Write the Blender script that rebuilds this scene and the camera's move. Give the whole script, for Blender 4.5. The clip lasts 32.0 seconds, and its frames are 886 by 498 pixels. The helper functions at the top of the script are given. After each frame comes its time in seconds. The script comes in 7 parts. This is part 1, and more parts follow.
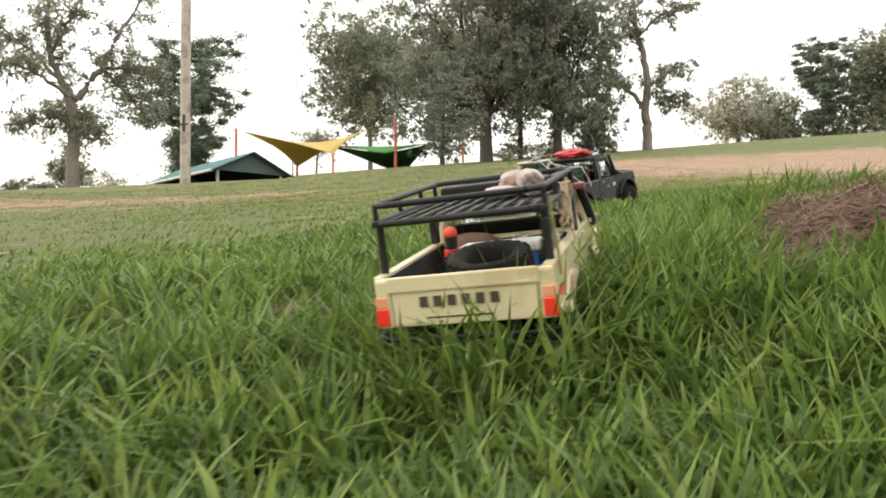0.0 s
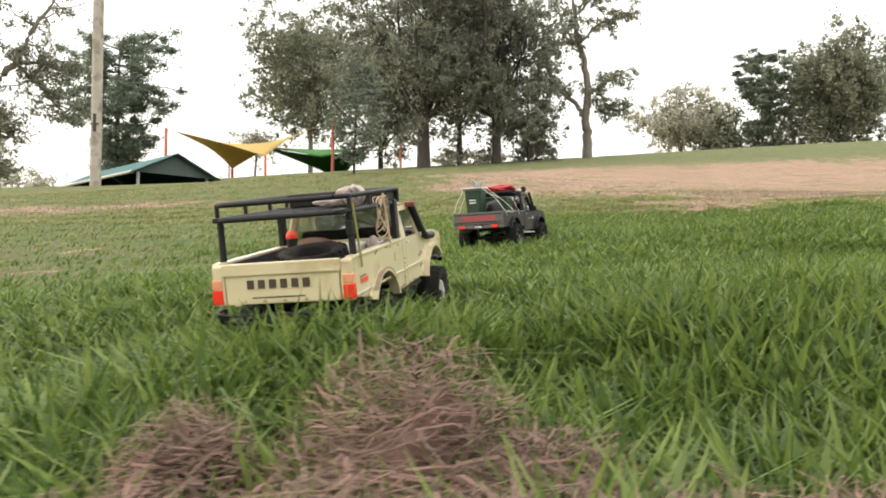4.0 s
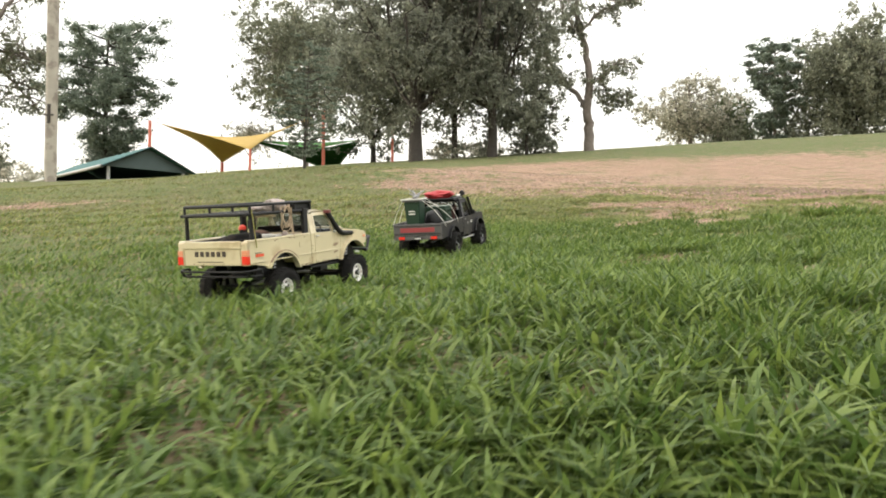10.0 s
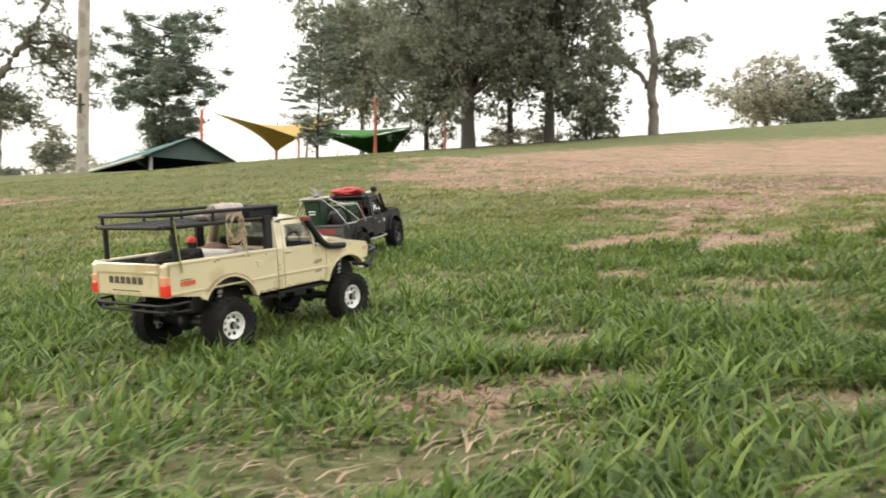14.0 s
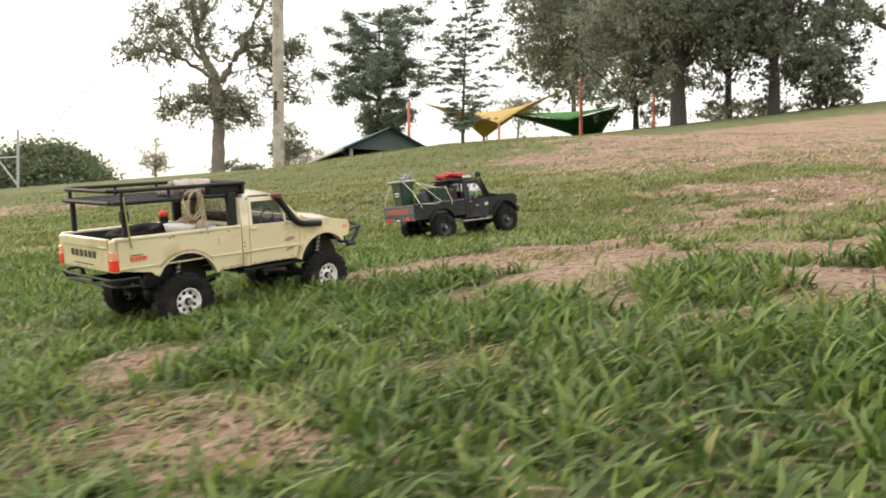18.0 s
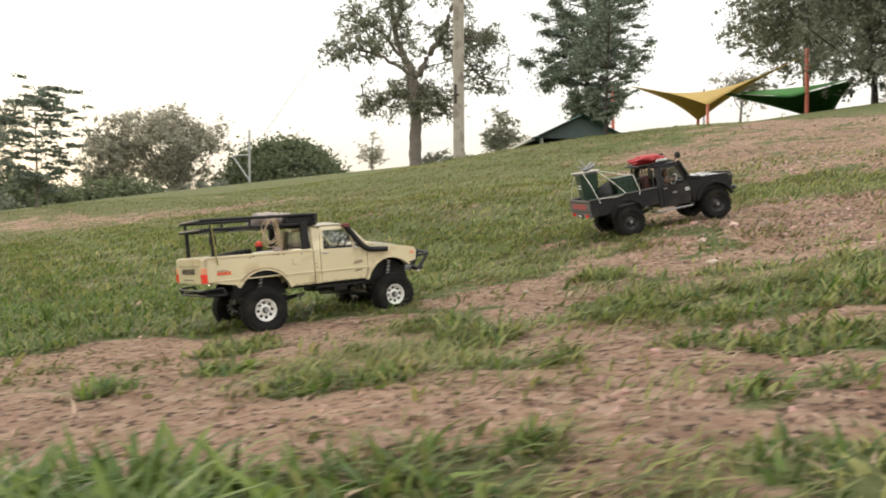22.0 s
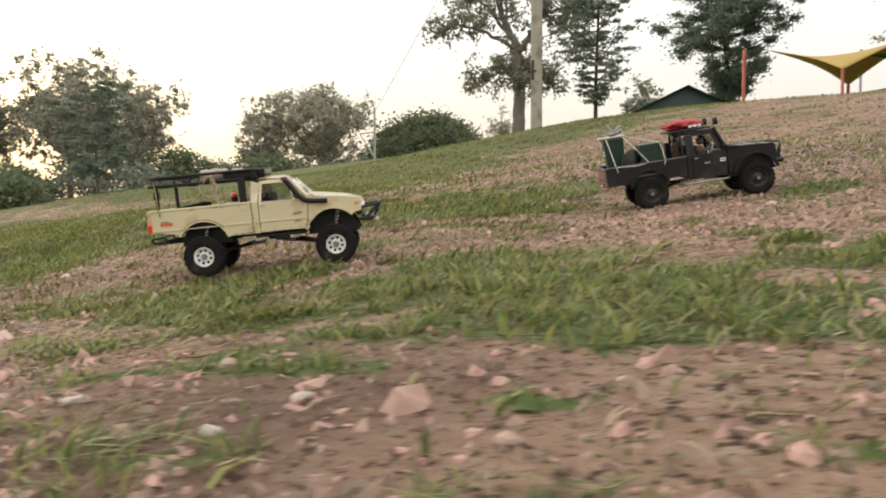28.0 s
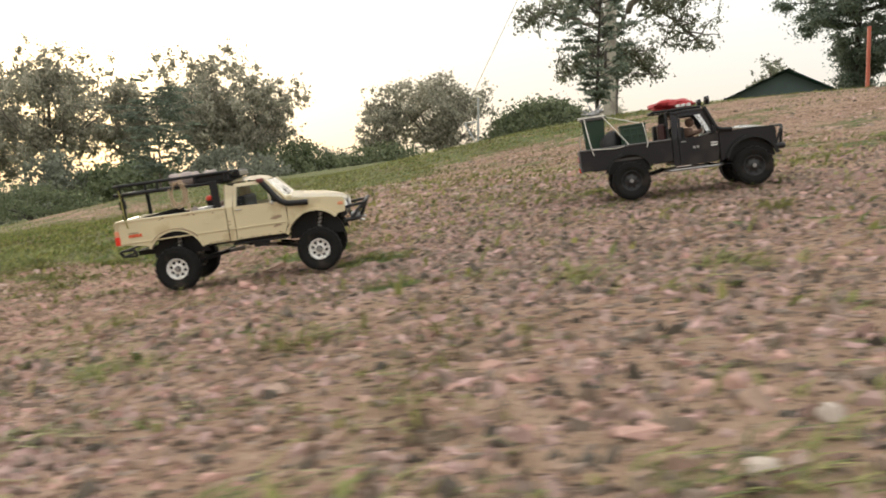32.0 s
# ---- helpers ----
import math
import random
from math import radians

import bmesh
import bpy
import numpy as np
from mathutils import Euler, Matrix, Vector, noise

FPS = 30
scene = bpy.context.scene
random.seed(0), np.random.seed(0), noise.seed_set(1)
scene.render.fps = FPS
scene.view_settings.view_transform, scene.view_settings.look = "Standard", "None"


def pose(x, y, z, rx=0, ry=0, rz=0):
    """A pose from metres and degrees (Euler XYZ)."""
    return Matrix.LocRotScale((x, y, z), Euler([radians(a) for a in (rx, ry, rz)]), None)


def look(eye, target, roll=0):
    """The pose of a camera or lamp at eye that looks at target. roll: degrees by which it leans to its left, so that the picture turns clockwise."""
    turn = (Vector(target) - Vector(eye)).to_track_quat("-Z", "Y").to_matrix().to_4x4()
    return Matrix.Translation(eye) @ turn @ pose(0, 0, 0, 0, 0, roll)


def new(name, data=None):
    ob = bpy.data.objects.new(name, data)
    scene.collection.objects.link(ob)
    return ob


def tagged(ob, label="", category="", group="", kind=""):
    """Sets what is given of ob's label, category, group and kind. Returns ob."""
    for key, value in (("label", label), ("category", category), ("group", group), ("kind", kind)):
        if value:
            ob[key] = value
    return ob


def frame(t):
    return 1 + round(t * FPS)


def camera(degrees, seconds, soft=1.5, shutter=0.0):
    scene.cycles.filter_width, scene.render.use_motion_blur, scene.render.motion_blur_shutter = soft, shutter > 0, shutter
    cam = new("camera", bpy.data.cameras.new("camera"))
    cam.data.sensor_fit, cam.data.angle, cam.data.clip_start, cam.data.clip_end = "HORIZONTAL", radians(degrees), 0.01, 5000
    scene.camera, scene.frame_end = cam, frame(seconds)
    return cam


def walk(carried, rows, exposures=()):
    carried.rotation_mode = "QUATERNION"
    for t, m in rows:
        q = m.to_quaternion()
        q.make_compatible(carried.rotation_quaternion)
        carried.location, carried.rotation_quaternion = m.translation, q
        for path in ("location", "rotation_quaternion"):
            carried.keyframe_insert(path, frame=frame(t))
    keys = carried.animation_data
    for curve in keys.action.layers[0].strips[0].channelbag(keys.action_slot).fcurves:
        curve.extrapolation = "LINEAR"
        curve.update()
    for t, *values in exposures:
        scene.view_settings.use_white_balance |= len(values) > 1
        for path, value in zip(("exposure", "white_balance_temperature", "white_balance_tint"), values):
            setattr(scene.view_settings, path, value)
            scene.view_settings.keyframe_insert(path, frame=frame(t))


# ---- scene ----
cam = camera(58.38, 32.0, soft=1.8, shutter=0.5)


def aim(x, y, z, yaw, pitch, roll):
    """A camera pose: yaw to the left of +y, pitch up, roll, in degrees."""
    return pose(x, y, z) @ pose(0, 0, 0, 0, 0, yaw) @ pose(0, 0, 0, 90 + pitch) @ pose(0, 0, 0, 0, 0, roll)


PATH = [
    (0, -0.000, -0.000, 0.500, 0.00, 2.20, -0.43),
    (0.5, 0.070, 0.106, 0.529, 0.85, 2.18, -0.48),
    (1, 0.148, 0.225, 0.560, 1.03, 2.19, -0.29),
    (1.5, 0.241, 0.350, 0.592, 0.65, 2.22, -0.21),
    (2, 0.351, 0.463, 0.635, -0.65, 2.27, -0.10),
    (2.5, 0.469, 0.546, 0.675, -2.35, 2.37, 0.06),
    (3, 0.600, 0.606, 0.702, -3.45, 2.32, 0.21),
    (3.5, 0.707, 0.664, 0.723, -3.68, 2.37, 0.05),
    (5.5, 0.986, 0.877, 0.749, -0.99, 2.28, -0.02),
    (6, 1.063, 1.005, 0.773, -0.52, 2.22, 0.01),
    (6.5, 1.152, 1.155, 0.796, -0.70, 2.21, 0.08),
    (7, 1.239, 1.316, 0.819, -1.40, 2.22, 0.18),
    (7.5, 1.330, 1.474, 0.844, -2.20, 2.26, 0.23),
    (8, 1.416, 1.616, 0.865, -2.61, 2.24, 0.23),
    (8.5, 1.500, 1.761, 0.889, -2.80, 2.18, 0.21),
    (9, 1.588, 1.910, 0.911, -2.69, 2.13, 0.09),
    (9.5, 1.672, 2.069, 0.935, -2.51, 1.95, 0.11),
    (10, 1.752, 2.239, 0.961, -2.48, 1.91, 0.09),
    (10.5, 1.829, 2.411, 0.980, -3.00, 1.71, 0.14),
    (11, 1.902, 2.592, 1.006, -3.45, 1.62, 0.05),
    (11.5, 1.976, 2.775, 1.035, -3.73, 1.50, 0.04),
    (12, 2.071, 2.952, 1.059, -3.66, 1.39, -0.01),
    (12.5, 2.171, 3.117, 1.081, -3.43, 1.33, 0.04),
    (13, 2.273, 3.272, 1.113, -2.68, 1.19, 0.06),
    (13.5, 2.368, 3.425, 1.140, -0.93, 1.14, 0.09),
    (14, 2.457, 3.564, 1.161, 2.52, 0.95, 0.17),
    (14.5, 2.548, 3.695, 1.180, 6.63, 0.87, 0.12),
    (16.5, 3.189, 4.239, 1.210, 13.21, 0.40, -0.49),
    (17, 3.274, 4.400, 1.224, 15.22, 0.12, -0.35),
    (17.5, 3.358, 4.556, 1.244, 17.06, 0.01, -0.32),
    (18, 3.445, 4.712, 1.265, 19.08, -0.16, -0.21),
    (18.5, 3.533, 4.833, 1.286, 20.66, -0.27, -0.11),
    (19, 3.649, 4.955, 1.313, 21.75, -0.49, -0.04),
    (19.5, 3.773, 5.074, 1.340, 22.57, -0.52, -0.06),
    (20, 3.881, 5.231, 1.362, 24.30, -0.60, -0.12),
    (20.5, 3.972, 5.364, 1.385, 26.94, -0.70, -0.18),
    (21, 4.071, 5.509, 1.408, 29.60, -0.87, -0.13),
    (21.5, 4.194, 5.630, 1.436, 32.50, -0.99, -0.14),
    (22, 4.322, 5.767, 1.461, 35.44, -1.13, -0.18),
    (22.5, 4.448, 5.916, 1.488, 37.54, -1.25, -0.27),
    (23, 4.594, 6.054, 1.516, 38.30, -1.33, -0.20),
    (23.5, 4.748, 6.203, 1.545, 38.66, -1.40, -0.25),
    (24, 4.892, 6.362, 1.570, 39.10, -1.48, -0.31),
    (24.5, 5.036, 6.532, 1.595, 39.79, -1.71, -0.45),
    (26.5, 5.628, 7.046, 1.638, 43.54, -2.72, -0.37),
    (27, 5.747, 7.201, 1.649, 43.97, -2.78, -0.20),
    (27.5, 5.874, 7.326, 1.662, 45.10, -2.97, -0.11),
    (28, 6.016, 7.455, 1.681, 47.46, -3.16, -0.16),
    (28.5, 6.143, 7.594, 1.703, 50.38, -3.34, -0.21),
    (29, 6.271, 7.741, 1.729, 52.60, -3.51, -0.23),
    (29.5, 6.411, 7.893, 1.749, 53.75, -3.64, -0.19),
    (30, 6.536, 8.054, 1.778, 54.53, -3.83, -0.16),
    (30.5, 6.665, 8.214, 1.811, 55.73, -3.91, -0.14),
    (31, 6.793, 8.376, 1.853, 56.66, -4.11, -0.18),
    (31.5, 6.919, 8.591, 1.872, 57.42, -4.12, -0.18),
    (32, 7.036, 8.812, 1.882, 57.20, -4.16, -0.28),
]
# the lens closes a little as the view turns to the bright west
walk(cam, [(t, aim(*row)) for t, *row in PATH], exposures=[(0, 0.68), (12, 0.65), (16, 0.57), (20, 0.55), (23, 0.14), (28, 0.06), (32, 0.02)])

# ---------------------------------------------------------------- light
SUN_YAW, SUN_UP = 84.0, 11.0
world = bpy.data.worlds.new("sky")
scene.world = world
world.use_nodes = True
wn, wl = world.node_tree.nodes, world.node_tree.links
wn.clear()
sky = wn.new("ShaderNodeTexSky")
sky.sky_type, sky.sun_disc = "NISHITA", False
sky.sun_elevation, sky.sun_rotation = radians(SUN_UP), radians(-SUN_YAW)
sky.air_density, sky.dust_density, sky.ozone_density = 1.0, 4.0, 1.0
cloud = wn.new("ShaderNodeTexNoise")
cloud.inputs["Scale"].default_value, cloud.inputs["Detail"].default_value = 1.6, 3.0
veil = wn.new("ShaderNodeMix")
veil.data_type = "RGBA"
tint = wn.new("ShaderNodeMix")
tint.data_type = "RGBA"
tint.inputs["A"].default_value, tint.inputs["B"].default_value = (12.6, 12.4, 12.0, 1), (14.6, 14.1, 13.0, 1)
wl.new(cloud.outputs["Fac"], tint.inputs["Factor"])
veil.inputs["Factor"].default_value = 0.72
wl.new(sky.outputs["Color"], veil.inputs["A"])
# an overcast sky: brighter overhead than at the horizon
way = wn.new("ShaderNodeTexCoord")
axes = wn.new("ShaderNodeSeparateXYZ")
wl.new(way.outputs["Generated"], axes.inputs["Vector"])
lift = wn.new("ShaderNodeMapRange")
lift.inputs["To Min"].default_value, lift.inputs["To Max"].default_value = 0.72, 2.05
wl.new(axes.outputs["Z"], lift.inputs["Value"])
dome = wn.new("ShaderNodeVectorMath")
dome.operation = "SCALE"
wl.new(tint.outputs["Result"], dome.inputs[0])
wl.new(lift.outputs["Result"], dome.inputs["Scale"])
low = wn.new("ShaderNodeMapRange")
low.inputs["From Min"].default_value, low.inputs["From Max"].default_value = 0.0, 0.20
wl.new(axes.outputs["Z"], low.inputs["Value"])
glow = wn.new("ShaderNodeMix")
glow.data_type = "RGBA"
glow.inputs["A"].default_value, glow.inputs["B"].default_value = (1.06, 0.93, 0.78, 1), (1.0, 1.0, 1.0, 1)
wl.new(low.outputs["Result"], glow.inputs["Factor"])
warm = wn.new("ShaderNodeVectorMath")
warm.operation = "MULTIPLY"
wl.new(dome.outputs["Vector"], warm.inputs[0])
wl.new(glow.outputs["Result"], warm.inputs[1])
wl.new(warm.outputs["Vector"], veil.inputs["B"])
back = wn.new("ShaderNodeBackground")
back.inputs["Strength"].default_value = 0.1
wl.new(veil.outputs["Result"], back.inputs["Color"])
wl.new(back.outputs["Background"], wn.new("ShaderNodeOutputWorld").inputs["Surface"])
sun = new("sun", bpy.data.lights.new("sun", "SUN"))
sun.data.energy, sun.data.angle, sun.data.color = 0.8, radians(20), (1.0, 0.86, 0.7)
sun.matrix_basis = look((-40, 4, 9), (0, 0, 0))

# ---------------------------------------------------------------- materials


def shader(name, color, rough=0.7, metal=0.0, vary=0.12, scale=20.0, bump=0.0, bscale=None, second=None, amount=0.0,
           sscale=4.0, coat=0.0, island=0.0, trans=0.0, spec=0.5):
    """A surface: base colour, two scales of variation, relief; a second colour in patches of its own."""
    m = bpy.data.materials.new(name)
    m.use_nodes = True
    n, l = m.node_tree.nodes, m.node_tree.links
    b = n["Principled BSDF"]
    b.inputs["Roughness"].default_value, b.inputs["Metallic"].default_value = rough, metal
    b.inputs["Coat Weight"].default_value = coat
    b.inputs["Specular IOR Level"].default_value = spec
    co = n.new("ShaderNodeTexCoord")
    n1 = n.new("ShaderNodeTexNoise")
    n1.inputs["Scale"].default_value, n1.inputs["Detail"].default_value = scale, 4.0
    l.new(co.outputs["Object"], n1.inputs["Vector"])
    hsv = n.new("ShaderNodeHueSaturation")
    hsv.inputs["Color"].default_value = (*color, 1)
    mr = n.new("ShaderNodeMapRange")
    mr.inputs["To Min"].default_value, mr.inputs["To Max"].default_value = 1 - 2 * vary, 1 + 2 * vary
    l.new(n1.outputs["Fac"], mr.inputs["Value"])
    val = mr.outputs["Result"]
    if second:
        n2 = n.new("ShaderNodeTexNoise")
        n2.inputs["Scale"].default_value, n2.inputs["Detail"].default_value = sscale, 5.0
        l.new(co.outputs["Object"], n2.inputs["Vector"])
        r2 = n.new("ShaderNodeMapRange")
        r2.inputs["From Min"].default_value, r2.inputs["From Max"].default_value = 0.62 - amount * 0.4, 0.72 - amount * 0.4
        l.new(n2.outputs["Fac"], r2.inputs["Value"])
        mx = n.new("ShaderNodeMix")
        mx.data_type = "RGBA"
        mx.inputs["A"].default_value, mx.inputs["B"].default_value = (*color, 1), (*second, 1)
        l.new(r2.outputs["Result"], mx.inputs["Factor"])
        l.new(mx.outputs["Result"], hsv.inputs["Color"])
    if island:
        geo = n.new("ShaderNodeNewGeometry")
        ir = n.new("ShaderNodeMapRange")
        ir.inputs["To Min"].default_value, ir.inputs["To Max"].default_value = 1 - island, 1 + island
        l.new(geo.outputs["Random Per Island"], ir.inputs["Value"])
        mu = n.new("ShaderNodeMath")
        mu.operation = "MULTIPLY"
        l.new(val, mu.inputs[0])
        l.new(ir.outputs["Result"], mu.inputs[1])
        val = mu.outputs["Value"]
        hr = n.new("ShaderNodeMapRange")
        hr.inputs["To Min"].default_value, hr.inputs["To Max"].default_value = 0.5 + 0.03 * island, 0.5 - 0.06 * island
        l.new(geo.outputs["Random Per Island"], hr.inputs["Value"])
        l.new(hr.outputs["Result"], hsv.inputs["Hue"])
    l.new(val, hsv.inputs["Value"])
    l.new(hsv.outputs["Color"], b.inputs["Base Color"])
    if bump:
        n3 = n.new("ShaderNodeTexNoise")
        n3.inputs["Scale"].default_value, n3.inputs["Detail"].default_value = bscale or scale * 2, 6.0
        l.new(co.outputs["Object"], n3.inputs["Vector"])
        bp = n.new("ShaderNodeBump")
        bp.inputs["Strength"].default_value, bp.inputs["Distance"].default_value = bump, 0.5 / (bscale or scale * 2)
        l.new(n3.outputs["Fac"], bp.inputs["Height"])
        l.new(bp.outputs["Normal"], b.inputs["Normal"])
    if trans:
        t = n.new("ShaderNodeBsdfTranslucent")
        l.new(hsv.outputs["Color"], t.inputs["Color"])
        ms = n.new("ShaderNodeMixShader")
        ms.inputs["Fac"].default_value = trans
        l.new(b.outputs["BSDF"], ms.inputs[1])
        l.new(t.outputs["BSDF"], ms.inputs[2])
        l.new(ms.outputs["Shader"], n["Material Output"].inputs["Surface"])
    return m


def glass(name, tint):
    m = bpy.data.materials.new(name)
    m.use_nodes = True
    b = m.node_tree.nodes["Principled BSDF"]
    b.inputs["Base Color"].default_value, b.inputs["Roughness"].default_value = (*tint, 1), 0.03
    b.inputs["Transmission Weight"].default_value, b.inputs["IOR"].default_value = 1.0, 1.12
    return m


GRASS = shader("grass_blade", (0.114, 0.181, 0.041), 0.45, vary=0.14, scale=1.3, island=0.5, trans=0.42, spec=0.35)
OLIVE = shader("olive_grass", (0.205, 0.226, 0.080), 0.55, vary=0.16, scale=1.1, island=0.5, trans=0.38, spec=0.3)
STRAW = shader("dry_grass", (0.32, 0.25, 0.16), 0.8, vary=0.15, scale=3, island=0.4, trans=0.2)
HAY = shader("cut_hay", (0.185, 0.121, 0.088), 0.85, vary=0.15, scale=5, island=0.45, trans=0.15)
CLOD = shader("dry_clod", (0.300, 0.208, 0.153), 0.92, vary=0.25, scale=40, bump=0.5, island=0.55)
STONE = shader("pebble", (0.33, 0.255, 0.200), 0.8, vary=0.15, scale=60, bump=0.3, island=0.75)
GRAVEL = shader("rough gravel", (0.240, 0.182, 0.142), 0.85, vary=0.3, scale=45, bump=0.4, island=0.8)
# dark, gum and pine leaf colours are raised to include haze and glare
LEAF_DARK = shader("leaf_dark", (0.225, 0.242, 0.188), 0.55, vary=0.15, scale=0.7, island=0.35, trans=0.5)
LEAF_GUM = shader("leaf_gum", (0.225, 0.240, 0.172), 0.55, vary=0.15, scale=0.7, island=0.4, trans=0.5)
LEAF_PINE = shader("leaf_pine", (0.170, 0.210, 0.162), 0.6, vary=0.15, scale=0.7, island=0.35, trans=0.5)
# distant leaves: haze and backlit glow put into the pale base colour
LEAF_HAZED = shader("leaf_hazed", (0.42, 0.41, 0.325), 0.6, vary=0.15, scale=0.4, island=0.4, trans=0.6)
LEAF_DOME = shader("leaf_dome", (0.135, 0.165, 0.088), 0.6, vary=0.12, scale=0.5, island=0.35, trans=0.4)
BARK = shader("bark", (0.17, 0.145, 0.125), 0.85, vary=0.2, scale=6, bump=0.6, bscale=14)
BARK_DARK = shader("bark_dark", (0.055, 0.048, 0.042), 0.9, vary=0.2, scale=6, bump=0.6, bscale=14)
POLEWOOD = shader("pole_timber", (0.36, 0.33, 0.28), 0.8, vary=0.14, scale=3, bump=0.3, bscale=20, second=(0.24, 0.21, 0.18), amount=0.3)
ORANGE = shader("orange_steel", (0.55, 0.14, 0.09), 0.45, vary=0.05, scale=4)
SAIL_Y = shader("yellow_shade_cloth", (0.50, 0.345, 0.095), 0.8, vary=0.05, scale=3, trans=0.18, bump=0.1, bscale=8)
# one green sail in two colours: its lit part pale, its shaded underside dark
SAIL_LIT = shader("lit_green_cloth", (0.16, 0.42, 0.13), 0.8, vary=0.05, scale=3, trans=0.45, bump=0.1, bscale=8)
SAIL_SHADED = shader("shaded_green_cloth", (0.03, 0.15, 0.035), 0.8, vary=0.05, scale=3, trans=0.25, bump=0.1, bscale=8)
ROOF = shader("teal_roof_steel", (0.075, 0.16, 0.155), 0.75, spec=0.2, vary=0.08, scale=2)
FASCIA = shader("pale_fascia", (0.55, 0.55, 0.53), 0.5, vary=0.06, scale=4)
GREY = shader("grey_steel", (0.36, 0.37, 0.37), 0.5, vary=0.06, scale=4)
# dark colour for the shade under the shelter's open gables
GABLE_SHADE = shader("gable_shade", (0.06, 0.085, 0.085), 0.8, vary=0.1, scale=3)

# ---------------------------------------------------------------- ground
HILL = [0.3609, 0.6189, 1.0611, -0.0104, -0.3308, 0.1927, -0.0057, 0.0732, -0.0178]
BUMPS = [
    (-0.3, 0.4, -0.115), (0.25, 1.15, -0.01), (0.8, 1.95, 0.048), (1.25, 2.7, -0.041),
    (1.75, 3.45, 0.068), (2.2, 4.2, 0.027), (2.7, 5.0, -0.02), (3.2, 5.75, 0.022),
    (3.7, 6.5, 0.006), (4.2, 7.3, -0.012), (4.75, 8.05, 0.014), (5.2, 8.8, -0.004),
    (5.7, 9.6, 0.001), (0.6, 3.2, 0.041), (1.2, 4.1, -0.055), (1.7, 5.0, 0.011),
    (1.95, 5.9, -0.02), (2.2, 7.0, 0.011), (2.6, 7.9, -0.083), (3.3, 8.7, 0.042),
    (4.2, 9.6, -0.043), (5.2, 10.5, 0.022), (1.5, 9.8, 0.062), (3.6, 10.5, 0.065),
    (3.2, 6.9, -0.012), (3.55, 7.6, -0.008), (4.4, 8.4, -0.009), (5.0, 8.9, -0.008)]


def soft_clip(v, lo, hi):
    w = 4.0
    return lo + w * np.logaddexp(0, (v - lo) / w) - w * np.logaddexp(0, (v - hi) / w)


def step(v, a, b):
    t = np.clip((v - a) / (b - a), 0, 1)
    return t * t * (3 - 2 * t)


def height(x, y):
    """The ground's height: a hillside that rises to the back, with low swells along the tracks."""
    x, y = np.asarray(x, float), np.asarray(y, float)
    X, Y = soft_clip(x, -60, 40) / 10, soft_clip(y, -14, 47) / 10
    a = HILL
    z = a[0] + a[1] * X + a[2] * Y + a[3] * X * X + a[4] * X * Y + a[5] * Y * Y + a[6] * X * X * Y + a[7] * X * Y * Y + a[8] * Y ** 3
    for bx, by, h in BUMPS:
        z = z + h * np.exp(-((x - bx) ** 2 + (y - by) ** 2) / (2 * 0.7 ** 2))
    z = z - 0.22 * np.exp(-((x + 9.3) ** 2 + (y - 31.6) ** 2) / 16)
    z = z - 0.032 * np.exp(-((x - 3.95) ** 2 + (y - 7.95) ** 2) / 0.07)
    z = z + 0.34 * np.exp(-((x - 0.3) ** 2 / 18 + (y - 15.8) ** 2 / 9))
    z = z + 0.23 * np.exp(-((x + 8.6) ** 2 / 8 + (y - 12.5) ** 2 / 5))
    # the far crest falls away to the west and climbs to the east
    z = z + np.interp(x, [-20, -14, -8, -2, 5, 11, 20, 30], [-0.33, -0.33, -0.29, -0.13, 0.0, 0.11, 0.38, 0.62]) * step(y, 18, 36)
    return z


def fine(x, y):
    """Small unevenness of the soil."""
    return 0.006 * np.sin(3.1 * x + 1.3 * np.sin(2.3 * y)) * np.cos(2.7 * y + np.sin(1.9 * x)) + 0.004 * np.sin(7.3 * x + 5.1 * y) * np.sin(6.1 * y - 3.7 * x)


def wave(x, y, s, k):
    """Cheap smooth noise in -1..1."""
    return (np.sin(s * (1.0 * x + 0.35 * y) + k) * np.cos(s * (0.9 * y - 0.42 * x) + 2.1 * k)
            + 0.6 * np.sin(s * (2.1 * y + 1.3 * x) + 3.3 * k) * np.cos(s * (1.7 * x - 1.1 * y) - k)
            + 0.4 * np.sin(s * (4.3 * x - 2.9 * y) + 5.1 * k) * np.sin(s * (3.7 * y + 2.2 * x) + k)) / 1.6


# patches of worn soil and of turf: place and radius
WORN_LOWER = [
    (1.56, 2.94, 0.05), (1.61, 2.98, 0.04), (1.51, 3.14, 0.03), (1.92, 2.99, 0.02), (2.06, 2.92, 0.03), (2.10, 2.88, 0.02), (1.84, 3.16, 0.04), (1.78, 3.26, 0.04),
    (1.94, 3.13, 0.02), (2.00, 3.14, 0.02), (1.89, 3.30, 0.03), (1.77, 3.64, 0.04), (2.02, 3.53, 0.02), (2.33, 3.29, 0.02), (2.08, 3.54, 0.02), (1.70, 3.92, 0.03),
    (2.33, 3.52, 0.01), (2.40, 3.51, 0.02), (2.24, 4.02, 0.02), (2.39, 3.98, 0.02), (2.55, 3.83, 0.04), (2.25, 4.23, 0.04), (2.30, 4.18, 0.05), (2.64, 3.94, 0.03),
    (2.39, 4.22, 0.05), (2.49, 4.32, 0.05), (2.38, 4.44, 0.04), (2.75, 4.13, 0.03), (2.48, 4.44, 0.03),
]
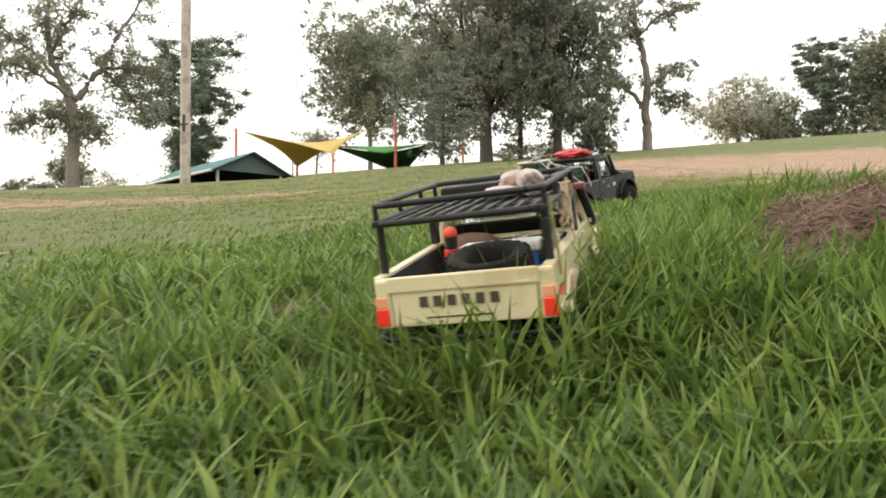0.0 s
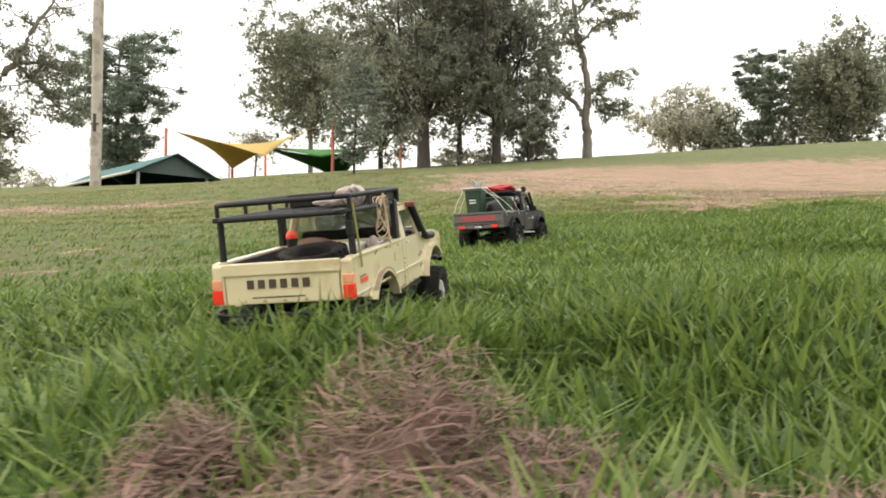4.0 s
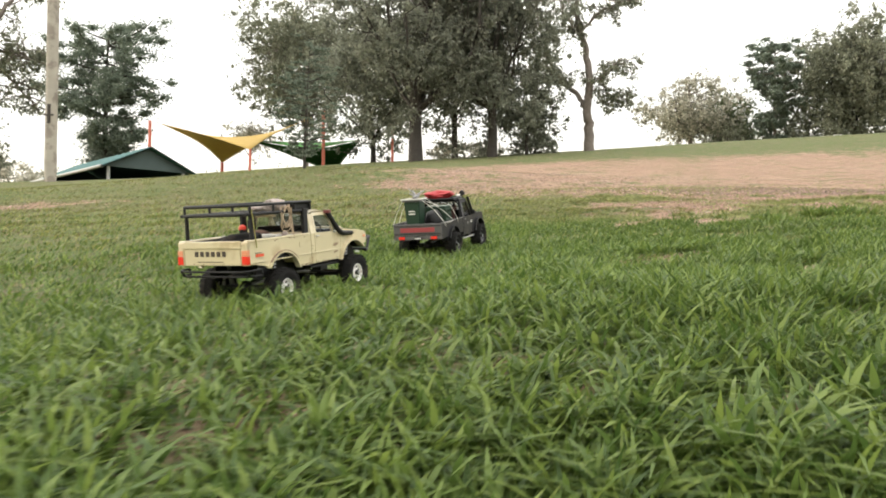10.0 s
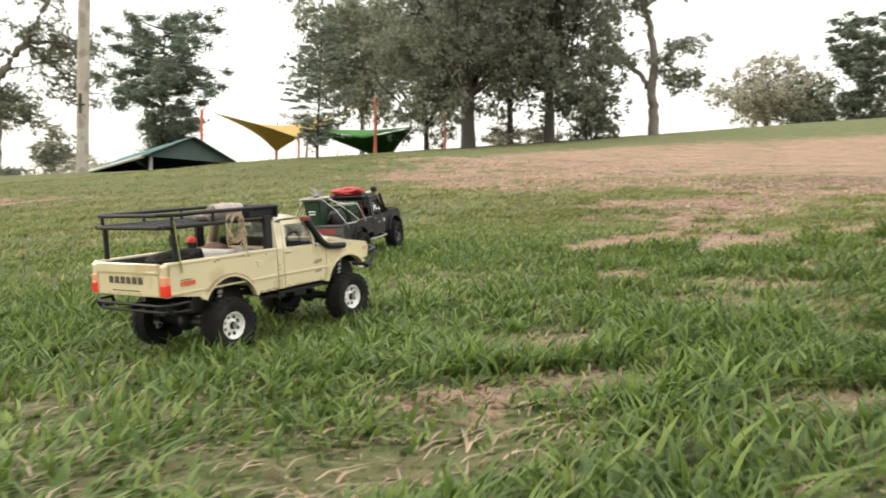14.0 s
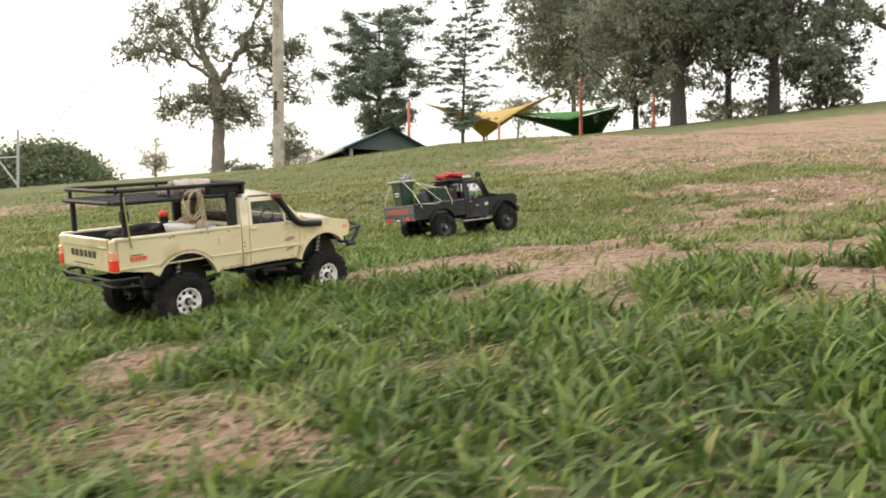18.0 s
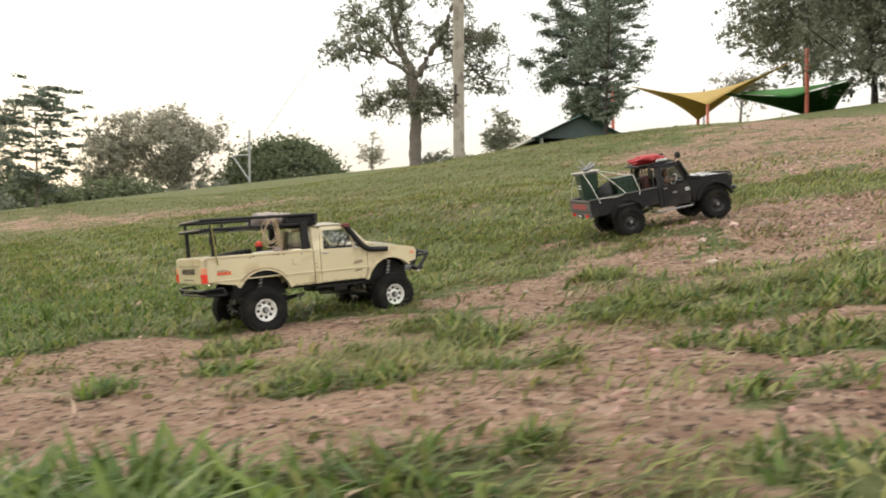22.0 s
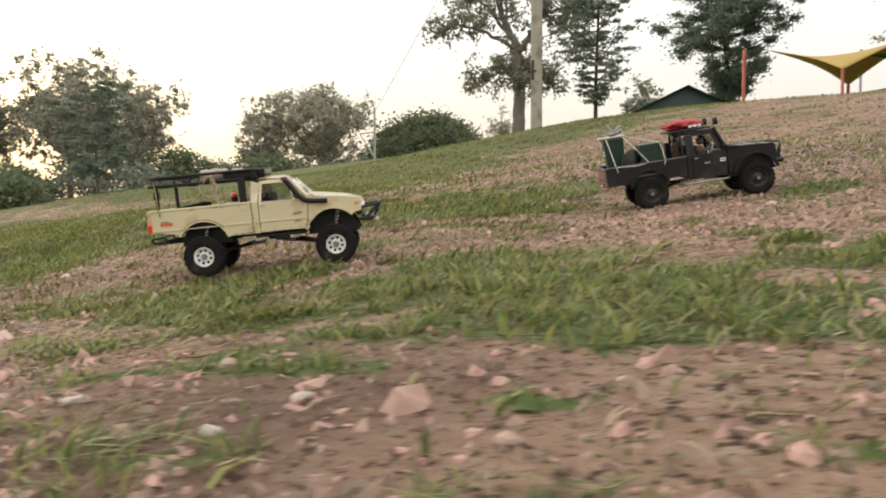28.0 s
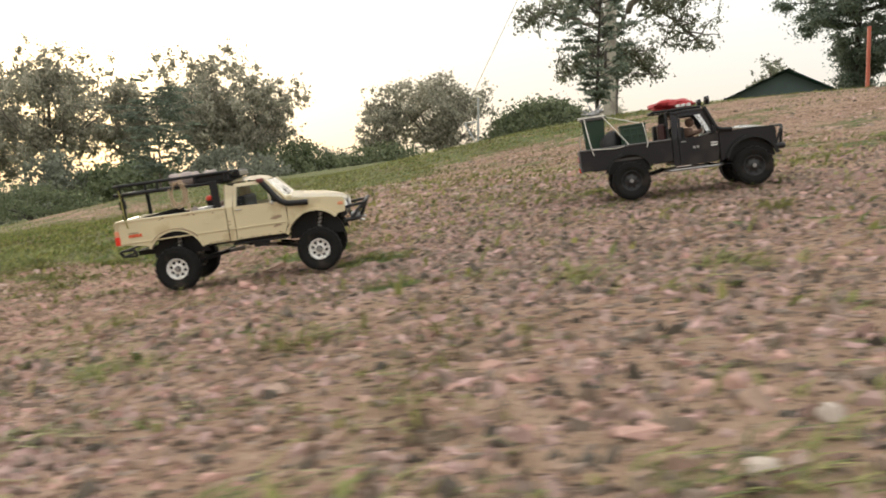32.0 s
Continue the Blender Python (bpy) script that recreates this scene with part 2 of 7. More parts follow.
WORN_MIDDLE = [
    (2.59, 4.48, 0.04), (2.83, 4.38, 0.03), (2.55, 4.76, 0.06), (2.70, 4.61, 0.02), (3.02, 4.72, 0.04), (2.87, 5.03, 0.05), (3.05, 4.90, 0.04), (2.80, 5.42, 0.03),
    (3.01, 5.26, 0.06), (2.81, 5.49, 0.03), (3.14, 5.21, 0.02), (3.21, 5.42, 0.02), (3.23, 5.46, 0.02), (3.33, 5.53, 0.01), (3.11, 5.84, 0.03), (2.85, 6.13, 0.07),
    (3.33, 5.71, 0.02), (3.42, 5.61, 0.02), (3.26, 5.84, 0.04), (3.65, 5.47, 0.02), (3.22, 5.96, 0.05), (3.06, 6.16, 0.06), (3.55, 5.68, 0.03), (3.02, 6.23, 0.06),
    (3.00, 6.33, 0.08), (3.32, 6.01, 0.06), (3.63, 5.71, 0.02), (3.62, 5.81, 0.03), (3.27, 6.17, 0.07),
]
WORN_TRACK = [
    (3.50, 5.95, 0.03), (3.67, 5.80, 0.03), (3.62, 5.88, 0.05), (3.28, 6.32, 0.06), (3.39, 6.22, 0.04), (3.05, 6.59, 0.05), (3.43, 6.21, 0.05), (3.58, 6.16, 0.03),
    (3.42, 6.33, 0.07), (3.53, 6.29, 0.04), (3.69, 6.16, 0.04), (3.38, 6.50, 0.04), (3.54, 6.46, 0.03), (3.47, 6.55, 0.04), (3.73, 6.29, 0.04), (3.80, 6.25, 0.04),
    (3.95, 6.13, 0.02), (3.29, 6.82, 0.08), (3.79, 6.32, 0.03), (3.55, 6.72, 0.05), (3.92, 6.34, 0.04), (3.91, 6.39, 0.05), (3.62, 6.71, 0.05), (3.85, 6.55, 0.05),
    (4.01, 6.47, 0.04), (4.13, 6.43, 0.03), (3.62, 6.95, 0.05), (3.82, 6.76, 0.07), (4.08, 6.64, 0.03),
]
WORN_UPPER = [
    (3.64, 7.13, 0.06), (4.09, 6.82, 0.05), (4.38, 6.84, 0.07), (3.83, 7.56, 0.05), (4.56, 6.94, 0.04), (4.40, 7.14, 0.03), (3.90, 7.70, 0.09), (3.87, 8.11, 0.11),
    (4.61, 7.45, 0.03), (4.89, 7.71, 0.03), (5.16, 7.64, 0.03), (5.33, 7.58, 0.02), (5.25, 7.73, 0.04), (5.50, 7.58, 0.03), (5.35, 7.76, 0.04), (5.42, 7.83, 0.03),
    (5.26, 8.07, 0.03), (5.53, 7.86, 0.03), (5.62, 7.85, 0.02), (5.82, 7.96, 0.03), (5.73, 8.05, 0.02), (5.63, 8.42, 0.04), (5.75, 8.46, 0.04), (5.94, 8.35, 0.02),
    (6.10, 8.43, 0.04), (5.91, 8.78, 0.03), (6.30, 8.49, 0.02),
]
TURF_LOWER = [
    (3.72, 5.81, 0.02), (3.80, 5.81, 0.05), (3.39, 6.33, 0.02), (3.89, 5.87, 0.03),
    (3.77, 6.04, 0.07), (3.45, 6.47, 0.02), (3.31, 6.61, 0.04), (3.86, 6.09, 0.07), (4.00, 6.03, 0.03), (3.64, 6.45, 0.04), (3.94, 6.24, 0.03), (3.69, 6.51, 0.04),
    (4.02, 6.25, 0.03), (4.01, 6.31, 0.02), (3.79, 6.61, 0.03), (3.52, 6.89, 0.03), (3.67, 6.75, 0.05), (3.86, 6.64, 0.02), (4.22, 6.36, 0.03), (4.13, 6.54, 0.02),
    (4.01, 6.75, 0.02), (4.21, 6.60, 0.02), (4.11, 6.73, 0.03), (3.81, 7.10, 0.05),
]
TURF_MIDDLE = [
    (4.13, 6.80, 0.03), (4.25, 6.96, 0.02), (4.33, 7.01, 0.02), (4.44, 7.02, 0.02), (4.18, 7.30, 0.02), (4.70, 6.97, 0.03), (4.32, 7.39, 0.05), (4.57, 7.20, 0.03),
    (4.83, 7.52, 0.03), (5.17, 7.48, 0.03), (4.92, 7.80, 0.02), (4.71, 8.10, 0.06), (5.13, 7.73, 0.01), (4.60, 8.29, 0.07), (5.37, 7.54, 0.02), (5.49, 7.63, 0.01),
    (5.51, 7.71, 0.01), (4.88, 8.55, 0.07), (5.61, 7.89, 0.01), (5.46, 8.08, 0.03), (5.25, 8.30, 0.05), (5.09, 8.53, 0.04), (5.52, 8.25, 0.03), (5.72, 8.14, 0.01),
    (5.47, 8.40, 0.03), (5.75, 8.16, 0.02), (5.67, 8.28, 0.03), (5.52, 8.54, 0.02),
]
TURF_UPPER = [
    (5.92, 8.15, 0.02), (5.33, 8.82, 0.03), (5.63, 8.52, 0.03), (5.93, 8.21, 0.025), (5.46, 8.71, 0.03), (5.94, 8.31, 0.02), (5.85, 8.45, 0.02), (5.63, 8.69, 0.03),
    (5.78, 8.57, 0.02), (5.65, 8.73, 0.02), (5.90, 8.51, 0.02), (6.10, 8.51, 0.02), (6.25, 8.45, 0.03), (6.03, 8.72, 0.02), (6.18, 8.58, 0.02),
    (5.13, 9.66, 0.07), (6.17, 8.63, 0.01), (6.03, 8.79, 0.02), (6.01, 8.83, 0.02), (6.25, 8.63, 0.01), (6.08, 8.97, 0.03), (6.37, 8.72, 0.02), (5.54, 9.61, 0.05),
    (6.36, 8.80, 0.02), (6.38, 8.93, 0.01), (5.95, 9.42, 0.03),
]


def patches(x, y, spots, grow):
    """How far a place lies within any of the spots, 0 to 1, with ragged rims."""
    x, y = x + 0.018 * wave(x, y, 17, 0.6) + 0.010 * wave(x, y, 41, 1.9), y + 0.018 * wave(x, y, 15, 2.2) + 0.010 * wave(x, y, 37, 0.2)
    d = np.zeros_like(x)
    for px, py, r in spots:
        d = np.maximum(d, np.exp(-(((x - px) ** 2 + (y - py) ** 2) / (1.9 * (grow * r + 0.006) ** 2)) ** 1.6))
    return d


def bare(x, y):
    """How bare the ground is, 0 (grass) to 1 (stony soil)."""
    left = np.interp(y, [4, 6, 7.5, 8.5, 9.5, 11, 13, 15, 18, 22, 27, 30, 35], [2.7, 2.4, 1.9, 2.0, 2.0, 1.0, 0.3, 1.2, 1.6, 1.4, 2.0, 5.0, 12.0])
    low = np.interp(x, [-6, -2, 1, 3, 5, 8, 14], [12, 11, 7.6, 6.5, 6.9, 9.2, 17])
    sd = np.minimum(x - left, (y - low) * 0.9)
    d = step(sd + 0.8 * wave(x, y, 0.9, 0.7), -0.6, 2.4) * (1 - step(y, 27, 33))
    d = d * (0.62 + 0.28 * wave(x, y, 1.6, 1.9) + 0.16 * wave(x, y, 5.3, 0.9))
    s = 0.66 * x + 0.75 * y
    mixed = step(s, 7.5, 8.0) * (1 - step(s, 10.0, 10.4))
    d = np.maximum(d, step(s + 0.35 * wave(x, y, 2.1, 0.3), 6.0, 8.8) * step(x - left, -0.5, 1.5) * (0.74 + 0.24 * wave(x, y, 4.5, 2.4) - mixed * (0.27 + 0.2 * wave(x, y, 8.5, 1.7) + 0.17 * wave(x, y, 15.0, 0.4))) * (1 - step(y, 11, 14)))
    strip = np.exp(-((y - 11.2 - 0.16 * (x + 4)) / 1.0) ** 2) * step(-x, -1, 3) * (1 - step(-x, 10, 16))
    d = np.maximum(d, 0.5 * strip)
    worn = np.interp(y + 0.4 * x, [3.5, 6.6, 7.05], [0.36, 0.40, 0.95]) * patches(x, y, WORN_LOWER + WORN_MIDDLE + WORN_TRACK + WORN_UPPER, 1.6)
    d = np.maximum(d, worn * (0.88 + 0.3 * wave(x, y, 14, 0.7)))
    # the pink worn ground that the trucks cross, a green strip above it, and a green patch further up
    crossing = np.exp(-(((x - 3.70) / 0.78) ** 2 + ((y - 6.47) / 0.42) ** 2) ** 1.5)
    d = np.maximum(d, crossing * (0.86 + 0.16 * wave(x, y, 9.0, 0.5)))
    strip = np.exp(-((x - 3.4) / 1.2) ** 4 - ((y - 9.2 - 0.4 * (x - 3.3)) / 0.62) ** 2)
    patch = np.exp(-((x - 4.95) / 0.85) ** 4 - ((y - 8.25 - 0.35 * (x - 5.05)) / 0.36) ** 2)
    d = d * (1 - 0.68 * strip * (0.85 + 0.4 * wave(x, y, 6.5, 1.2))) * (1 - 0.60 * patch * (0.78 + 0.5 * wave(x, y, 8.0, 0.2) + 0.45 * wave(x, y, 17.0, 1.1)))
    d = d * (1 - 0.93 * patches(x, y, TURF_LOWER + TURF_MIDDLE + TURF_UPPER, 1.3))
    # soil and turf part sharply in the middle of the slope
    d = d + step(s, 6.0, 6.7) * (1 - step(s, 9.8, 10.8)) * (0.95 * step(d, 0.24, 0.62) - d)
    return np.clip(d, 0, 1)


def axis(lo, a, b, hi, fine_step):
    mid = np.arange(a, b, fine_step)
    out, s = [], fine_step
    v = b
    while v < hi:
        out.append(v)
        s *= 1.13
        v += s
    low, s, v = [], fine_step, a
    while v > lo:
        s *= 1.13
        v -= s
        low.append(v)
    return np.concatenate([low[::-1], mid, out, [hi]])


def sheet(name, verts, faces, mat, smooth=True):
    me = bpy.data.meshes.new(name)
    verts, faces = np.asarray(verts, np.float32), np.asarray(faces, np.int32)
    k = faces.shape[1]
    me.vertices.add(len(verts))
    me.vertices.foreach_set("co", verts.ravel())
    me.loops.add(faces.size)
    me.loops.foreach_set("vertex_index", faces.ravel())
    me.polygons.add(len(faces))
    me.polygons.foreach_set("loop_start", np.arange(0, faces.size, k, dtype=np.int32))
    me.polygons.foreach_set("loop_total", np.full(len(faces), k, np.int32))
    me.polygons.foreach_set("use_smooth", np.full(len(faces), smooth))
    me.update()
    me.validate()
    me.materials.append(mat)
    return me


def soil_material():
    """Stony soil, dry litter and short turf, mixed by the stored cover."""
    m = bpy.data.materials.new("hillside")
    m.use_nodes = True
    n, l = m.node_tree.nodes, m.node_tree.links
    b = n["Principled BSDF"]
    b.inputs["Roughness"].default_value = 0.95
    b.inputs["Specular IOR Level"].default_value = 0.15
    co = n.new("ShaderNodeTexCoord")
    at = n.new("ShaderNodeAttribute")
    at.attribute_name = "bare"

    def noise_tex(s, d=5.0, rough=0.6):
        q = n.new("ShaderNodeTexNoise")
        q.inputs["Scale"].default_value, q.inputs["Detail"].default_value, q.inputs["Roughness"].default_value = s, d, rough
        l.new(co.outputs["Object"], q.inputs["Vector"])
        return q.outputs["Fac"]

    def rng(v, a, c, lo=0.0, hi=1.0):
        q = n.new("ShaderNodeMapRange")
        for key, val in (("From Min", a), ("From Max", c), ("To Min", lo), ("To Max", hi)):
            q.inputs[key].default_value = val
        l.new(v, q.inputs["Value"])
        return q.outputs["Result"]

    def mix(fac, a, c):
        q = n.new("ShaderNodeMix")
        q.data_type = "RGBA"
        for key, val in (("A", a), ("B", c)):
            if isinstance(val, tuple):
                q.inputs[key].default_value = (*val, 1)
            else:
                l.new(val, q.inputs[key])
        l.new(fac, q.inputs["Factor"])
        return q.outputs["Result"]

    def math2(op, a, c):
        q = n.new("ShaderNodeMath")
        q.operation = op
        for i, val in enumerate((a, c)):
            if isinstance(val, float):
                q.inputs[i].default_value = val
            else:
                l.new(val, q.inputs[i])
        return q.outputs["Value"]

    soil = mix(rng(noise_tex(1.7), 0.35, 0.65), (0.420, 0.275, 0.192), (0.290, 0.184, 0.130))
    soil = mix(rng(noise_tex(0.8, 6), 0.5, 0.7), soil, (0.430, 0.305, 0.216))
    soil = mix(rng(noise_tex(9, 5), 0.50, 0.72), soil, (0.195, 0.122, 0.090))
    soil = mix(rng(noise_tex(34, 4), 0.46, 0.68), soil, (0.440, 0.318, 0.234))
    vor = n.new("ShaderNodeTexVoronoi")
    vor.inputs["Scale"].default_value = 26.0
    l.new(co.outputs["Object"], vor.inputs["Vector"])
    soil = mix(rng(vor.outputs["Distance"], 0.16, 0.06), soil, (0.41, 0.325, 0.268))
    # near-black flecks: shadow gaps between stones, put into the soil colour
    soil = mix(rng(noise_tex(75, 3), 0.53, 0.64), soil, (0.070, 0.045, 0.034))
    # blends to a darker brown over one rounded spot
    dark_spot = n.new("ShaderNodeAttribute")
    dark_spot.attribute_name = "dark_spot"
    soil = mix(rng(dark_spot.outputs["Fac"], 0.0, 1.0), soil, (0.125, 0.078, 0.060))
    turf = mix(rng(noise_tex(0.55), 0.35, 0.65), (0.112, 0.156, 0.052), (0.146, 0.168, 0.068))
    turf = mix(rng(noise_tex(2.6, 6), 0.46, 0.72), turf, (0.185, 0.160, 0.092))
    turf = mix(rng(noise_tex(22, 4), 0.50, 0.72), turf, (0.20, 0.155, 0.095))
    turf = mix(rng(noise_tex(60, 3), 0.52, 0.68), turf, (0.045, 0.066, 0.022))
    patch = math2("ADD", at.outputs["Fac"], rng(noise_tex(3.2, 6), 0.3, 0.7, -0.46, 0.46))
    patch = math2("ADD", patch, rng(noise_tex(16, 4), 0.3, 0.7, -0.24, 0.24))
    col = mix(rng(patch, 0.26, 0.46), turf, soil)
    l.new(col, b.inputs["Base Color"])
    bp = n.new("ShaderNodeBump")
    bp.inputs["Strength"].default_value, bp.inputs["Distance"].default_value = 1.0, 0.03
    l.new(math2("ADD", noise_tex(38, 6, 0.7), math2("MULTIPLY", vor.outputs["Distance"], -0.8)), bp.inputs["Height"])
    l.new(bp.outputs["Normal"], b.inputs["Normal"])
    return m


def build_ground():
    xs, ys = axis(-900, -1.5, 8, 700, 0.05), axis(-300, -0.6, 12, 900, 0.05)
    gx, gy = np.meshgrid(xs, ys)
    z = height(gx, gy) + fine(gx, gy)
    nx, ny = len(xs), len(ys)
    i = (np.arange(ny - 1)[:, None] * nx + np.arange(nx - 1)).ravel()
    me = sheet("ground", np.stack([gx, gy, z], -1).reshape(-1, 3), np.stack([i, i + 1, i + nx + 1, i + nx], -1), soil_material())
    at = me.attributes.new("bare", "FLOAT", "POINT")
    at.data.foreach_set("value", bare(gx, gy).ravel().astype(np.float32))
    at = me.attributes.new("dark_spot", "FLOAT", "POINT")
    at.data.foreach_set("value", (0.62 * np.exp(-((gx - 5.42) ** 2 + (gy - 7.76) ** 2) / 0.10) * (1 + 0.5 * wave(gx, gy, 6.0, 0.4))).ravel().astype(np.float32))
    return tagged(new("ground", me), "sloping park ground of grass, worn soil and stones", "ground", kind="structure")


build_ground()
rng = np.random.default_rng(7)


def along(t):
    """The camera's place on the ground at a time, for the thinning of the grass."""
    a = np.array([r[:3] for r in PATH])
    return np.interp(t, a[:, 0], a[:, 1]), np.interp(t, a[:, 0], a[:, 2])


def blades(name, x, y, h, width, lean, mat, label, curl=1.0, segs=3, az=None):
    """Bent, tapered blades, each a strip of its own, as one object."""
    n = len(x)
    base = height(x, y) + fine(x, y) - 0.004
    if az is None:
        az = 1.6 * wave(x, y, 6.0, 0.5) + 1.2 * wave(x, y, 19.0, 1.3) + rng.normal(0, 0.6, n) + 0.4
    wind = rng.normal(0.5, 0.5, n)
    lx, ly = np.cos(az) * lean + 0.25 * lean * wind, np.sin(az) * lean - 0.1 * lean * wind
    px, py = -np.sin(az + rng.normal(0, .6, n)), np.cos(az)
    verts = np.zeros((n, 2 * segs + 1, 3))
    for s in range(segs + 1):
        u = s / segs
        cx, cy = x + lx * h * u ** 1.7 * curl, y + ly * h * u ** 1.7 * curl
        cz = base + h * (u - 0.42 * u * u * np.minimum(lean * curl, 1.3))
        w = 0.5 * width * (0.75 + 0.9 * u - 1.45 * u * u)
        if s < segs:
            verts[:, 2 * s] = np.stack([cx - px * w, cy - py * w, cz], -1)
            verts[:, 2 * s + 1] = np.stack([cx + px * w, cy + py * w, cz], -1)
        else:
            verts[:, 2 * s] = np.stack([cx, cy, cz], -1)
    tri = []
    for s in range(segs - 1):
        a = 2 * s
        tri += [(a, a + 1, a + 3), (a, a + 3, a + 2)]
    a = 2 * (segs - 1)
    tri.append((a, a + 1, a + 2))
    tri = np.array(tri)
    faces = (np.arange(n)[:, None, None] * (2 * segs + 1) + tri[None]).reshape(-1, 3)
    return tagged(new(name, sheet(name, verts.reshape(-1, 3), faces, mat)), label, "grass", kind="stuff")


def tufted(x, y, spread, k=11):
    """Spreads each place into a tuft of k blades that splay outwards: places, directions, and how far out each stands."""
    n = len(x) * k
    dx, dy = rng.normal(0, spread, n), rng.normal(0, spread, n)
    out = np.clip(np.hypot(dx, dy) / (1.25 * spread), 0.25, 2.0)
    return np.repeat(x, k) + dx, np.repeat(y, k) + dy, np.arctan2(dy, dx) + rng.normal(0, 0.45, n), out


def near_path(n, lo, hi, t0, t1, ahead):
    """Random places beside the walk, towards the side it looks to."""
    t = rng.uniform(t0, t1, n)
    cx, cy = along(t)
    d = lo + (hi - lo) * rng.uniform(0, 1, n) ** ahead
    yaw = np.radians(np.interp(t, [r[0] for r in PATH], [r[4] for r in PATH]) + rng.uniform(-38, 38, n))
    return cx - np.sin(yaw) * d, cy + np.cos(yaw) * d


def lawn():
    # tall grass at the foot of the slope
    def tall(x, y):
        return 1 - step(y - 0.25 * x, 1.6, 3.6)

    def cover(x, y, lo=0.16, hi=0.46):
        return 1 - step(bare(x, y), lo, hi)

    x, y = near_path(15000, 0.10, 2.4, -0.5, 9.5, 1.15)
    x, y, az, out = tufted(x, y, 0.017)
    f = tall(x, y)
    hay = np.exp(-((x - 0.73) ** 2 / 0.09 + (y - 1.06) ** 2 / 0.008))
    keep = (rng.uniform(0, 1, len(x)) < (0.45 + 0.55 * f) * cover(x, y)) & (rng.uniform(0, 1, len(x)) > 0.72 * hay)
    x, y, f, az, out = x[keep], y[keep], f[keep], az[keep], out[keep]
    n = len(x)
    cx, cy = along(np.linspace(-0.5, 10, 60))
    side = np.min(np.hypot(x[:, None] - cx, y[:, None] - cy), axis=1)
    u = np.linspace(0, 1, 12)
    deep = np.min((x[:, None] - 0.05 - 0.62 * u) ** 2 + (y[:, None] - 0.82 - 0.78 * u) ** 2, axis=1)
    h = (0.032 + 0.05 * np.exp(-deep / 0.035) * (1 - step(y - 0.25 * x, 1.38, 1.7)) + (0.022 + 0.016 * np.exp(-side / 0.5)) * f + 0.034 * (1 - step(y - 0.25 * x, 1.1, 2.0))) * rng.uniform(0.5, 1.3, n) * (1 + 0.35 * wave(x, y, 3.4, 1.0))
    blades("tall_grass", x, y, h, rng.uniform(0.0042, 0.0095, n), rng.uniform(0.25, 1.0, n) * (0.35 + 0.6 * out) * (1 + 0.5 * step(y - 0.25 * x, 1.0, 2.0)), GRASS, "long lush green grass blades leaning in the wind", curl=1.25, az=az)
    x, y = near_path(90000, 2.0, 9, -0.5, 12, 1.0)
    f = tall(x, y)
    keep = rng.uniform(0, 1, len(x)) < (0.5 + 0.5 * f) * cover(x, y)
    x, y, f = x[keep], y[keep], f[keep]
    n = len(x)
    h = (0.030 + 0.022 * f) * rng.uniform(0.5, 1.3, n) * (1 + 0.3 * wave(x, y, 1.6, 1.0))
    blades("grass_behind", x, y, h, rng.uniform(0.005, 0.010, n), rng.uniform(0.3, 1.4, n), GRASS, "green grass spreading up the slope", segs=2)
    # shorter grass half way
    x, y = near_path(30000, 0.12, 3.4, 8.5, 33, 1.1)
    x, y, az, out = tufted(x, y, 0.015)
    keep = rng.uniform(0, 1, len(x)) < cover(x, y, 0.08, 0.42) * (0.35 + 0.65 * step(wave(x, y, 3.6, 2.0), -0.6, 0.4))
    x, y, az, out = x[keep], y[keep], az[keep], out[keep]
    n = len(x)
    lush = np.exp(-(((x - 3.83) ** 2 + (y - 6.0) ** 2) / 0.034) ** 2)
    h = (0.046 - 0.016 * step(y, 4, 7.4) + 0.040 * lush) * (0.4 + 0.6 * cover(x, y, 0.02, 0.3)) * rng.uniform(0.45, 1.35, n) * (1 + 0.4 * wave(x, y, 3.2, 3.0))
    width, lean = rng.uniform(0.0034, 0.0072, n) * (1 - 0.3 * step(y, 6, 8)) * (1 + 0.5 * lush), rng.uniform(0.4, 1.2, n) * (0.5 + 0.6 * out)
    dry = rng.uniform(0, 1, n) < 0.85 * step(x + y + 0.6 * wave(x, y, 1.9, 0.2), 8.6, 11.6) * (1 - lush)
    for name, q, mat, label in (("short_grass", ~dry, GRASS, "short patchy green grass on worn soil"), ("faded_grass", dry, OLIVE, "faded olive grass on the dry upper slope")):
        blades(name, x[q], y[q], h[q], width[q], lean[q], mat, label, az=az[q])
    # tufts in the worn soil
    cx, cy = near_path(13500, 0.15, 5.0, 16, 32.5, 1.2)
    b = bare(cx, cy)
    keep = (b > 0.12) & (wave(cx, cy, 5.5, 0.4) + 0.5 * wave(cx, cy, 1.7, 1.1) + rng.uniform(-0.3, 0.3, len(cx)) > 0.1 + 0.95 * b + 0.28 * step(cx + cy, 13.7, 14.3) * (1 - step(cx + cy, 14.9, 15.4)))
    keep |= (b > 0.25) & (rng.uniform(0, 1, len(cx)) < 0.05 + 0.07 * step(cx + cy, 14.5, 15.2))
    cx, cy = cx[keep], cy[keep]
    k = rng.integers(10, 70, len(cx))
    x, y = np.repeat(cx, k), np.repeat(cy, k)
    r = np.repeat(rng.uniform(0.015, 0.055, len(cx)), k)
    up = np.repeat(rng.uniform(0.5, 1.3, len(cx)), k)
    x, y = x + rng.normal(0, 1, len(x)) * r, y + rng.normal(0, 1, len(x)) * r
    n = len(x)
    blades("grass_tufts", x, y, 0.030 * up * rng.uniform(0.5, 1.3, n), rng.uniform(0.002, 0.005, n), rng.uniform(0.5, 1.8, n), OLIVE, "low green tufts scattered over stony soil", segs=2)
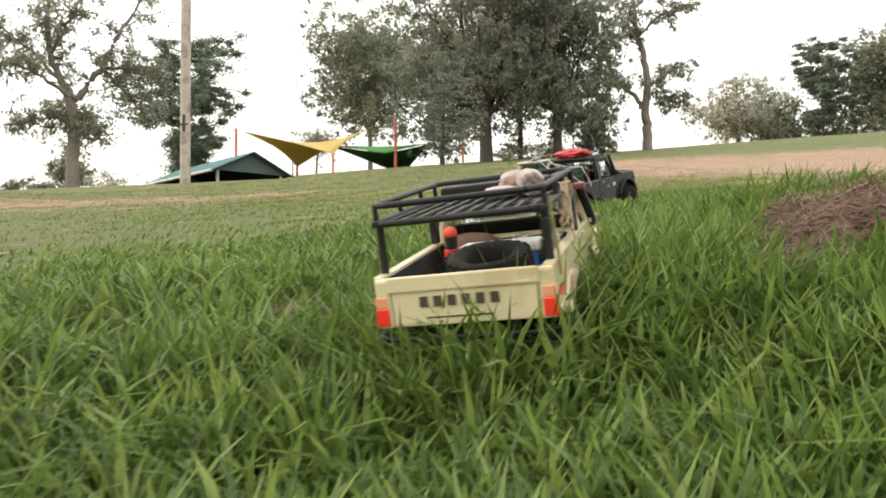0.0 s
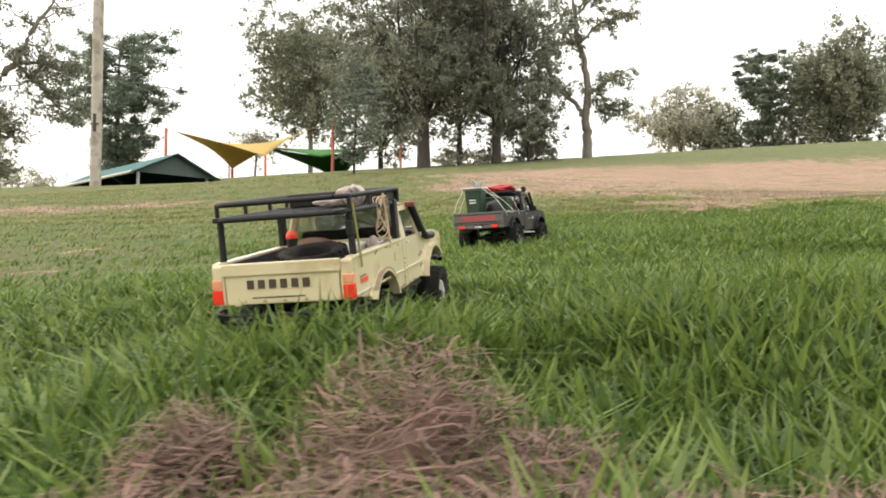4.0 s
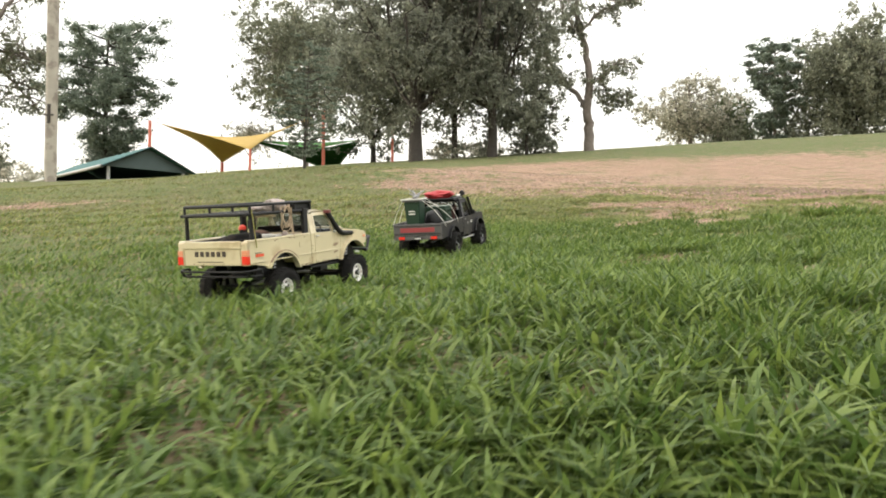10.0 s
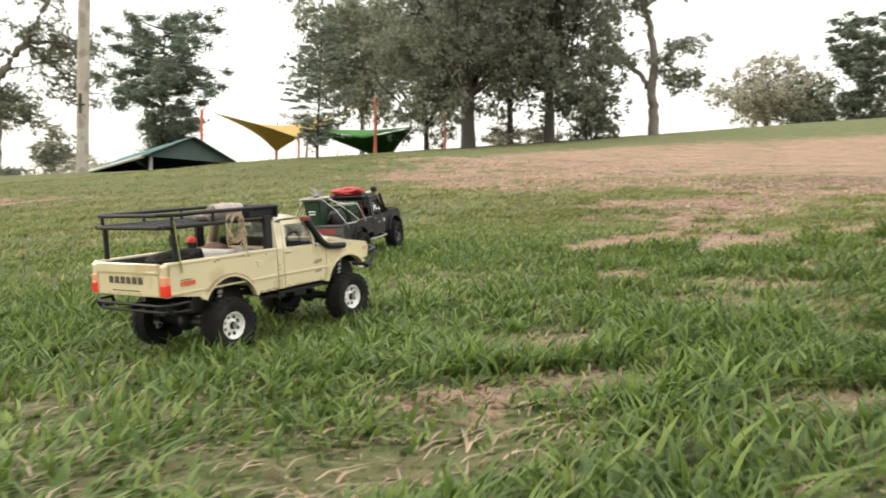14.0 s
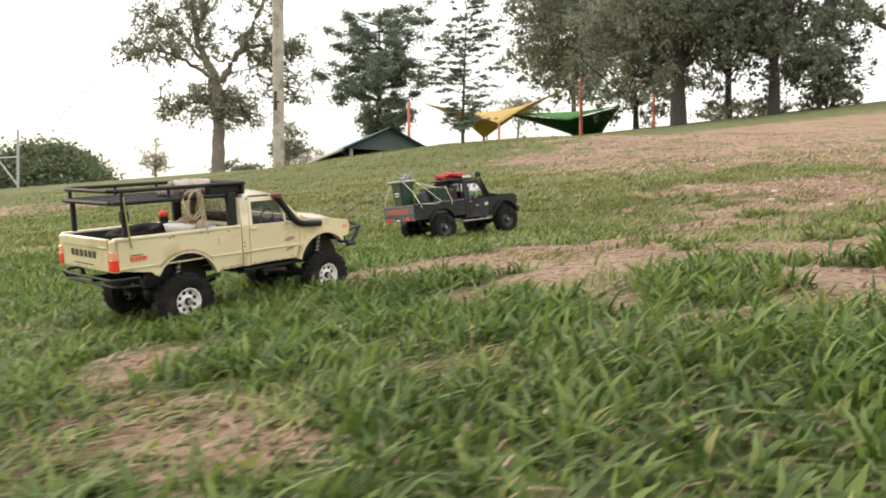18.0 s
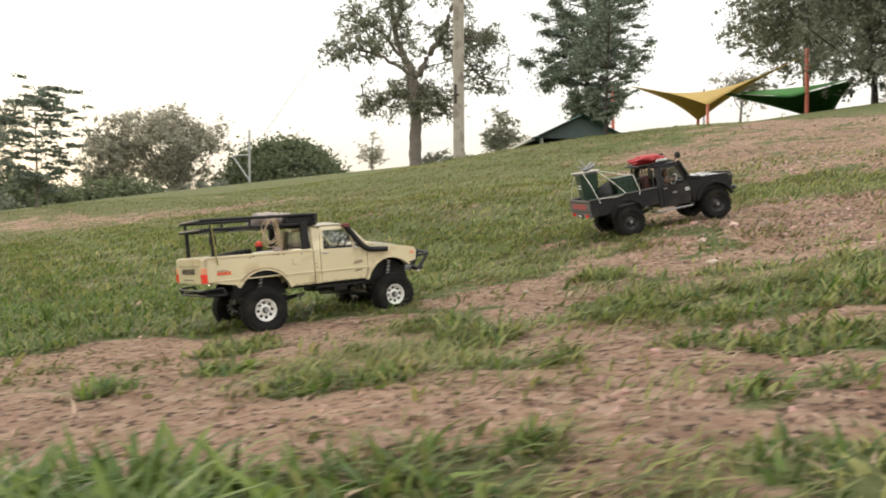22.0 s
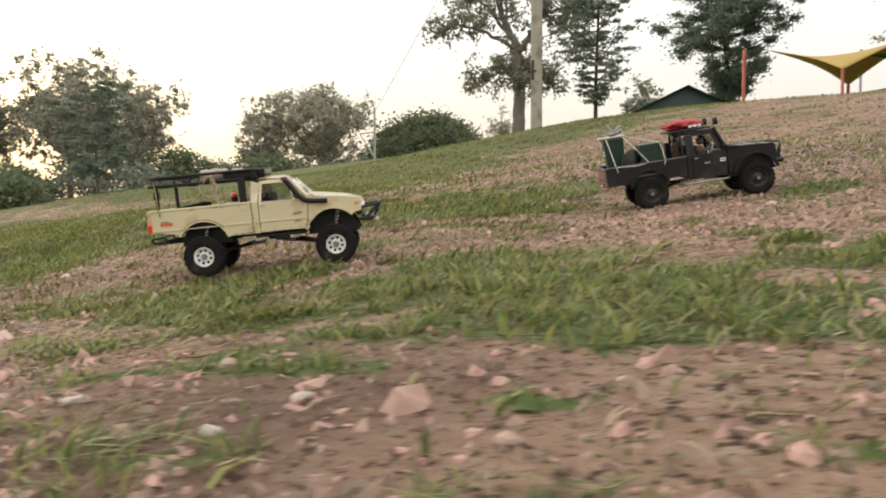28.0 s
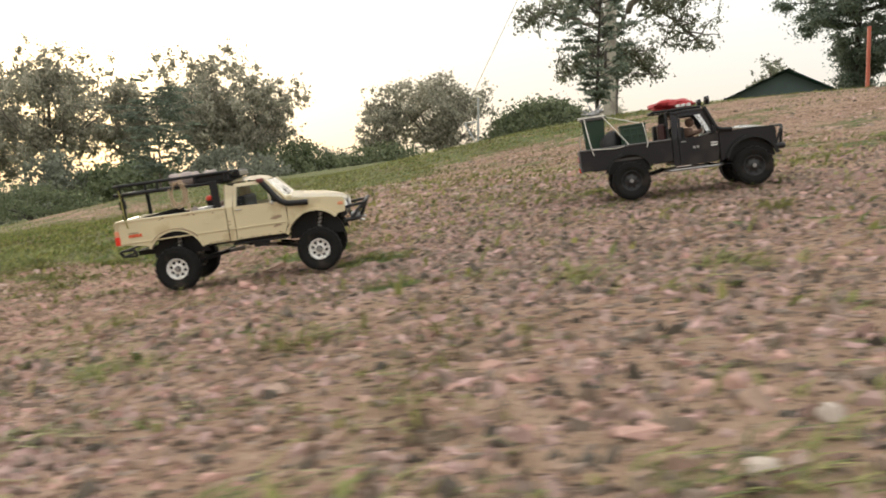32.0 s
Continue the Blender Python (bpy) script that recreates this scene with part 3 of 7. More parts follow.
    x, y = near_path(120000, 3.0, 16, 8, 32, 1.15)
    tuft = step(wave(x, y, 2.2, 2.0) + 0.6 * wave(x, y, 7.0, 1.0), 0.25, 0.8)
    keep = rng.uniform(0, 1, len(x)) < np.maximum(0.9 * cover(x, y, 0.1, 0.5), np.maximum(0.34 * tuft, (0.15 + 0.18 * step(y, 8.8, 9.8)) * (1 - step(y, 11.5, 13.0))))
    x, y = x[keep], y[keep]
    n = len(x)
    blades("grass_on_slope", x, y, rng.uniform(0.015, 0.042, n), rng.uniform(0.006, 0.013, n), rng.uniform(0.3, 1.4, n), OLIVE, "sparse green grass over the hillside", segs=2)
    # dry stalks among it
    x, y = near_path(56000, 0.12, 3.2, 6, 32, 1.0)
    keep = rng.uniform(0, 1, len(x)) < 1 - step(y, 5.0, 6.0) * (0.45 + 0.4 * step(bare(x, y), 0.3, 0.7))
    x, y = x[keep], y[keep]
    n = len(x)
    blades("dry_stalks", x, y, rng.uniform(0.008, 0.034, n), rng.uniform(0.002, 0.0045, n), rng.uniform(0.8, 2.2, n), STRAW, "dry straw and dead grass lying on the soil", segs=2)
    x, y = near_path(42000, 2.6, 10, 12, 32, 1.0)
    keep = rng.uniform(0, 1, len(x)) < step(wave(x, y, 1.4, 0.8) + 0.6 * wave(x, y, 5.0, 2.8), -0.5, 0.5) * step(y, 5, 7)
    x, y = x[keep], y[keep]
    n = len(x)
    blades("dead_grass", x, y, rng.uniform(0.012, 0.034, n), rng.uniform(0.005, 0.010, n), rng.uniform(0.6, 2.0, n), STRAW, "pale dead grass mixed into the sparse green slope", segs=2)


def chips(name, x, y, r, thin, label, mat=STONE):
    """Angular stones, each a chipped block of its own, half sunk in the soil."""
    n = len(x)
    base = np.array([(1, 0, 0), (.3, .95, 0), (-.8, .6, 0), (-.8, -.6, 0), (.3, -.95, 0), (.75, .25, .8), (-.35, .6, .95), (-.55, -.5, .75), (.45, -.6, .9)], float)
    tri = np.array([(0, 1, 5), (1, 6, 5), (1, 2, 6), (2, 3, 6), (3, 7, 6), (3, 4, 7), (4, 8, 7), (4, 0, 8), (0, 5, 8), (5, 6, 8), (6, 7, 8)])
    v = base[None] * (1 + rng.normal(0, 0.3, (n, 9, 3)))
    v[..., 2] += 0.45 * (v[..., 0] * rng.normal(0, 1, (n, 1)) + v[..., 1] * rng.normal(0, 1, (n, 1))) * (v[..., 2] > 0.3)
    az = rng.uniform(0, 6.28, n)[:, None]
    sx, sz = rng.uniform(0.6, 1.9, (n, 1)), rng.uniform(thin * 0.5, thin * 1.4, (n, 1))
    vx, vy = v[..., 0] * sx, v[..., 1]
    p = np.stack([vx * np.cos(az) - vy * np.sin(az), vx * np.sin(az) + vy * np.cos(az), v[..., 2] * sz], -1) * r[:, None, None]
    p += np.stack([x, y, height(x, y) + fine(x, y) - 0.0015], -1)[:, None]
    faces = (np.arange(n)[:, None, None] * 9 + tri[None]).reshape(-1, 3)
    tagged(new(name, sheet(name, p.reshape(-1, 3), faces, mat, False)), label, "stones", kind="stuff")


def pebbles():
    x, y = near_path(150000, 0.12, 4.5, 17, 32.5, 1.5)
    late = step(0.66 * x + 0.75 * y, 7.0, 9.5)
    keep = rng.uniform(0, 1, len(x)) < step(bare(x, y), 0.16, 0.62) * (0.3 + 0.7 * step(wave(x, y, 2.7, 4), -0.5, 0.4)) * (0.25 + 0.75 * late)
    x, y, late = x[keep], y[keep], late[keep]
    n = len(x)
    r = 0.0014 + (0.0036 + 0.0026 * late) * rng.uniform(0, 1, n) ** 2.4
    r = r * (1 + 0.9 * (rng.uniform(0, 1, n) < 0.012 * late))
    chips("gravel", x, y, r, 0.85, "loose tan clods and gravel on bare soil", CLOD)
    # a bed of coarse gravel where the slope steepens
    x, y = near_path(80000, 0.2, 3.6, 29.0, 33.0, 1.1)
    bed = step(x + y + 0.25 * wave(x, y, 2.3, 1.2), 14.6, 15.3) * (0.25 + 0.75 * step(wave(x, y, 3.1, 0.7), -0.7, 0.2)) * step(bare(x, y), 0.25, 0.6)
    bed = bed * (1 - 0.93 * np.exp(-((x - 6.55) ** 2 + (y - 8.96) ** 2) / 0.03))
    keep = rng.uniform(0, 1, len(x)) < bed
    x, y = x[keep], y[keep]
    chips("coarse_gravel", x, y, 0.0022 + 0.0048 * rng.uniform(0, 1, len(x)) ** 2.2, 1.0, "dense bed of angular pink, brown and grey gravel", GRAVEL)
    x, y = near_path(45000, 4.0, 13, 15, 32.5, 1.3)
    keep = rng.uniform(0, 1, len(x)) < step(bare(x, y), 0.2, 0.6) * (0.3 + 0.7 * step(wave(x, y, 1.7, 4), -0.5, 0.4))
    x, y = x[keep], y[keep]
    chips("stones", x, y, 0.003 + 0.011 * rng.uniform(0, 1, len(x)) ** 3, 0.6, "scattered stones further up the worn slope")


lawn()
pebbles()

# ---------------------------------------------------------------- helpers for things


def part(name, bm, mat, parent, label="", smooth=False):
    """Links a bmesh as one mesh object under a thing or a part."""
    me = bpy.data.meshes.new(name)
    bmesh.ops.recalc_face_normals(bm, faces=bm.faces)
    bm.to_mesh(me)
    bm.free()
    me.materials.append(mat)
    if smooth:
        me.polygons.foreach_set("use_smooth", [True] * len(me.polygons))
    ob = new(name, me)
    ob.parent = parent
    if label:
        ob["label"] = label
    return ob


def hung(name, me, parent, label=""):
    ob = new(name, me)
    ob.parent = parent
    if label:
        ob["label"] = label
    return ob


def base_at(name, x, y, z=None, rz=0.0):
    ob = new(name)
    ob.empty_display_size = 0.1
    ob.matrix_basis = pose(x, y, float(height(x, y)) if z is None else z, 0, 0, rz)
    return ob


def tube(points, radii, k=7):
    """A tapered tube along points: vertices and quads."""
    p = np.asarray(points, float)
    t = np.gradient(p, axis=0)
    t /= np.linalg.norm(t, axis=1)[:, None] + 1e-9
    ref = np.where(np.abs(t[:, 2:3]) > 0.9, [[1.0, 0, 0]], [[0, 0, 1.0]])
    a = np.cross(t, ref)
    a /= np.linalg.norm(a, axis=1)[:, None] + 1e-9
    b = np.cross(t, a)
    th = np.arange(k) * 2 * math.pi / k
    r = np.asarray(radii, float)[:, None, None]
    v = p[:, None] + r * (a[:, None] * np.cos(th)[None, :, None] + b[:, None] * np.sin(th)[None, :, None])
    i = np.arange(len(p) - 1)[:, None] * k + np.arange(k)
    j = np.arange(len(p) - 1)[:, None] * k + (np.arange(k) + 1) % k
    f = np.stack([i, j, j + k, i + k], -1).reshape(-1, 4)
    return v.reshape(-1, 3), f


def tubes_mesh(name, items, mat):
    vs, fs, o = [], [], 0
    for pts, rad, k in items:
        v, f = tube(pts, rad, k)
        vs.append(v)
        fs.append(f + o)
        o += len(v)
    return sheet(name, np.concatenate(vs), np.concatenate(fs), mat)


def leaves_mesh(name, centres, spreads, counts, size, mat, g, droop=0.3, long=1.6):
    """Clumps of small leaves: each leaf a bent diamond, strewn round its clump's centre."""
    c = np.repeat(centres, counts, axis=0)
    s = np.repeat(spreads, counts, axis=0)
    n = len(c)
    d = g.normal(0, 1, (n, 3))
    d /= np.linalg.norm(d, axis=1)[:, None]
    p = c + d * s * np.minimum(np.abs(g.normal(0, 0.62, (n, 1))), 1.7)
    a = g.normal(0, 1, (n, 3))
    a[:, 2] -= droop * 2
    a /= np.linalg.norm(a, axis=1)[:, None]
    b = np.cross(a, g.normal(0, 1, (n, 3)))
    b /= np.linalg.norm(b, axis=1)[:, None] + 1e-9
    sz = size * g.uniform(0.6, 1.4, (n, 1))
    w = np.cross(a, b) * sz * 0.15
    v = np.stack([p - a * sz * long / 2, p + b * sz / 2 + w, p + a * sz * long / 2, p - b * sz / 2 + w], 1)
    return sheet(name, v.reshape(-1, 3), np.arange(n * 4).reshape(-1, 4), mat, False)


def limb(g, start, way, length, n=5, wander=0.18, lift=0.1):
    pts = [np.array(start, float)]
    w = np.array(way, float)
    w /= np.linalg.norm(w)
    for _ in range(n):
        w = w + g.normal(0, wander, 3) + [0, 0, lift]
        w /= np.linalg.norm(w)
        pts.append(pts[-1] + w * length / n)
    return np.array(pts)


def broad_tree(x, y, h, wide, fork, girth, leaf, bark, label, seed, leaves=6000, size=0.2, limbs=6, clump=0.9, lean=0.0,
               low=0.35, dense=1.0, gaps=-0.75, z=None):
    """A tree with a forked trunk, wandering limbs and an uneven, gappy crown of leaf clumps."""
    g = np.random.default_rng(seed)
    ob = tagged(base_at("tree", x, y, z), label, "tree")
    items, tips = [], []
    mid = np.array([lean * h * 0.6, 0, h * (low + 1) / 2])
    half = np.array([wide / 2, wide / 2, h * (1 - low) / 2])

    def inside(p):
        """Keeps a limb within the crown."""
        r = np.linalg.norm((p - mid) / half, axis=1)[:, None]
        k = np.where((r > 0.82) & (p[:, 2:3] > fork), 0.82 / np.maximum(r, 1e-6), 1.0)
        return mid + (p - mid) * k

    top = np.array([lean * fork, 0, fork])
    tr = np.array([[0, 0, -0.15], [lean * fork * 0.3 + g.normal(0, .04), g.normal(0, .05), fork * 0.5], top])
    items.append((tr, [girth * 1.25, girth, girth * 0.85], 9))
    for i in range(limbs):
        az = 2 * math.pi * (i + g.uniform(-0.3, 0.3)) / limbs
        up = g.uniform(0.7, 2.2)
        reach = wide * 0.5 * g.uniform(0.5, 0.8)
        ln = math.hypot(reach, (h - fork) * g.uniform(0.45, 0.8))
        p = limb(g, top + [0, 0, -g.uniform(0, 0.25) * fork], (math.cos(az), math.sin(az), up), ln, 6, 0.16, 0.04)
        p = inside(p)
        r0 = girth * g.uniform(0.28, 0.48)
        items.append((p, np.linspace(r0, r0 * 0.25, 7), 6))
        for _ in range(5):
            k = g.integers(2, 7)
            az2 = az + g.normal(0, 1.0)
            q = limb(g, p[k], (math.cos(az2), math.sin(az2), g.uniform(-0.1, 1.0)), ln * g.uniform(0.25, 0.5), 4, 0.25, 0.05)
            q = inside(q)
            items.append((q, np.linspace(r0 * 0.35, r0 * 0.08, 5), 4))
            tips += [q[-1], q[-2], q[2]]
        tips += [p[-1], p[-2]]
    lead = inside(limb(g, top, (lean, 0, 1), h - fork - clump * 0.6, 7, 0.07, 0.1))
    items.append((lead, np.linspace(girth * 0.75, girth * 0.12, 8), 7))
    for k in range(2, 8):
        for _ in range(3):
            az2 = g.uniform(0, 6.28)
            reach = wide * 0.5 * (1 - 0.11 * k) * g.uniform(0.4, 1.0)
            q = limb(g, lead[k], (math.cos(az2), math.sin(az2), 0.45), reach, 4, 0.2, 0.0)
            q = inside(q)
            items.append((q, np.linspace(girth * 0.25, girth * 0.05, 5), 4))
            tips += [q[-1], q[2]]
    n = int(620 * dense * (wide / 6) ** 0.5 * (h / 9) ** 0.5)
    d = g.normal(0, 1, (n, 3))
    d /= np.linalg.norm(d, axis=1)[:, None]
    turn = np.arctan2(d[:, 1], d[:, 0])
    lobes = 1 + 0.17 * np.sin(3 * turn + 2.5 * d[:, 2] + seed) + 0.15 * np.sin(6 * d[:, 2] + 2 * turn + 2 * seed) + 0.07 * g.normal(0, 1, n)
    tips = mid + d * half * (g.uniform(0.05, 1, n) ** 0.5 * 0.94 * lobes)[:, None]
    # hollows in the crown through which the sky shows
    q = tips / (0.13 * wide + 0.35)
    hole = np.sin(1.7 * q[:, 0] + seed) * np.cos(1.5 * q[:, 1] - seed) + 0.9 * np.sin(2.1 * q[:, 2] + 0.8 * q[:, 0] + 2 * seed) + 0.5 * np.cos(3.1 * q[:, 1] + 2.3 * q[:, 2])
    tips = tips[hole + g.normal(0, 0.45, n) > gaps]
    n = len(tips)
    sp = clump * g.uniform(0.35, 1.25, (n, 1)) * g.uniform(0.5, 1.2, (n, 3))
    cnt = np.maximum(3, (leaves / n * g.uniform(0.4, 1.6, n) * (sp[:, 0] / clump / 0.68)).astype(int))
    nodes = np.concatenate([np.asarray(p)[1:] for p, _, _ in items])
    for q in tips:
        k = np.argmin(np.linalg.norm(nodes - q - [0, 0, -0.03 * h], axis=1))
        if np.linalg.norm(nodes[k] - q) > 0.14 * wide:
            continue
        bendp = (nodes[k] + q) / 2 + g.normal(0, 0.08 * clump, 3)
        items.append((np.array([nodes[k], bendp, q]), [girth * 0.07, girth * 0.05, girth * 0.02], 3))
    hung("trunk", tubes_mesh("trunk", items, bark), ob, "bark-covered trunk with bare limbs")
    hung("crown", leaves_mesh("crown", tips, sp, cnt, size, leaf, g), ob, "uneven crown of small leaves with gaps of sky")
    return ob


def limbed_gum(x, y, mains, leaf, bark, label, seed, turn=0.0, leaves=14000, size=0.08, reach=1.3, clump=0.34, twigs=9):
    """A gum tree built along its main limbs: each a run of (across, deep, up, girth); twigs and drooping leaf clumps grow from their outer parts."""
    g = np.random.default_rng(seed)
    ob = tagged(base_at("tree", x, y), label, "tree")
    c, n = math.cos(turn), math.sin(turn)
    items, tips = [], []
    for run in mains:
        p = np.array([(u * c - v * n, u * n + v * c, z) for u, v, z, _ in run], float)
        k = np.linspace(0, len(p) - 1, 4 * len(p))
        q = np.stack([np.interp(k, np.arange(len(p)), p[:, i]) for i in range(3)], -1)
        q[1:-1] += g.normal(0, 0.035, (len(q) - 2, 3))
        items.append((q, np.interp(k, np.arange(len(p)), [r[3] for r in run]), 7))
        first = 0.25 if run[0][2] > 0.5 else 0.55
        for t in g.uniform(first, 1.0, twigs * 2):
            b = q[min(len(q) - 1, int(t * len(q)))]
            az, ln = g.uniform(0, 6.28), reach * g.uniform(0.4, 1.15)
            w = limb(g, b, (math.cos(az), math.sin(az), g.uniform(-0.25, 0.8)), ln, 5, 0.28, 0.0)
            items.append((w, np.linspace(0.035, 0.012, 6), 4))
            tips += [w[-1], w[-2] + g.normal(0, .1, 3), w[3] + g.normal(0, .1, 3)]
            for _ in range(2):
                e = limb(g, w[g.integers(2, 6)], g.normal(0, 1, 3) + [0, 0, -0.1], ln * 0.45, 3, 0.3, -0.05)
                items.append((e, np.linspace(0.016, 0.008, 4), 3))
                tips += [e[-1], e[-2]]
        tips += [q[-1]] * 3
    tips = np.array(tips)
    sp = clump * g.uniform(0.5, 1.3, (len(tips), 1)) * g.uniform(0.6, 1.2, (len(tips), 3)) * [1, 1, 0.85]
    cnt = np.maximum(3, (leaves / len(tips) * g.uniform(0.3, 1.7, len(tips))).astype(int))
    hung("trunk", tubes_mesh("trunk", items, bark), ob, "smooth grey trunk with wandering limbs")
    hung("crown", leaves_mesh("crown", tips - [0, 0, 0.08], sp, cnt, size, leaf, g, droop=0.5, long=2.0), ob, "loose clumps of drooping leaves with sky between")
    return ob


def conifer(x, y, h, wide, girth, leaf, bark, label, seed, leaves=6000, size=0.2, bare_to=0.12, whorls=14, droop=-0.05, flat=0.3, z=None, tip=0.15, spiky=1.0):
    """A straight-stemmed conifer with whorls of branches and needle clumps along them."""
    g = np.random.default_rng(seed)
    ob = tagged(base_at("conifer", x, y, z), label, "tree")
    stem = limb(g, (0, 0, -0.15), (0, 0, 1), h + 0.1, 8, 0.012, 0.05)
    items, tips, sp = [(stem, np.linspace(girth, girth * 0.12, 9), 8)], [], []
    for k in range(whorls):
        u = bare_to + (1 - bare_to) * (k + g.uniform(-0.3, 0.3)) / whorls
        u = min(max(u, bare_to), 0.97)
        c = np.array([np.interp(u, np.linspace(0, 1, 9), stem[:, i]) for i in range(3)])
        prof = wide / 2 * (math.sin(math.pi * min(1, (1 - u) * 0.95 + tip)) ** 0.7)
        for i in range(int(g.integers(4, 7))):
            az = g.uniform(0, 6.28)
            ln = prof * g.uniform(0.5, 1.08)
            p = limb(g, c, (math.cos(az), math.sin(az), g.uniform(0.0, 0.35) + droop), ln, 4, 0.1, 0.04)
            items.append((p, np.linspace(girth * 0.28, girth * 0.06, 5), 4))
            for j in (2, 3, 4):
                tips.append(p[j] + g.normal(0, 0.05 * wide * (spiky * 0.6), 3))
                sp.append(np.array([1, 1, flat]) * wide * g.uniform(0.05, 0.11))
    hung("trunk", tubes_mesh("trunk", items[:1], bark), ob, "straight tapered trunk")
    for item in items[1:]:
        hung("branch", tubes_mesh("branch", [item], bark), ob)
    tips, sp = np.array(tips), np.array(sp)
    cnt = np.maximum(3, (leaves / len(tips) * g.uniform(0.5, 1.5, len(tips))).astype(int))
    hung("crown", leaves_mesh("crown", tips, sp, cnt, size, leaf, g, droop=0.05, long=2.2), ob, "layered clumps of dark needles")
    return ob


def bush(x, y, h, wide, leaf, label, seed, leaves=2500, size=0.2, z=None, deep=None, even=False):
    """A rounded shrub, leafy to the ground, on a few stems."""
    g = np.random.default_rng(seed)
    ob = tagged(base_at("bush", x, y, z), label, "bush")
    deep = deep or wide
    n = max(14, leaves // 60)
    d = g.normal(0, 1, (n, 3))
    d[:, 2] = np.abs(d[:, 2]) * 0.9
    d /= np.linalg.norm(d, axis=1)[:, None]
    c = d * np.array([wide / 2, deep / 2, h * 0.86]) * g.uniform(0.86 if even else 0.6, 0.93, (n, 1)) * (1 + (0.02 if even else 0.12) * np.sin(3 * np.arctan2(d[:, 1:2], d[:, 0:1]) + seed))
    items = []
    for i in range(7):
        tgt = c[g.integers(0, n)]
        items.append((np.array([[g.normal(0, .1), g.normal(0, .1), -0.1], tgt * [0.4, 0.4, 0.5], tgt]), [0.02 * h + .02, 0.014 * h + .01, 0.006 * h], 5))
    hung("stem", tubes_mesh("stem", items, BARK_DARK), ob)
    s = np.full((n, 1), 0.09 if even else 0.15) * np.array([[wide, deep, h * 1.2]]) * g.uniform(0.6, 1.2, (n, 1))
    hung("foliage", leaves_mesh("foliage", c, s, np.full(n, leaves // n), size, leaf, g), ob)
    return ob


def trees():
    limbed_gum(-13.78, 29.4, [
        [(0, 0, -0.2, .26), (0.02, 0, 1.6, .22), (-0.02, 0, 3.2, .20)], [(-0.02, 0, 3.2, .17), (-0.4, .2, 4.1, .14), (-0.75, .3, 5.0, .11), (-0.9, .2, 6.2, .09), (-0.7, 0, 8.4, .04)],
        [(-0.02, 0, 3.2, .15), (0.45, -.2, 3.9, .12), (0.95, -.3, 4.6, .11), (1.25, -.4, 5.4, .09), (1.9, -.3, 6.6, .06), (2.6, -.2, 8.0, .03)], [(0.95, -.3, 4.6, .07), (1.9, -.5, 4.7, .05), (2.9, -.8, 4.3, .03)],
        [(-0.1, 0, 3.4, .08), (-1.1, -.5, 4.0, .06), (-2.2, -.9, 4.2, .04), (-2.9, -1.0, 3.9, .02)], [(-0.4, .2, 4.1, .08), (-1.5, .9, 5.3, .05), (-2.5, 1.3, 6.1, .03)], [(-0.05, 0, 2.5, .06), (-0.9, .4, 2.7, .04), (-1.9, .6, 2.2, .02)],
        [(0.05, 0, 2.9, .06), (0.6, .8, 2.9, .04), (1.2, 1.3, 2.1, .02)], [(0.9, -.3, 4.6, .06), (2.0, .6, 3.9, .04), (2.9, 1.0, 3.0, .02)], [(-0.75, .3, 5.0, .07), (-0.2, -1.0, 6.2, .05), (0.4, -1.6, 7.6, .03)]],
        LEAF_GUM, BARK, "tall spreading gum tree with grey trunk and drooping leaves", 11, radians(32), 19000, 0.062, 1.1, 0.34, 11)
    conifer(-15.7, 48.3, 9.1, 7.4, 0.22, LEAF_PINE, BARK_DARK, "dark green pine tree behind the picnic shelter", 12, 64000, 0.08, 0.10, 17, flat=0.55, tip=0.2)
    conifer(0.0, 15.55, 2.05, 1.3, 0.028, LEAF_PINE, BARK_DARK, "slim young cedar with flat feathery branches", 13, 9000, 0.022, 0.16, 14, droop=0.1, flat=0.14, tip=0.1)
    broad_tree(-4.9, 53.5, 12.2, 9.6, 4.0, 0.16, LEAF_GUM, BARK, "rounded grey-green gum tree with pale branches", 14, 50000, 0.11, 11, 0.72, low=0.22, dense=1.5, gaps=-0.75)
    broad_tree(-8.7, 54.9, 4.8, 3.4, 2.4, 0.08, LEAF_HAZED, BARK, "small open gum tree with thin foliage", 15, 2600, 0.09, 5, 0.4, low=0.35, gaps=0.0)
    broad_tree(2.05, 36.5, 13.0, 7.8, 2.6, 0.27, LEAF_DARK, BARK_DARK, "massive dark tree with thick trunk on the crest", 16, 66000, 0.085, 12, 0.58, low=0.05, dense=1.8, gaps=-0.45)
    broad_tree(5.5, 37.7, 11.4, 6.6, 2.4, 0.2, LEAF_DARK, BARK_DARK, "dark dense tree standing beside a thicker one", 17, 50000, 0.085, 10, 0.52, low=0.05, dense=1.7, gaps=-0.45)
    broad_tree(3.9, 39.2, 10.2, 5.6, 2.0, 0.13, LEAF_DARK, BARK_DARK, "dark slender tree in the middle of the clump", 18, 30000, 0.085, 8, 0.56, low=0.08, dense=1.3, gaps=-1.0)
    broad_tree(0.0, 41.3, 8.2, 6.0, 1.2, 0.12, LEAF_DARK, BARK_DARK, "low dark tree beside the green shade sail", 19, 36000, 0.085, 8, 0.52, low=0.0, dense=1.5, gaps=-1.1)
    broad_tree(7.3, 39.2, 4.6, 3.4, 1.0, 0.08, LEAF_DARK, BARK_DARK, "small dark tree at the edge of the clump", 46, 14000, 0.08, 6, 0.42, low=0.04, gaps=-0.8)
    bush(7.8, 40.3, 1.5, 2.4, LEAF_DARK, "low dark shrub at the edge of the trees", 20, 2400, 0.09)
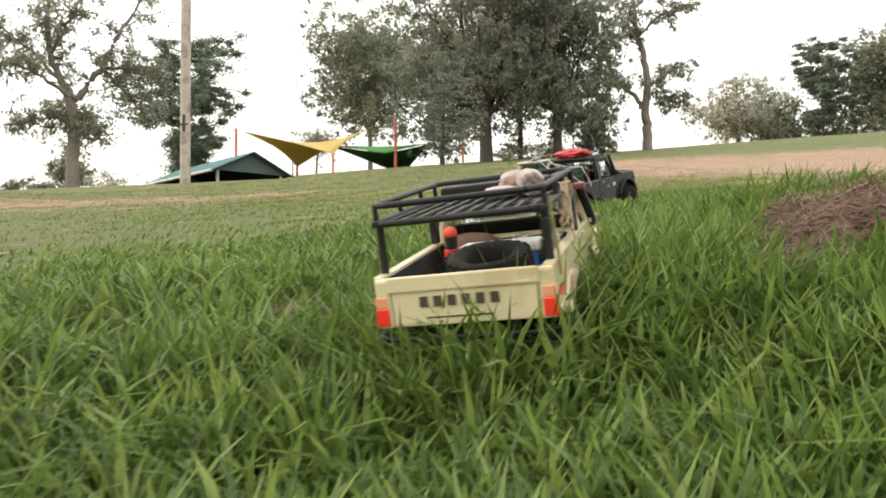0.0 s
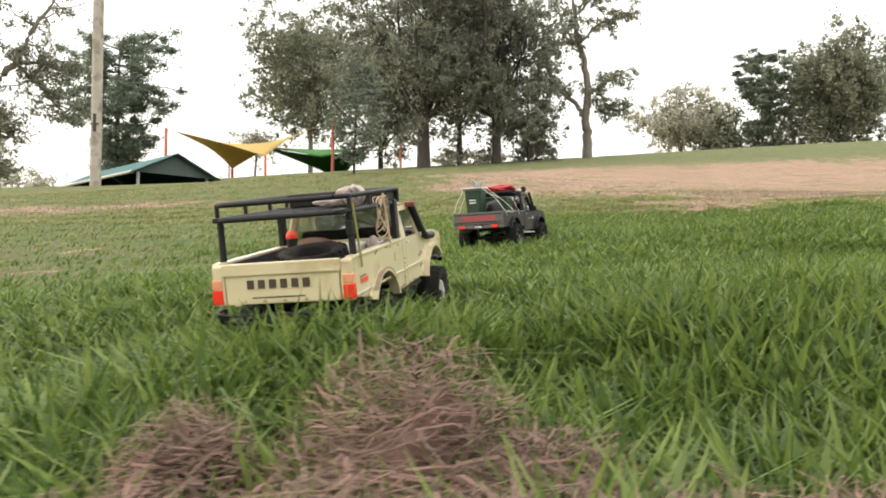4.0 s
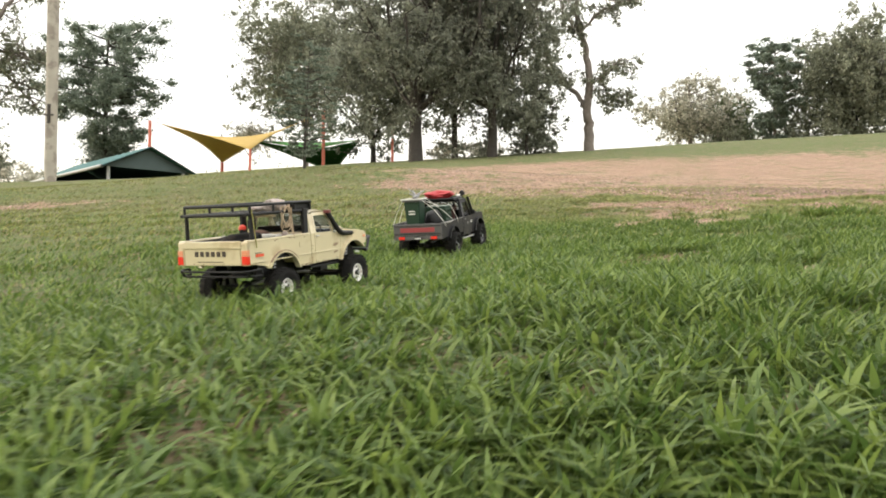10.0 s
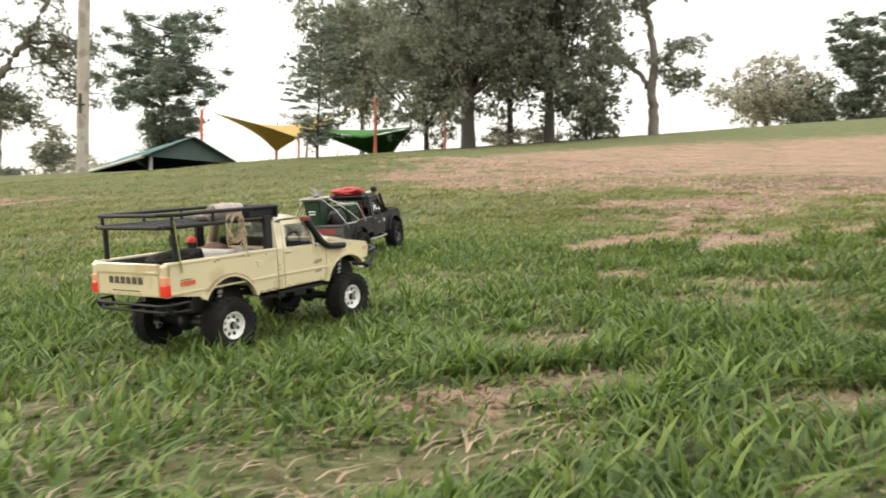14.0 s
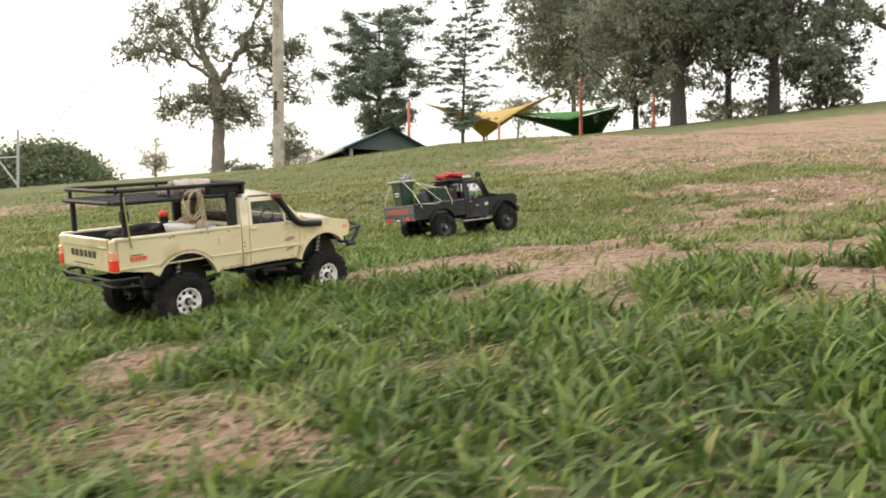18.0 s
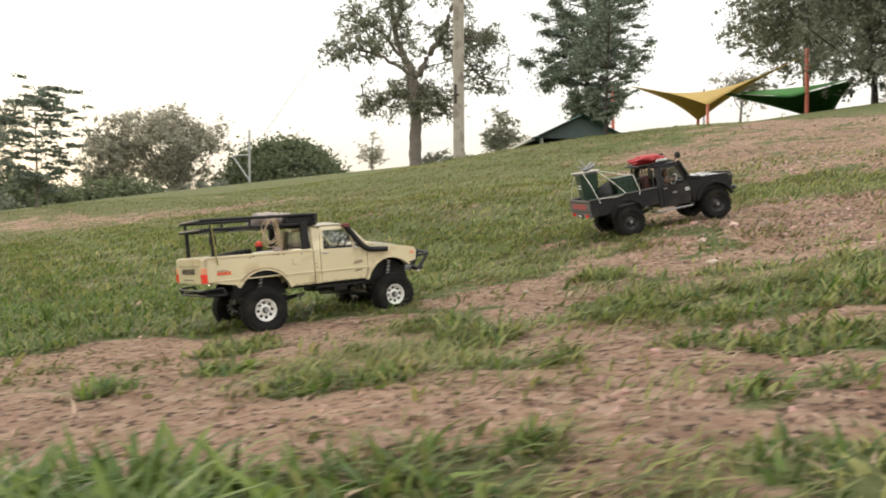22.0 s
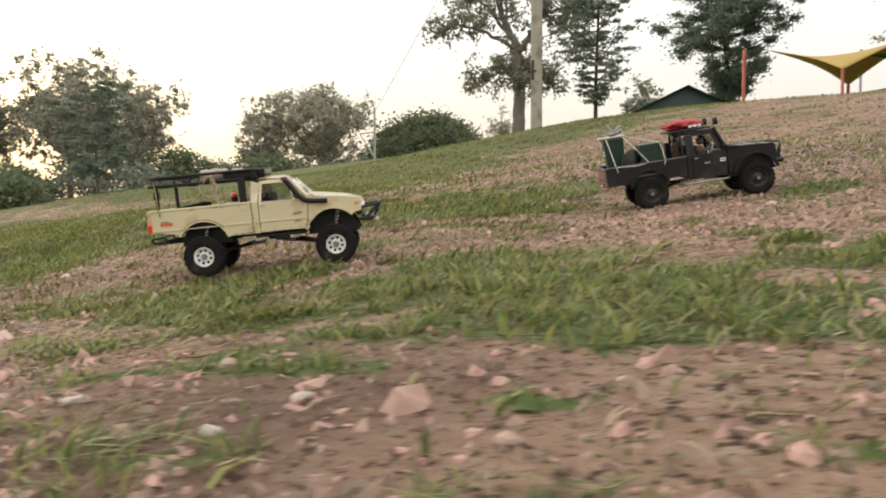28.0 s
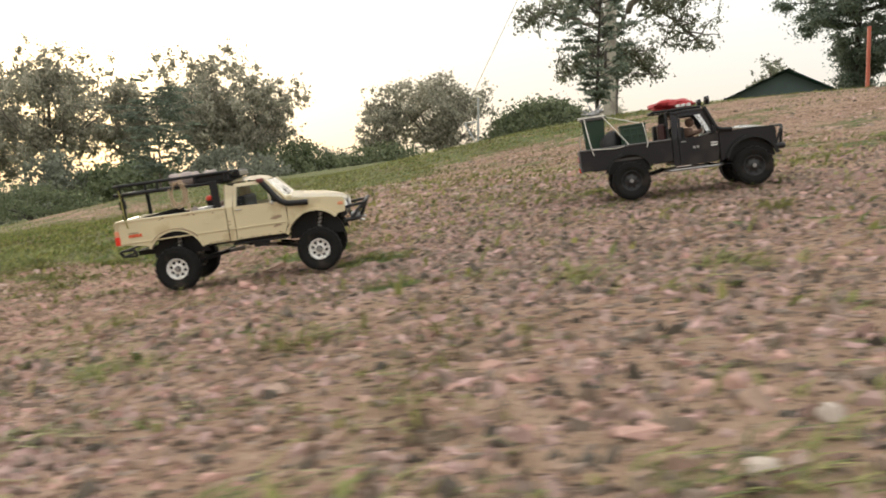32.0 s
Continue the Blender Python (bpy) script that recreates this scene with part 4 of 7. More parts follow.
    bush(4.6, 41.0, 1.1, 4.5, LEAF_HAZED, "low pale scrub behind the trunks", 21, 2400, 0.09)
    limbed_gum(10.55, 40.6, [
        [(0.05, 0, -0.2, .28), (0.0, 0, 1.2, .24), (-0.05, 0, 2.1, .21), (0.02, 0, 4.1, .18), (-0.25, 0, 5.4, .15), (-0.55, 0, 6.9, .12), (-0.65, 0, 8.2, .08), (-0.8, 0, 10.6, .03)],
        [(-0.05, 0, 2.0, .13), (-0.45, .1, 2.7, .12), (-1.05, .2, 3.35, .11), (-1.6, .3, 3.9, .09), (-2.1, .3, 5.2, .07), (-2.5, .2, 6.9, .05), (-2.7, 0, 8.6, .02)], [(-1.05, .2, 3.3, .06), (-1.9, -.3, 3.7, .04), (-2.6, -.5, 4.4, .02)],
        [(0.02, 0, 3.1, .06), (0.7, -.2, 3.6, .04), (1.4, -.3, 4.2, .02)], [(0.5, -.1, 3.4, .04), (1.0, .3, 2.9, .03), (1.35, .4, 2.3, .02)], [(-0.35, 0, 5.9, .08), (0.6, -.4, 6.8, .06), (1.7, -.6, 7.1, .04), (2.6, -.7, 7.2, .02)],
        [(-0.6, 0, 7.4, .07), (0.5, .5, 8.6, .05), (1.5, .7, 10.0, .02)], [(-0.3, 0, 5.5, .07), (-1.1, -.6, 6.6, .05), (-1.6, -.9, 8.2, .02)]],
        LEAF_GUM, BARK, "tall slender gum tree with a leaning bare fork", 22, radians(-14), 15000, 0.07, 1.0, 0.33, 8)
    broad_tree(25.4, 67.7, 8.2, 8.4, 3.0, 0.2, LEAF_HAZED, BARK, "pale rounded gum tree in the hazy distance", 23, 14000, 0.14, 8, 0.7, low=0.2, gaps=-0.5)
    conifer(30.6, 63.4, 9.0, 5.8, 0.16, LEAF_PINE, BARK, "distant conifer with upswept flat branches", 24, 26000, 0.12, 0.12, 13, droop=0.25, flat=0.35)
    broad_tree(36.5, 62.6, 11.2, 11.0, 3.0, 0.22, LEAF_GUM, BARK_DARK, "broad dark distant tree with tufted top", 25, 46000, 0.15, 9, 0.85, low=0.02, dense=1.5, gaps=-1.0)
    broad_tree(29.3, 69.4, 7.0, 6.5, 2.0, 0.2, LEAF_DOME, BARK, "low rounded tree in the distant row", 26, 9000, 0.15, 7, 0.75, low=0.06)
    bush(28.0, 66.0, 4.4, 5.5, LEAF_GUM, "rounded grey-green shrub in the distant row", 47, 4500, 0.13)
    bush(33.0, 65.0, 4.6, 5.5, LEAF_GUM, "leafy grey-green shrub below a conifer", 48, 4500, 0.13)
    bush(-24.1, 56.1, 3.5, 5.0, LEAF_HAZED, "pale distant shrub on the skyline", 27, 4500, 0.13)
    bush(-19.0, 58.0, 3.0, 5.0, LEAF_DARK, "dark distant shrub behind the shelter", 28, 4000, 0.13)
    bush(-12.8, 62.2, 2.8, 2.6, LEAF_HAZED, "pale round shrub beyond the shade sails", 29, 2000, 0.12)
    bush(-7.5, 63.2, 2.7, 2.8, LEAF_HAZED, "pale round shrub beyond the crest", 30, 2000, 0.12)
    broad_tree(-27.9, 59.0, 6.0, 3.6, 2.0, 0.13, LEAF_GUM, BARK, "small rounded gum tree on the skyline", 31, 7000, 0.11, 6, 0.45, low=0.15)
    bush(-23.6, 45.0, 1.5, 4.4, LEAF_DARK, "long low dark hedge", 32, 3500, 0.1, deep=2.0)
    broad_tree(-28.2, 43.8, 2.9, 2.0, 1.2, 0.05, LEAF_HAZED, BARK, "small thin gum tree by the hedge", 33, 2200, 0.07, 5, 0.28, low=0.2, gaps=-0.3)
    bush(-49.5, 56.5, 8.4, 14.5, LEAF_DOME, "huge dome-shaped dark green fig tree", 34, 40000, 0.2, deep=12, even=True)
    broad_tree(-56.8, 43.5, 8.6, 4.8, 3.0, 0.16, LEAF_HAZED, BARK, "pale upright gum tree of a pair", 35, 12000, 0.15, 7, 0.6, low=0.22, gaps=-0.6)
    broad_tree(-56.4, 49.5, 10.6, 9.4, 3.2, 0.2, LEAF_HAZED, BARK, "large pale dome-crowned gum tree of a pair", 36, 27000, 0.15, 10, 0.75, low=0.25, dense=1.2, gaps=-0.55)
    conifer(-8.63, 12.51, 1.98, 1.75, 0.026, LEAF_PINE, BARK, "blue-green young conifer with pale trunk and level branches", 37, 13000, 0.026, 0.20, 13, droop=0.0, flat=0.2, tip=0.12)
    broad_tree(-54.8, 15.9, 11.9, 8.2, 4.5, 0.2, LEAF_HAZED, BARK, "tall pale gum tree lit from behind", 38, 24000, 0.15, 9, 0.75, low=0.2, gaps=-0.5)
    broad_tree(-60.5, 12.0, 11.4, 8.0, 4.5, 0.2, LEAF_HAZED, BARK, "tall gum tree at the end of the row", 39, 19000, 0.15, 8, 0.75, low=0.15, gaps=-0.5)
    broad_tree(-57.9, 21.6, 10.1, 5.4, 4.0, 0.16, LEAF_HAZED, BARK, "narrow pale gum tree lit from behind", 40, 15000, 0.15, 7, 0.65, low=0.2, gaps=-0.5)
    broad_tree(-54.6, 26.5, 10.5, 9.4, 3.6, 0.2, LEAF_HAZED, BARK, "wide pale gum tree with a bumpy crown", 41, 28000, 0.15, 10, 0.75, low=0.15, dense=1.2, gaps=-0.6)
    broad_tree(-51.5, 29.8, 8.6, 7.2, 3.0, 0.18, LEAF_HAZED, BARK, "pale gum tree sloping down the row", 42, 19000, 0.15, 8, 0.7, low=0.12, gaps=-0.6)
    bush(-48.4, 32.0, 3.6, 3.4, LEAF_DOME, "rounded dark bush at the row's end", 43, 3500, 0.15)
    bush(-42.8, 14.8, 4.3, 4.6, LEAF_DARK, "dark round bush before the gum trees", 44, 6000, 0.14)
    bush(-22.8, 11.8, 1.5, 4.6, LEAF_DOME, "soft pale green shrub on the lawn's edge", 45, 7000, 0.06)
    for i, (x, y, h, w) in enumerate([(-47.7, 39.2, 3.0, 8), (-52, 36.5, 3.2, 8), (-47.4, 31.5, 3.6, 8), (-45.5, 26, 3.4, 8), (-46.5, 20, 3.4, 8),
                                      (-44.5, 9, 3.4, 9), (-48.2, 37.1, 2.6, 8), (-52, 46, 3.0, 8), (-45, 3, 3.4, 9), (-44, 44, 2.0, 5), (-41, 18.5, 2.6, 6)]):
        bush(x, y, h, w, LEAF_DARK if i % 2 else LEAF_DOME, "dark scrub in the belt along the lawn", 60 + i, 5500, 0.15)


def post(name, x, y, z0, z1, r, mat, label, category, k=14):
    ob = tagged(base_at(name, x, y, z0), label, category)
    hung("shaft", tubes_mesh("shaft", [([(0, 0, -0.3), (0, 0, (z1 - z0) * 0.5), (0, 0, z1 - z0)], [r, r * 0.97, r * 0.93], k)], mat), ob)
    return ob


def cloth(name, corners, sag, mat, label, n=10, curve=0.22):
    """A tensioned cloth between four corners, edges curved inwards, with thickness."""
    a, b, c, d = [np.array(p, float) for p in corners]
    u, v = np.meshgrid(np.linspace(0, 1, n + 1), np.linspace(0, 1, n + 1))
    mid = (a + b + c + d) / 4
    p = (a * ((1 - u) * (1 - v))[..., None] + b * (u * (1 - v))[..., None] + c * (u * v)[..., None] + d * ((1 - u) * v)[..., None])
    e = (4 * u * (1 - u)) * (1 - 4 * v * (1 - v)) + (4 * v * (1 - v)) * (1 - 4 * u * (1 - u))
    p = p + (mid - p) * (curve * e)[..., None]
    p[..., 2] -= sag * 16 * u * (1 - u) * v * (1 - v)
    i = (np.arange(n)[:, None] * (n + 1) + np.arange(n)).ravel()
    f = np.stack([i, i + 1, i + n + 2, i + n + 1], -1)
    me = sheet(name, p.reshape(-1, 3), f, mat)
    ob = tagged(new(name, me), label, "shade sail")
    m = ob.modifiers.new("thick", "SOLIDIFY")
    m.thickness = 0.02
    return ob


def structures():
    # timber power pole with a dark stain and a bracket
    ob = post("utility_pole", -7.56, 23.2, float(height(-7.56, 23.2)), 12.5, 0.15, POLEWOOD, "weathered timber utility pole standing in the grass", "pole", 18)
    hung("bracket", tubes_mesh("bracket", [([(-0.12, -0.16, 1.72), (0.12, -0.16, 1.72)], [0.02, 0.02], 6), ([(0, -0.155, 1.5), (0, -0.155, 2.0)], [0.045, 0.045], 4)], BARK_DARK), ob, "dark metal plate")
    g = tagged(base_at("stay_wire", -7.56, 23.2, 12.0), "thin steel stay wire running down from the pole", "wire")
    hung("wire", tubes_mesh("wire", [([(0, 0, 0), (-6.0, 2.0, -3.6), (-12.0, 4.0, -6.6)], [0.012, 0.012, 0.012], 4)], GREY), g)
    # orange posts of the playground
    post("orange_post", -2.43, 41.05, 6.45, 8.98, 0.085, ORANGE, "tall orange steel post of a shade sail", "post")
    post("orange_post", -10.47, 40.03, 5.9, 8.25, 0.075, ORANGE, "orange and white striped steel post", "post")
    post("orange_post", -8.47, 46.0, 6.2, 7.14, 0.08, ORANGE, "short orange steel post under a yellow sail", "post")
    post("orange_post", -5.05, 36.4, 5.2, 6.36, 0.055, ORANGE, "slim orange steel post under a yellow sail", "post")
    post("orange_post", 1.0, 38.3, 6.0, 7.6, 0.06, ORANGE, "orange steel post among the dark trees", "post")
    post("grey_post", -9.6, 50.6, 6.9, 9.5, 0.06, GREY, "grey steel post behind the shade sails", "post")
    cloth("shade_sail", [(-11.0, 43.3, 8.72), (-8.47, 46.0, 7.11), (-3.5, 45.2, 9.5), (-5.05, 36.4, 6.33)], 0.0, SAIL_Y, "yellow shade sail twisted between high and low corners", n=16, curve=0.17)
    # the green sail's shaded underside, then its lit part as a second cloth
    cloth("shade_sail", [(-5.9, 41.2, 7.52), (-2.2, 44.5, 6.35), (-0.6, 40.9, 7.52), (-3.0, 40.9, 7.02)], 0.0, SAIL_SHADED, "green shade sail between orange posts, coloured dark for its shaded underside", n=14, curve=0.06)
    cloth("shade_sail", [(-5.80, 41.25, 7.55), (-3.0, 40.95, 7.09), (-0.65, 40.95, 7.58), (-2.9, 44.6, 8.02)], 0.0, SAIL_LIT, "lit part of the green shade sail, added as a paler cloth", n=12, curve=0.05)
    # thin pole with a brace, far down the lawn
    t = post("thin_pole", -27.53, 33.35, 4.2, 6.83, 0.06, GREY, "thin grey pole with a slanting brace", "pole", 8)
    hung("brace", tubes_mesh("brace", [([(-1.3, 0, 1.35), (0, 0, 1.35)], [.04, .04], 6), ([(-1.3, 0, 1.35), (0, 0, 0)], [.035, .035], 6)], GREY), t)
    shelter()


def shelter():
    """An open picnic shelter with a gabled steel roof on posts."""
    ob = tagged(base_at("picnic_shelter", -9.42, 32.35, 3.86), "open picnic shelter with a teal gabled steel roof", "shelter")
    a, b = 3.45, 1.68           # half length along the ridge, half width
    ridge, eave = 1.52, 0.72
    axis_dir = Matrix.Rotation(radians(132.5), 4, "Z")

    def slab(side):
        bm = bmesh.new()
        n = 26
        top, bot = [], []
        for i in range(n + 1):
            x = -a + 2 * a * i / n
            dz = 0.018 if i % 2 else 0.0
            top.append([bm.verts.new((x, 0, ridge + dz)), bm.verts.new((x, side * b, eave + dz))])
            bot.append([bm.verts.new((x, 0, ridge + dz - 0.03)), bm.verts.new((x, side * b, eave + dz - 0.03))])
        for i in range(n):
            bm.faces.new((top[i][0], top[i + 1][0], top[i + 1][1], top[i][1]))
            bm.faces.new((bot[i][0], bot[i][1], bot[i + 1][1], bot[i + 1][0]))
            bm.faces.new((top[i][1], top[i + 1][1], bot[i + 1][1], bot[i][1]))
        bmesh.ops.transform(bm, matrix=axis_dir, verts=bm.verts)
        part("roof_sheet", bm, ROOF, ob, "corrugated teal roof sheet")

    slab(1)
    slab(-1)
    for sx in (-1, 1):
        # added sheet across the open gable, dark to imitate the shade within
        bm = bmesh.new()
        x = sx * (a - 0.25)
        v = [bm.verts.new(p) for p in ((x, -b + 0.1, eave + 0.02), (x, b - 0.1, eave + 0.02), (x, 0, ridge - 0.07), (x + .04, -b + 0.1, eave + 0.02), (x + .04, b - 0.1, eave + 0.02), (x + .04, 0, ridge - 0.07))]
        for f in ((0, 1, 2), (5, 4, 3), (0, 3, 4, 1), (1, 4, 5, 2), (2, 5, 3, 0)):
            bm.faces.new([v[i] for i in f])
        bmesh.ops.transform(bm, matrix=axis_dir, verts=bm.verts)
        part("gable", bm, GABLE_SHADE, ob, "dark sheet in place of the shade inside an open gable")
        for sy in (-1, 1):
            p = axis_dir @ Vector((sx * (a - 0.35), sy * (b - 0.35), 0))
            hung("leg", tubes_mesh("leg", [([(p.x, p.y, -1.6), (p.x, p.y, eave + 0.15)], [0.06, 0.06], 8)], GREY), ob)
        for sy in (-1, 1):
            pa, pb = axis_dir @ Vector((-a, sy * (b + .02), eave - .03)), axis_dir @ Vector((a, sy * (b + .02), eave - .03))
            if sx == 1:
                hung("gutter", tubes_mesh("gutter", [([pa, pb], [0.055, 0.055], 6)], FASCIA), ob)


def hay_heap(x, y, r, h, n, seed):
    """A raked heap of dry cut grass: a matted core under crossing stalks."""
    g = np.random.default_rng(seed)
    ob = tagged(base_at("hay_heap", x, y, float(height(x, y))), "matted heap of dry brown cut grass", "hay", group="raked hay heaps")
    bm = bmesh.new()
    bmesh.ops.create_icosphere(bm, subdivisions=3, radius=1)
    for v in bm.verts:
        k = 1 + 0.55 * noise.noise(v.co * 1.8 + Vector((seed, 0, 0))) + 0.42 * noise.noise(v.co * 5 + Vector((seed, 3, 0)))
        v.co = Vector((v.co.x * r * k, v.co.y * r * k, max(-0.02, v.co.z * h * 0.8 * k)))
    part("mat", bm, HAY, ob)
    u = g.normal(0, 1, (n, 3))
    u[:, 2] = np.abs(u[:, 2])
    u /= np.linalg.norm(u, axis=1)[:, None]
    c = u * np.array([r, r, h]) * g.uniform(0.65, 1.3, (n, 1)) * [1.15, 1.15, 0.95]
    d = g.normal(0, 1, (n, 3)) * [1, 1, 0.35]
    d /= np.linalg.norm(d, axis=1)[:, None]
    ln = g.uniform(0.005, 0.026, (n, 1))
    w = np.cross(d, u) * g.uniform(0.0002, 0.0007, (n, 1))
    bend = u * ln * g.uniform(-0.2, 0.45, (n, 1))
    v = np.stack([c - d * ln - w, c - d * ln + w, c + bend + w, c + bend - w, c + d * ln], 1)
    f = (np.arange(n)[:, None, None] * 5 + np.array([(0, 1, 2), (0, 2, 3), (3, 2, 4)])[None]).reshape(-1, 3)
    tagged(hung("stalk_mass", sheet("stalk_mass", v.reshape(-1, 3), f, HAY), ob), kind="stuff")
    return ob


ROCK_PALE = shader("pale_rock", (0.42, 0.355, 0.30), 0.8, vary=0.15, scale=40, bump=0.4, bscale=90)
ROCK_RED = shader("reddish_rock", (0.36, 0.255, 0.20), 0.85, vary=0.18, scale=40, bump=0.4, bscale=90)
DEAD_LEAF = shader("dead_leaf", (0.20, 0.105, 0.06), 0.7, vary=0.2, scale=90, trans=0.2)


def rock(x, y, r, flat, mat, label, seed):
    """A single chipped stone half sunk in the soil."""
    g = np.random.default_rng(seed)
    bm = bmesh.new()
    bmesh.ops.create_icosphere(bm, subdivisions=2, radius=1)
    cuts = g.normal(0, 1, (9, 3))
    cuts /= np.linalg.norm(cuts, axis=1)[:, None]
    depth = g.uniform(0.55, 0.85, 9)
    turn, squash = g.uniform(0, 6.28), g.uniform(0.55, 0.85)
    for v in bm.verts:
        p = np.array(v.co)
        for c, d in zip(cuts, depth):
            p = p - c * max(0.0, p @ c - d)
        px, py = p[0], p[1] * squash
        v.co = Vector((px * math.cos(turn) - py * math.sin(turn), px * math.sin(turn) + py * math.cos(turn), p[2] * flat + flat * 0.35)) * r
    me = bpy.data.meshes.new("rock")
    bm.to_mesh(me)
    bm.free()
    me.materials.append(mat)
    ob = tagged(new("rock", me), label, "rock", group="single rocks on the soil")
    ob.matrix_basis = pose(x, y, float(height(x, y) + fine(x, y)))


def dead_leaf(x, y, ln, rz, label):
    """A curled dry leaf on short grass or soil."""
    bm = bmesh.new()
    rows = []
    for i in range(7):
        u = i / 6
        w = 0.32 * ln * math.sin(math.pi * min(1, 0.06 + u * 0.92)) ** 0.8
        z = 0.004 + 0.12 * ln * (2 * u - 1) ** 2
        rows.append([bm.verts.new((ln * (u - 0.5), k * w / 2, z + abs(k) * 0.22 * w)) for k in (-1, 0, 1)])
    for a, b in zip(rows, rows[1:]):
        for k in (0, 1):
            bm.faces.new((a[k], a[k + 1], b[k + 1], b[k]))
    me = bpy.data.meshes.new("dead_leaf")
    bm.to_mesh(me)
    bm.free()
    me.materials.append(DEAD_LEAF)
    ob = tagged(new("dead_leaf", me), label, "leaf", group="fallen leaves")
    ob.modifiers.new("thick", "SOLIDIFY").thickness = 0.0006
    ob.matrix_basis = pose(x, y, float(height(x, y) + fine(x, y)) + 0.012, 0, 0, rz)


def litter():
    pale, red = "pale chipped stone lying on worn soil", "reddish chipped stone lying on worn soil"
    for i, (x, y, r, flat, mat) in enumerate([
            (4.31, 7.62, .017, .45, ROCK_PALE), (3.79, 7.55, .022, .3, ROCK_PALE), (3.49, 7.24, .010, .6, ROCK_PALE), (4.44, 7.08, .015, .4, ROCK_PALE),
            (5.25, 7.70, .011, .5, ROCK_PALE), (5.44, 7.82, .013, .5, ROCK_PALE), (5.27, 7.84, .014, .6, ROCK_RED), (5.45, 7.73, .012, .5, ROCK_PALE),
            (5.25, 7.69, .012, .5, ROCK_PALE), (5.67, 7.83, .013, .6, ROCK_RED), (6.16, 8.45, .018, .4, ROCK_RED), (6.27, 8.52, .016, .5, ROCK_RED),
            (6.38, 9.06, .014, .6, ROCK_RED), (6.21, 9.10, .010, .6, ROCK_RED), (6.78, 9.18, .012, .7, ROCK_PALE), (6.77, 9.26, .013, .6, ROCK_PALE)]):
        rock(x, y, r, flat, mat, pale if mat is ROCK_PALE else red, 300 + i)
    for i, (x, y, ln) in enumerate([(4.85, 8.09, .045), (5.25, 7.81, .030), (5.06, 7.55, .032), (0.93, 2.07, .035), (1.69, 2.28, .04), (3.78, 5.72, .035), (3.84, 5.74, .03)]):
        dead_leaf(x, y, ln, 47 * i, "curled dry brown leaf on short grass")


trees()
structures()
litter()
for i, (x, y, r, h) in enumerate([(0.46, 1.00, .05, .09), (0.54, 1.06, .06, .115), (0.60, 1.02, .06, .11), (0.68, 1.03, .06, .12), (0.76, 1.03, .06, .12), (0.84, 1.02, .06, .11),
                                  (0.92, 1.01, .055, .10), (1.00, 1.03, .045, .09), (0.66, 1.22, .04, .10), (0.80, 1.21, .065, .125), (0.88, 1.17, .05, .08), (1.11, 1.56, .03, .04),
                                  (-0.20, 1.12, .045, .045), (0.40, 0.93, .045, .07), (0.50, 1.13, .045, .10)]):
    hay_heap(x, y, r, h, 6500, 80 + i)
# loose stalks strewn between the heaps
u, w = rng.normal(0, 0.27, 5000), rng.normal(0, 0.075, 5000)
hx, hy = 0.72 + 0.7 * u, 1.05 + 0.06 * u + 0.9 * w
blades("loose_hay", hx, hy, rng.uniform(0.02, 0.05, 5000), rng.uniform(0.0012, 0.0026, 5000), rng.uniform(0.9, 2.4, 5000), HAY, "loose dry hay strewn between the heaps", segs=2)

# ---------------------------------------------------------------- the two model trucks
CREAM_PAINT = shader("cream_paint", (0.63, 0.55, 0.36), 0.30, vary=0.05, scale=14, coat=0.7, second=(0.50, 0.41, 0.25), amount=0.16, sscale=16)
CHIP = shader("worn_edge", (0.30, 0.22, 0.15), 0.8, vary=0.2, scale=60)
BLACK = shader("black_plastic", (0.014, 0.014, 0.015), 0.55, vary=0.15, scale=40, spec=0.3)
RUBBER = shader("tyre_rubber", (0.014, 0.0135, 0.013), 0.9, vary=0.2, scale=60, second=(0.035, 0.029, 0.023), amount=0.18, sscale=25, spec=0.2)
LINER = shader("bed_liner", (0.022, 0.026, 0.034), 0.75, vary=0.15, scale=50, bump=0.2)
RIM = shader("white_rim", (0.78, 0.77, 0.74), 0.4, vary=0.05, scale=40, second=(0.45, 0.38, 0.3), amount=0.1, sscale=40)
RIM_DARK = shader("dark_rim", (0.022, 0.022, 0.024), 0.4, vary=0.1, scale=40)
METAL = shader("bright_metal", (0.62, 0.62, 0.61), 0.28, metal=1.0, vary=0.06, scale=40)
STEEL = shader("dull_steel", (0.33, 0.33, 0.33), 0.45, metal=0.8, vary=0.1, scale=50)
REDLAMP = shader("red_lens", (0.75, 0.035, 0.02), 0.25, vary=0.04, scale=60, coat=0.4)
AMBER = shader("amber_lens", (0.72, 0.30, 0.17), 0.3, vary=0.04, scale=60, coat=0.3)
REDPAINT = shader("red_cloth", (0.36, 0.022, 0.026), 0.6, vary=0.12, scale=50, bump=0.3, bscale=120)
REDCAN = shader("red_can", (0.72, 0.06, 0.03), 0.4, vary=0.06, scale=40)
DECAL_D = shader("dark_decal", (0.055, 0.04, 0.03), 0.6, vary=0.1, scale=60)
DECAL_R = shader("red_decal", (0.65, 0.10, 0.04), 0.6, vary=0.1, scale=60)
DECAL_W = shader("white_decal", (0.72, 0.72, 0.70), 0.6, vary=0.08, scale=60)
CANVAS = shader("grey_canvas", (0.36, 0.305, 0.285), 0.9, vary=0.12, scale=40, bump=0.5, bscale=60)
ROPE = shader("tan_rope", (0.47, 0.36, 0.25), 0.9, vary=0.15, scale=200, bump=0.4, bscale=300)
CORD = shader("white_cord", (0.66, 0.64, 0.58), 0.8, vary=0.1, scale=200)
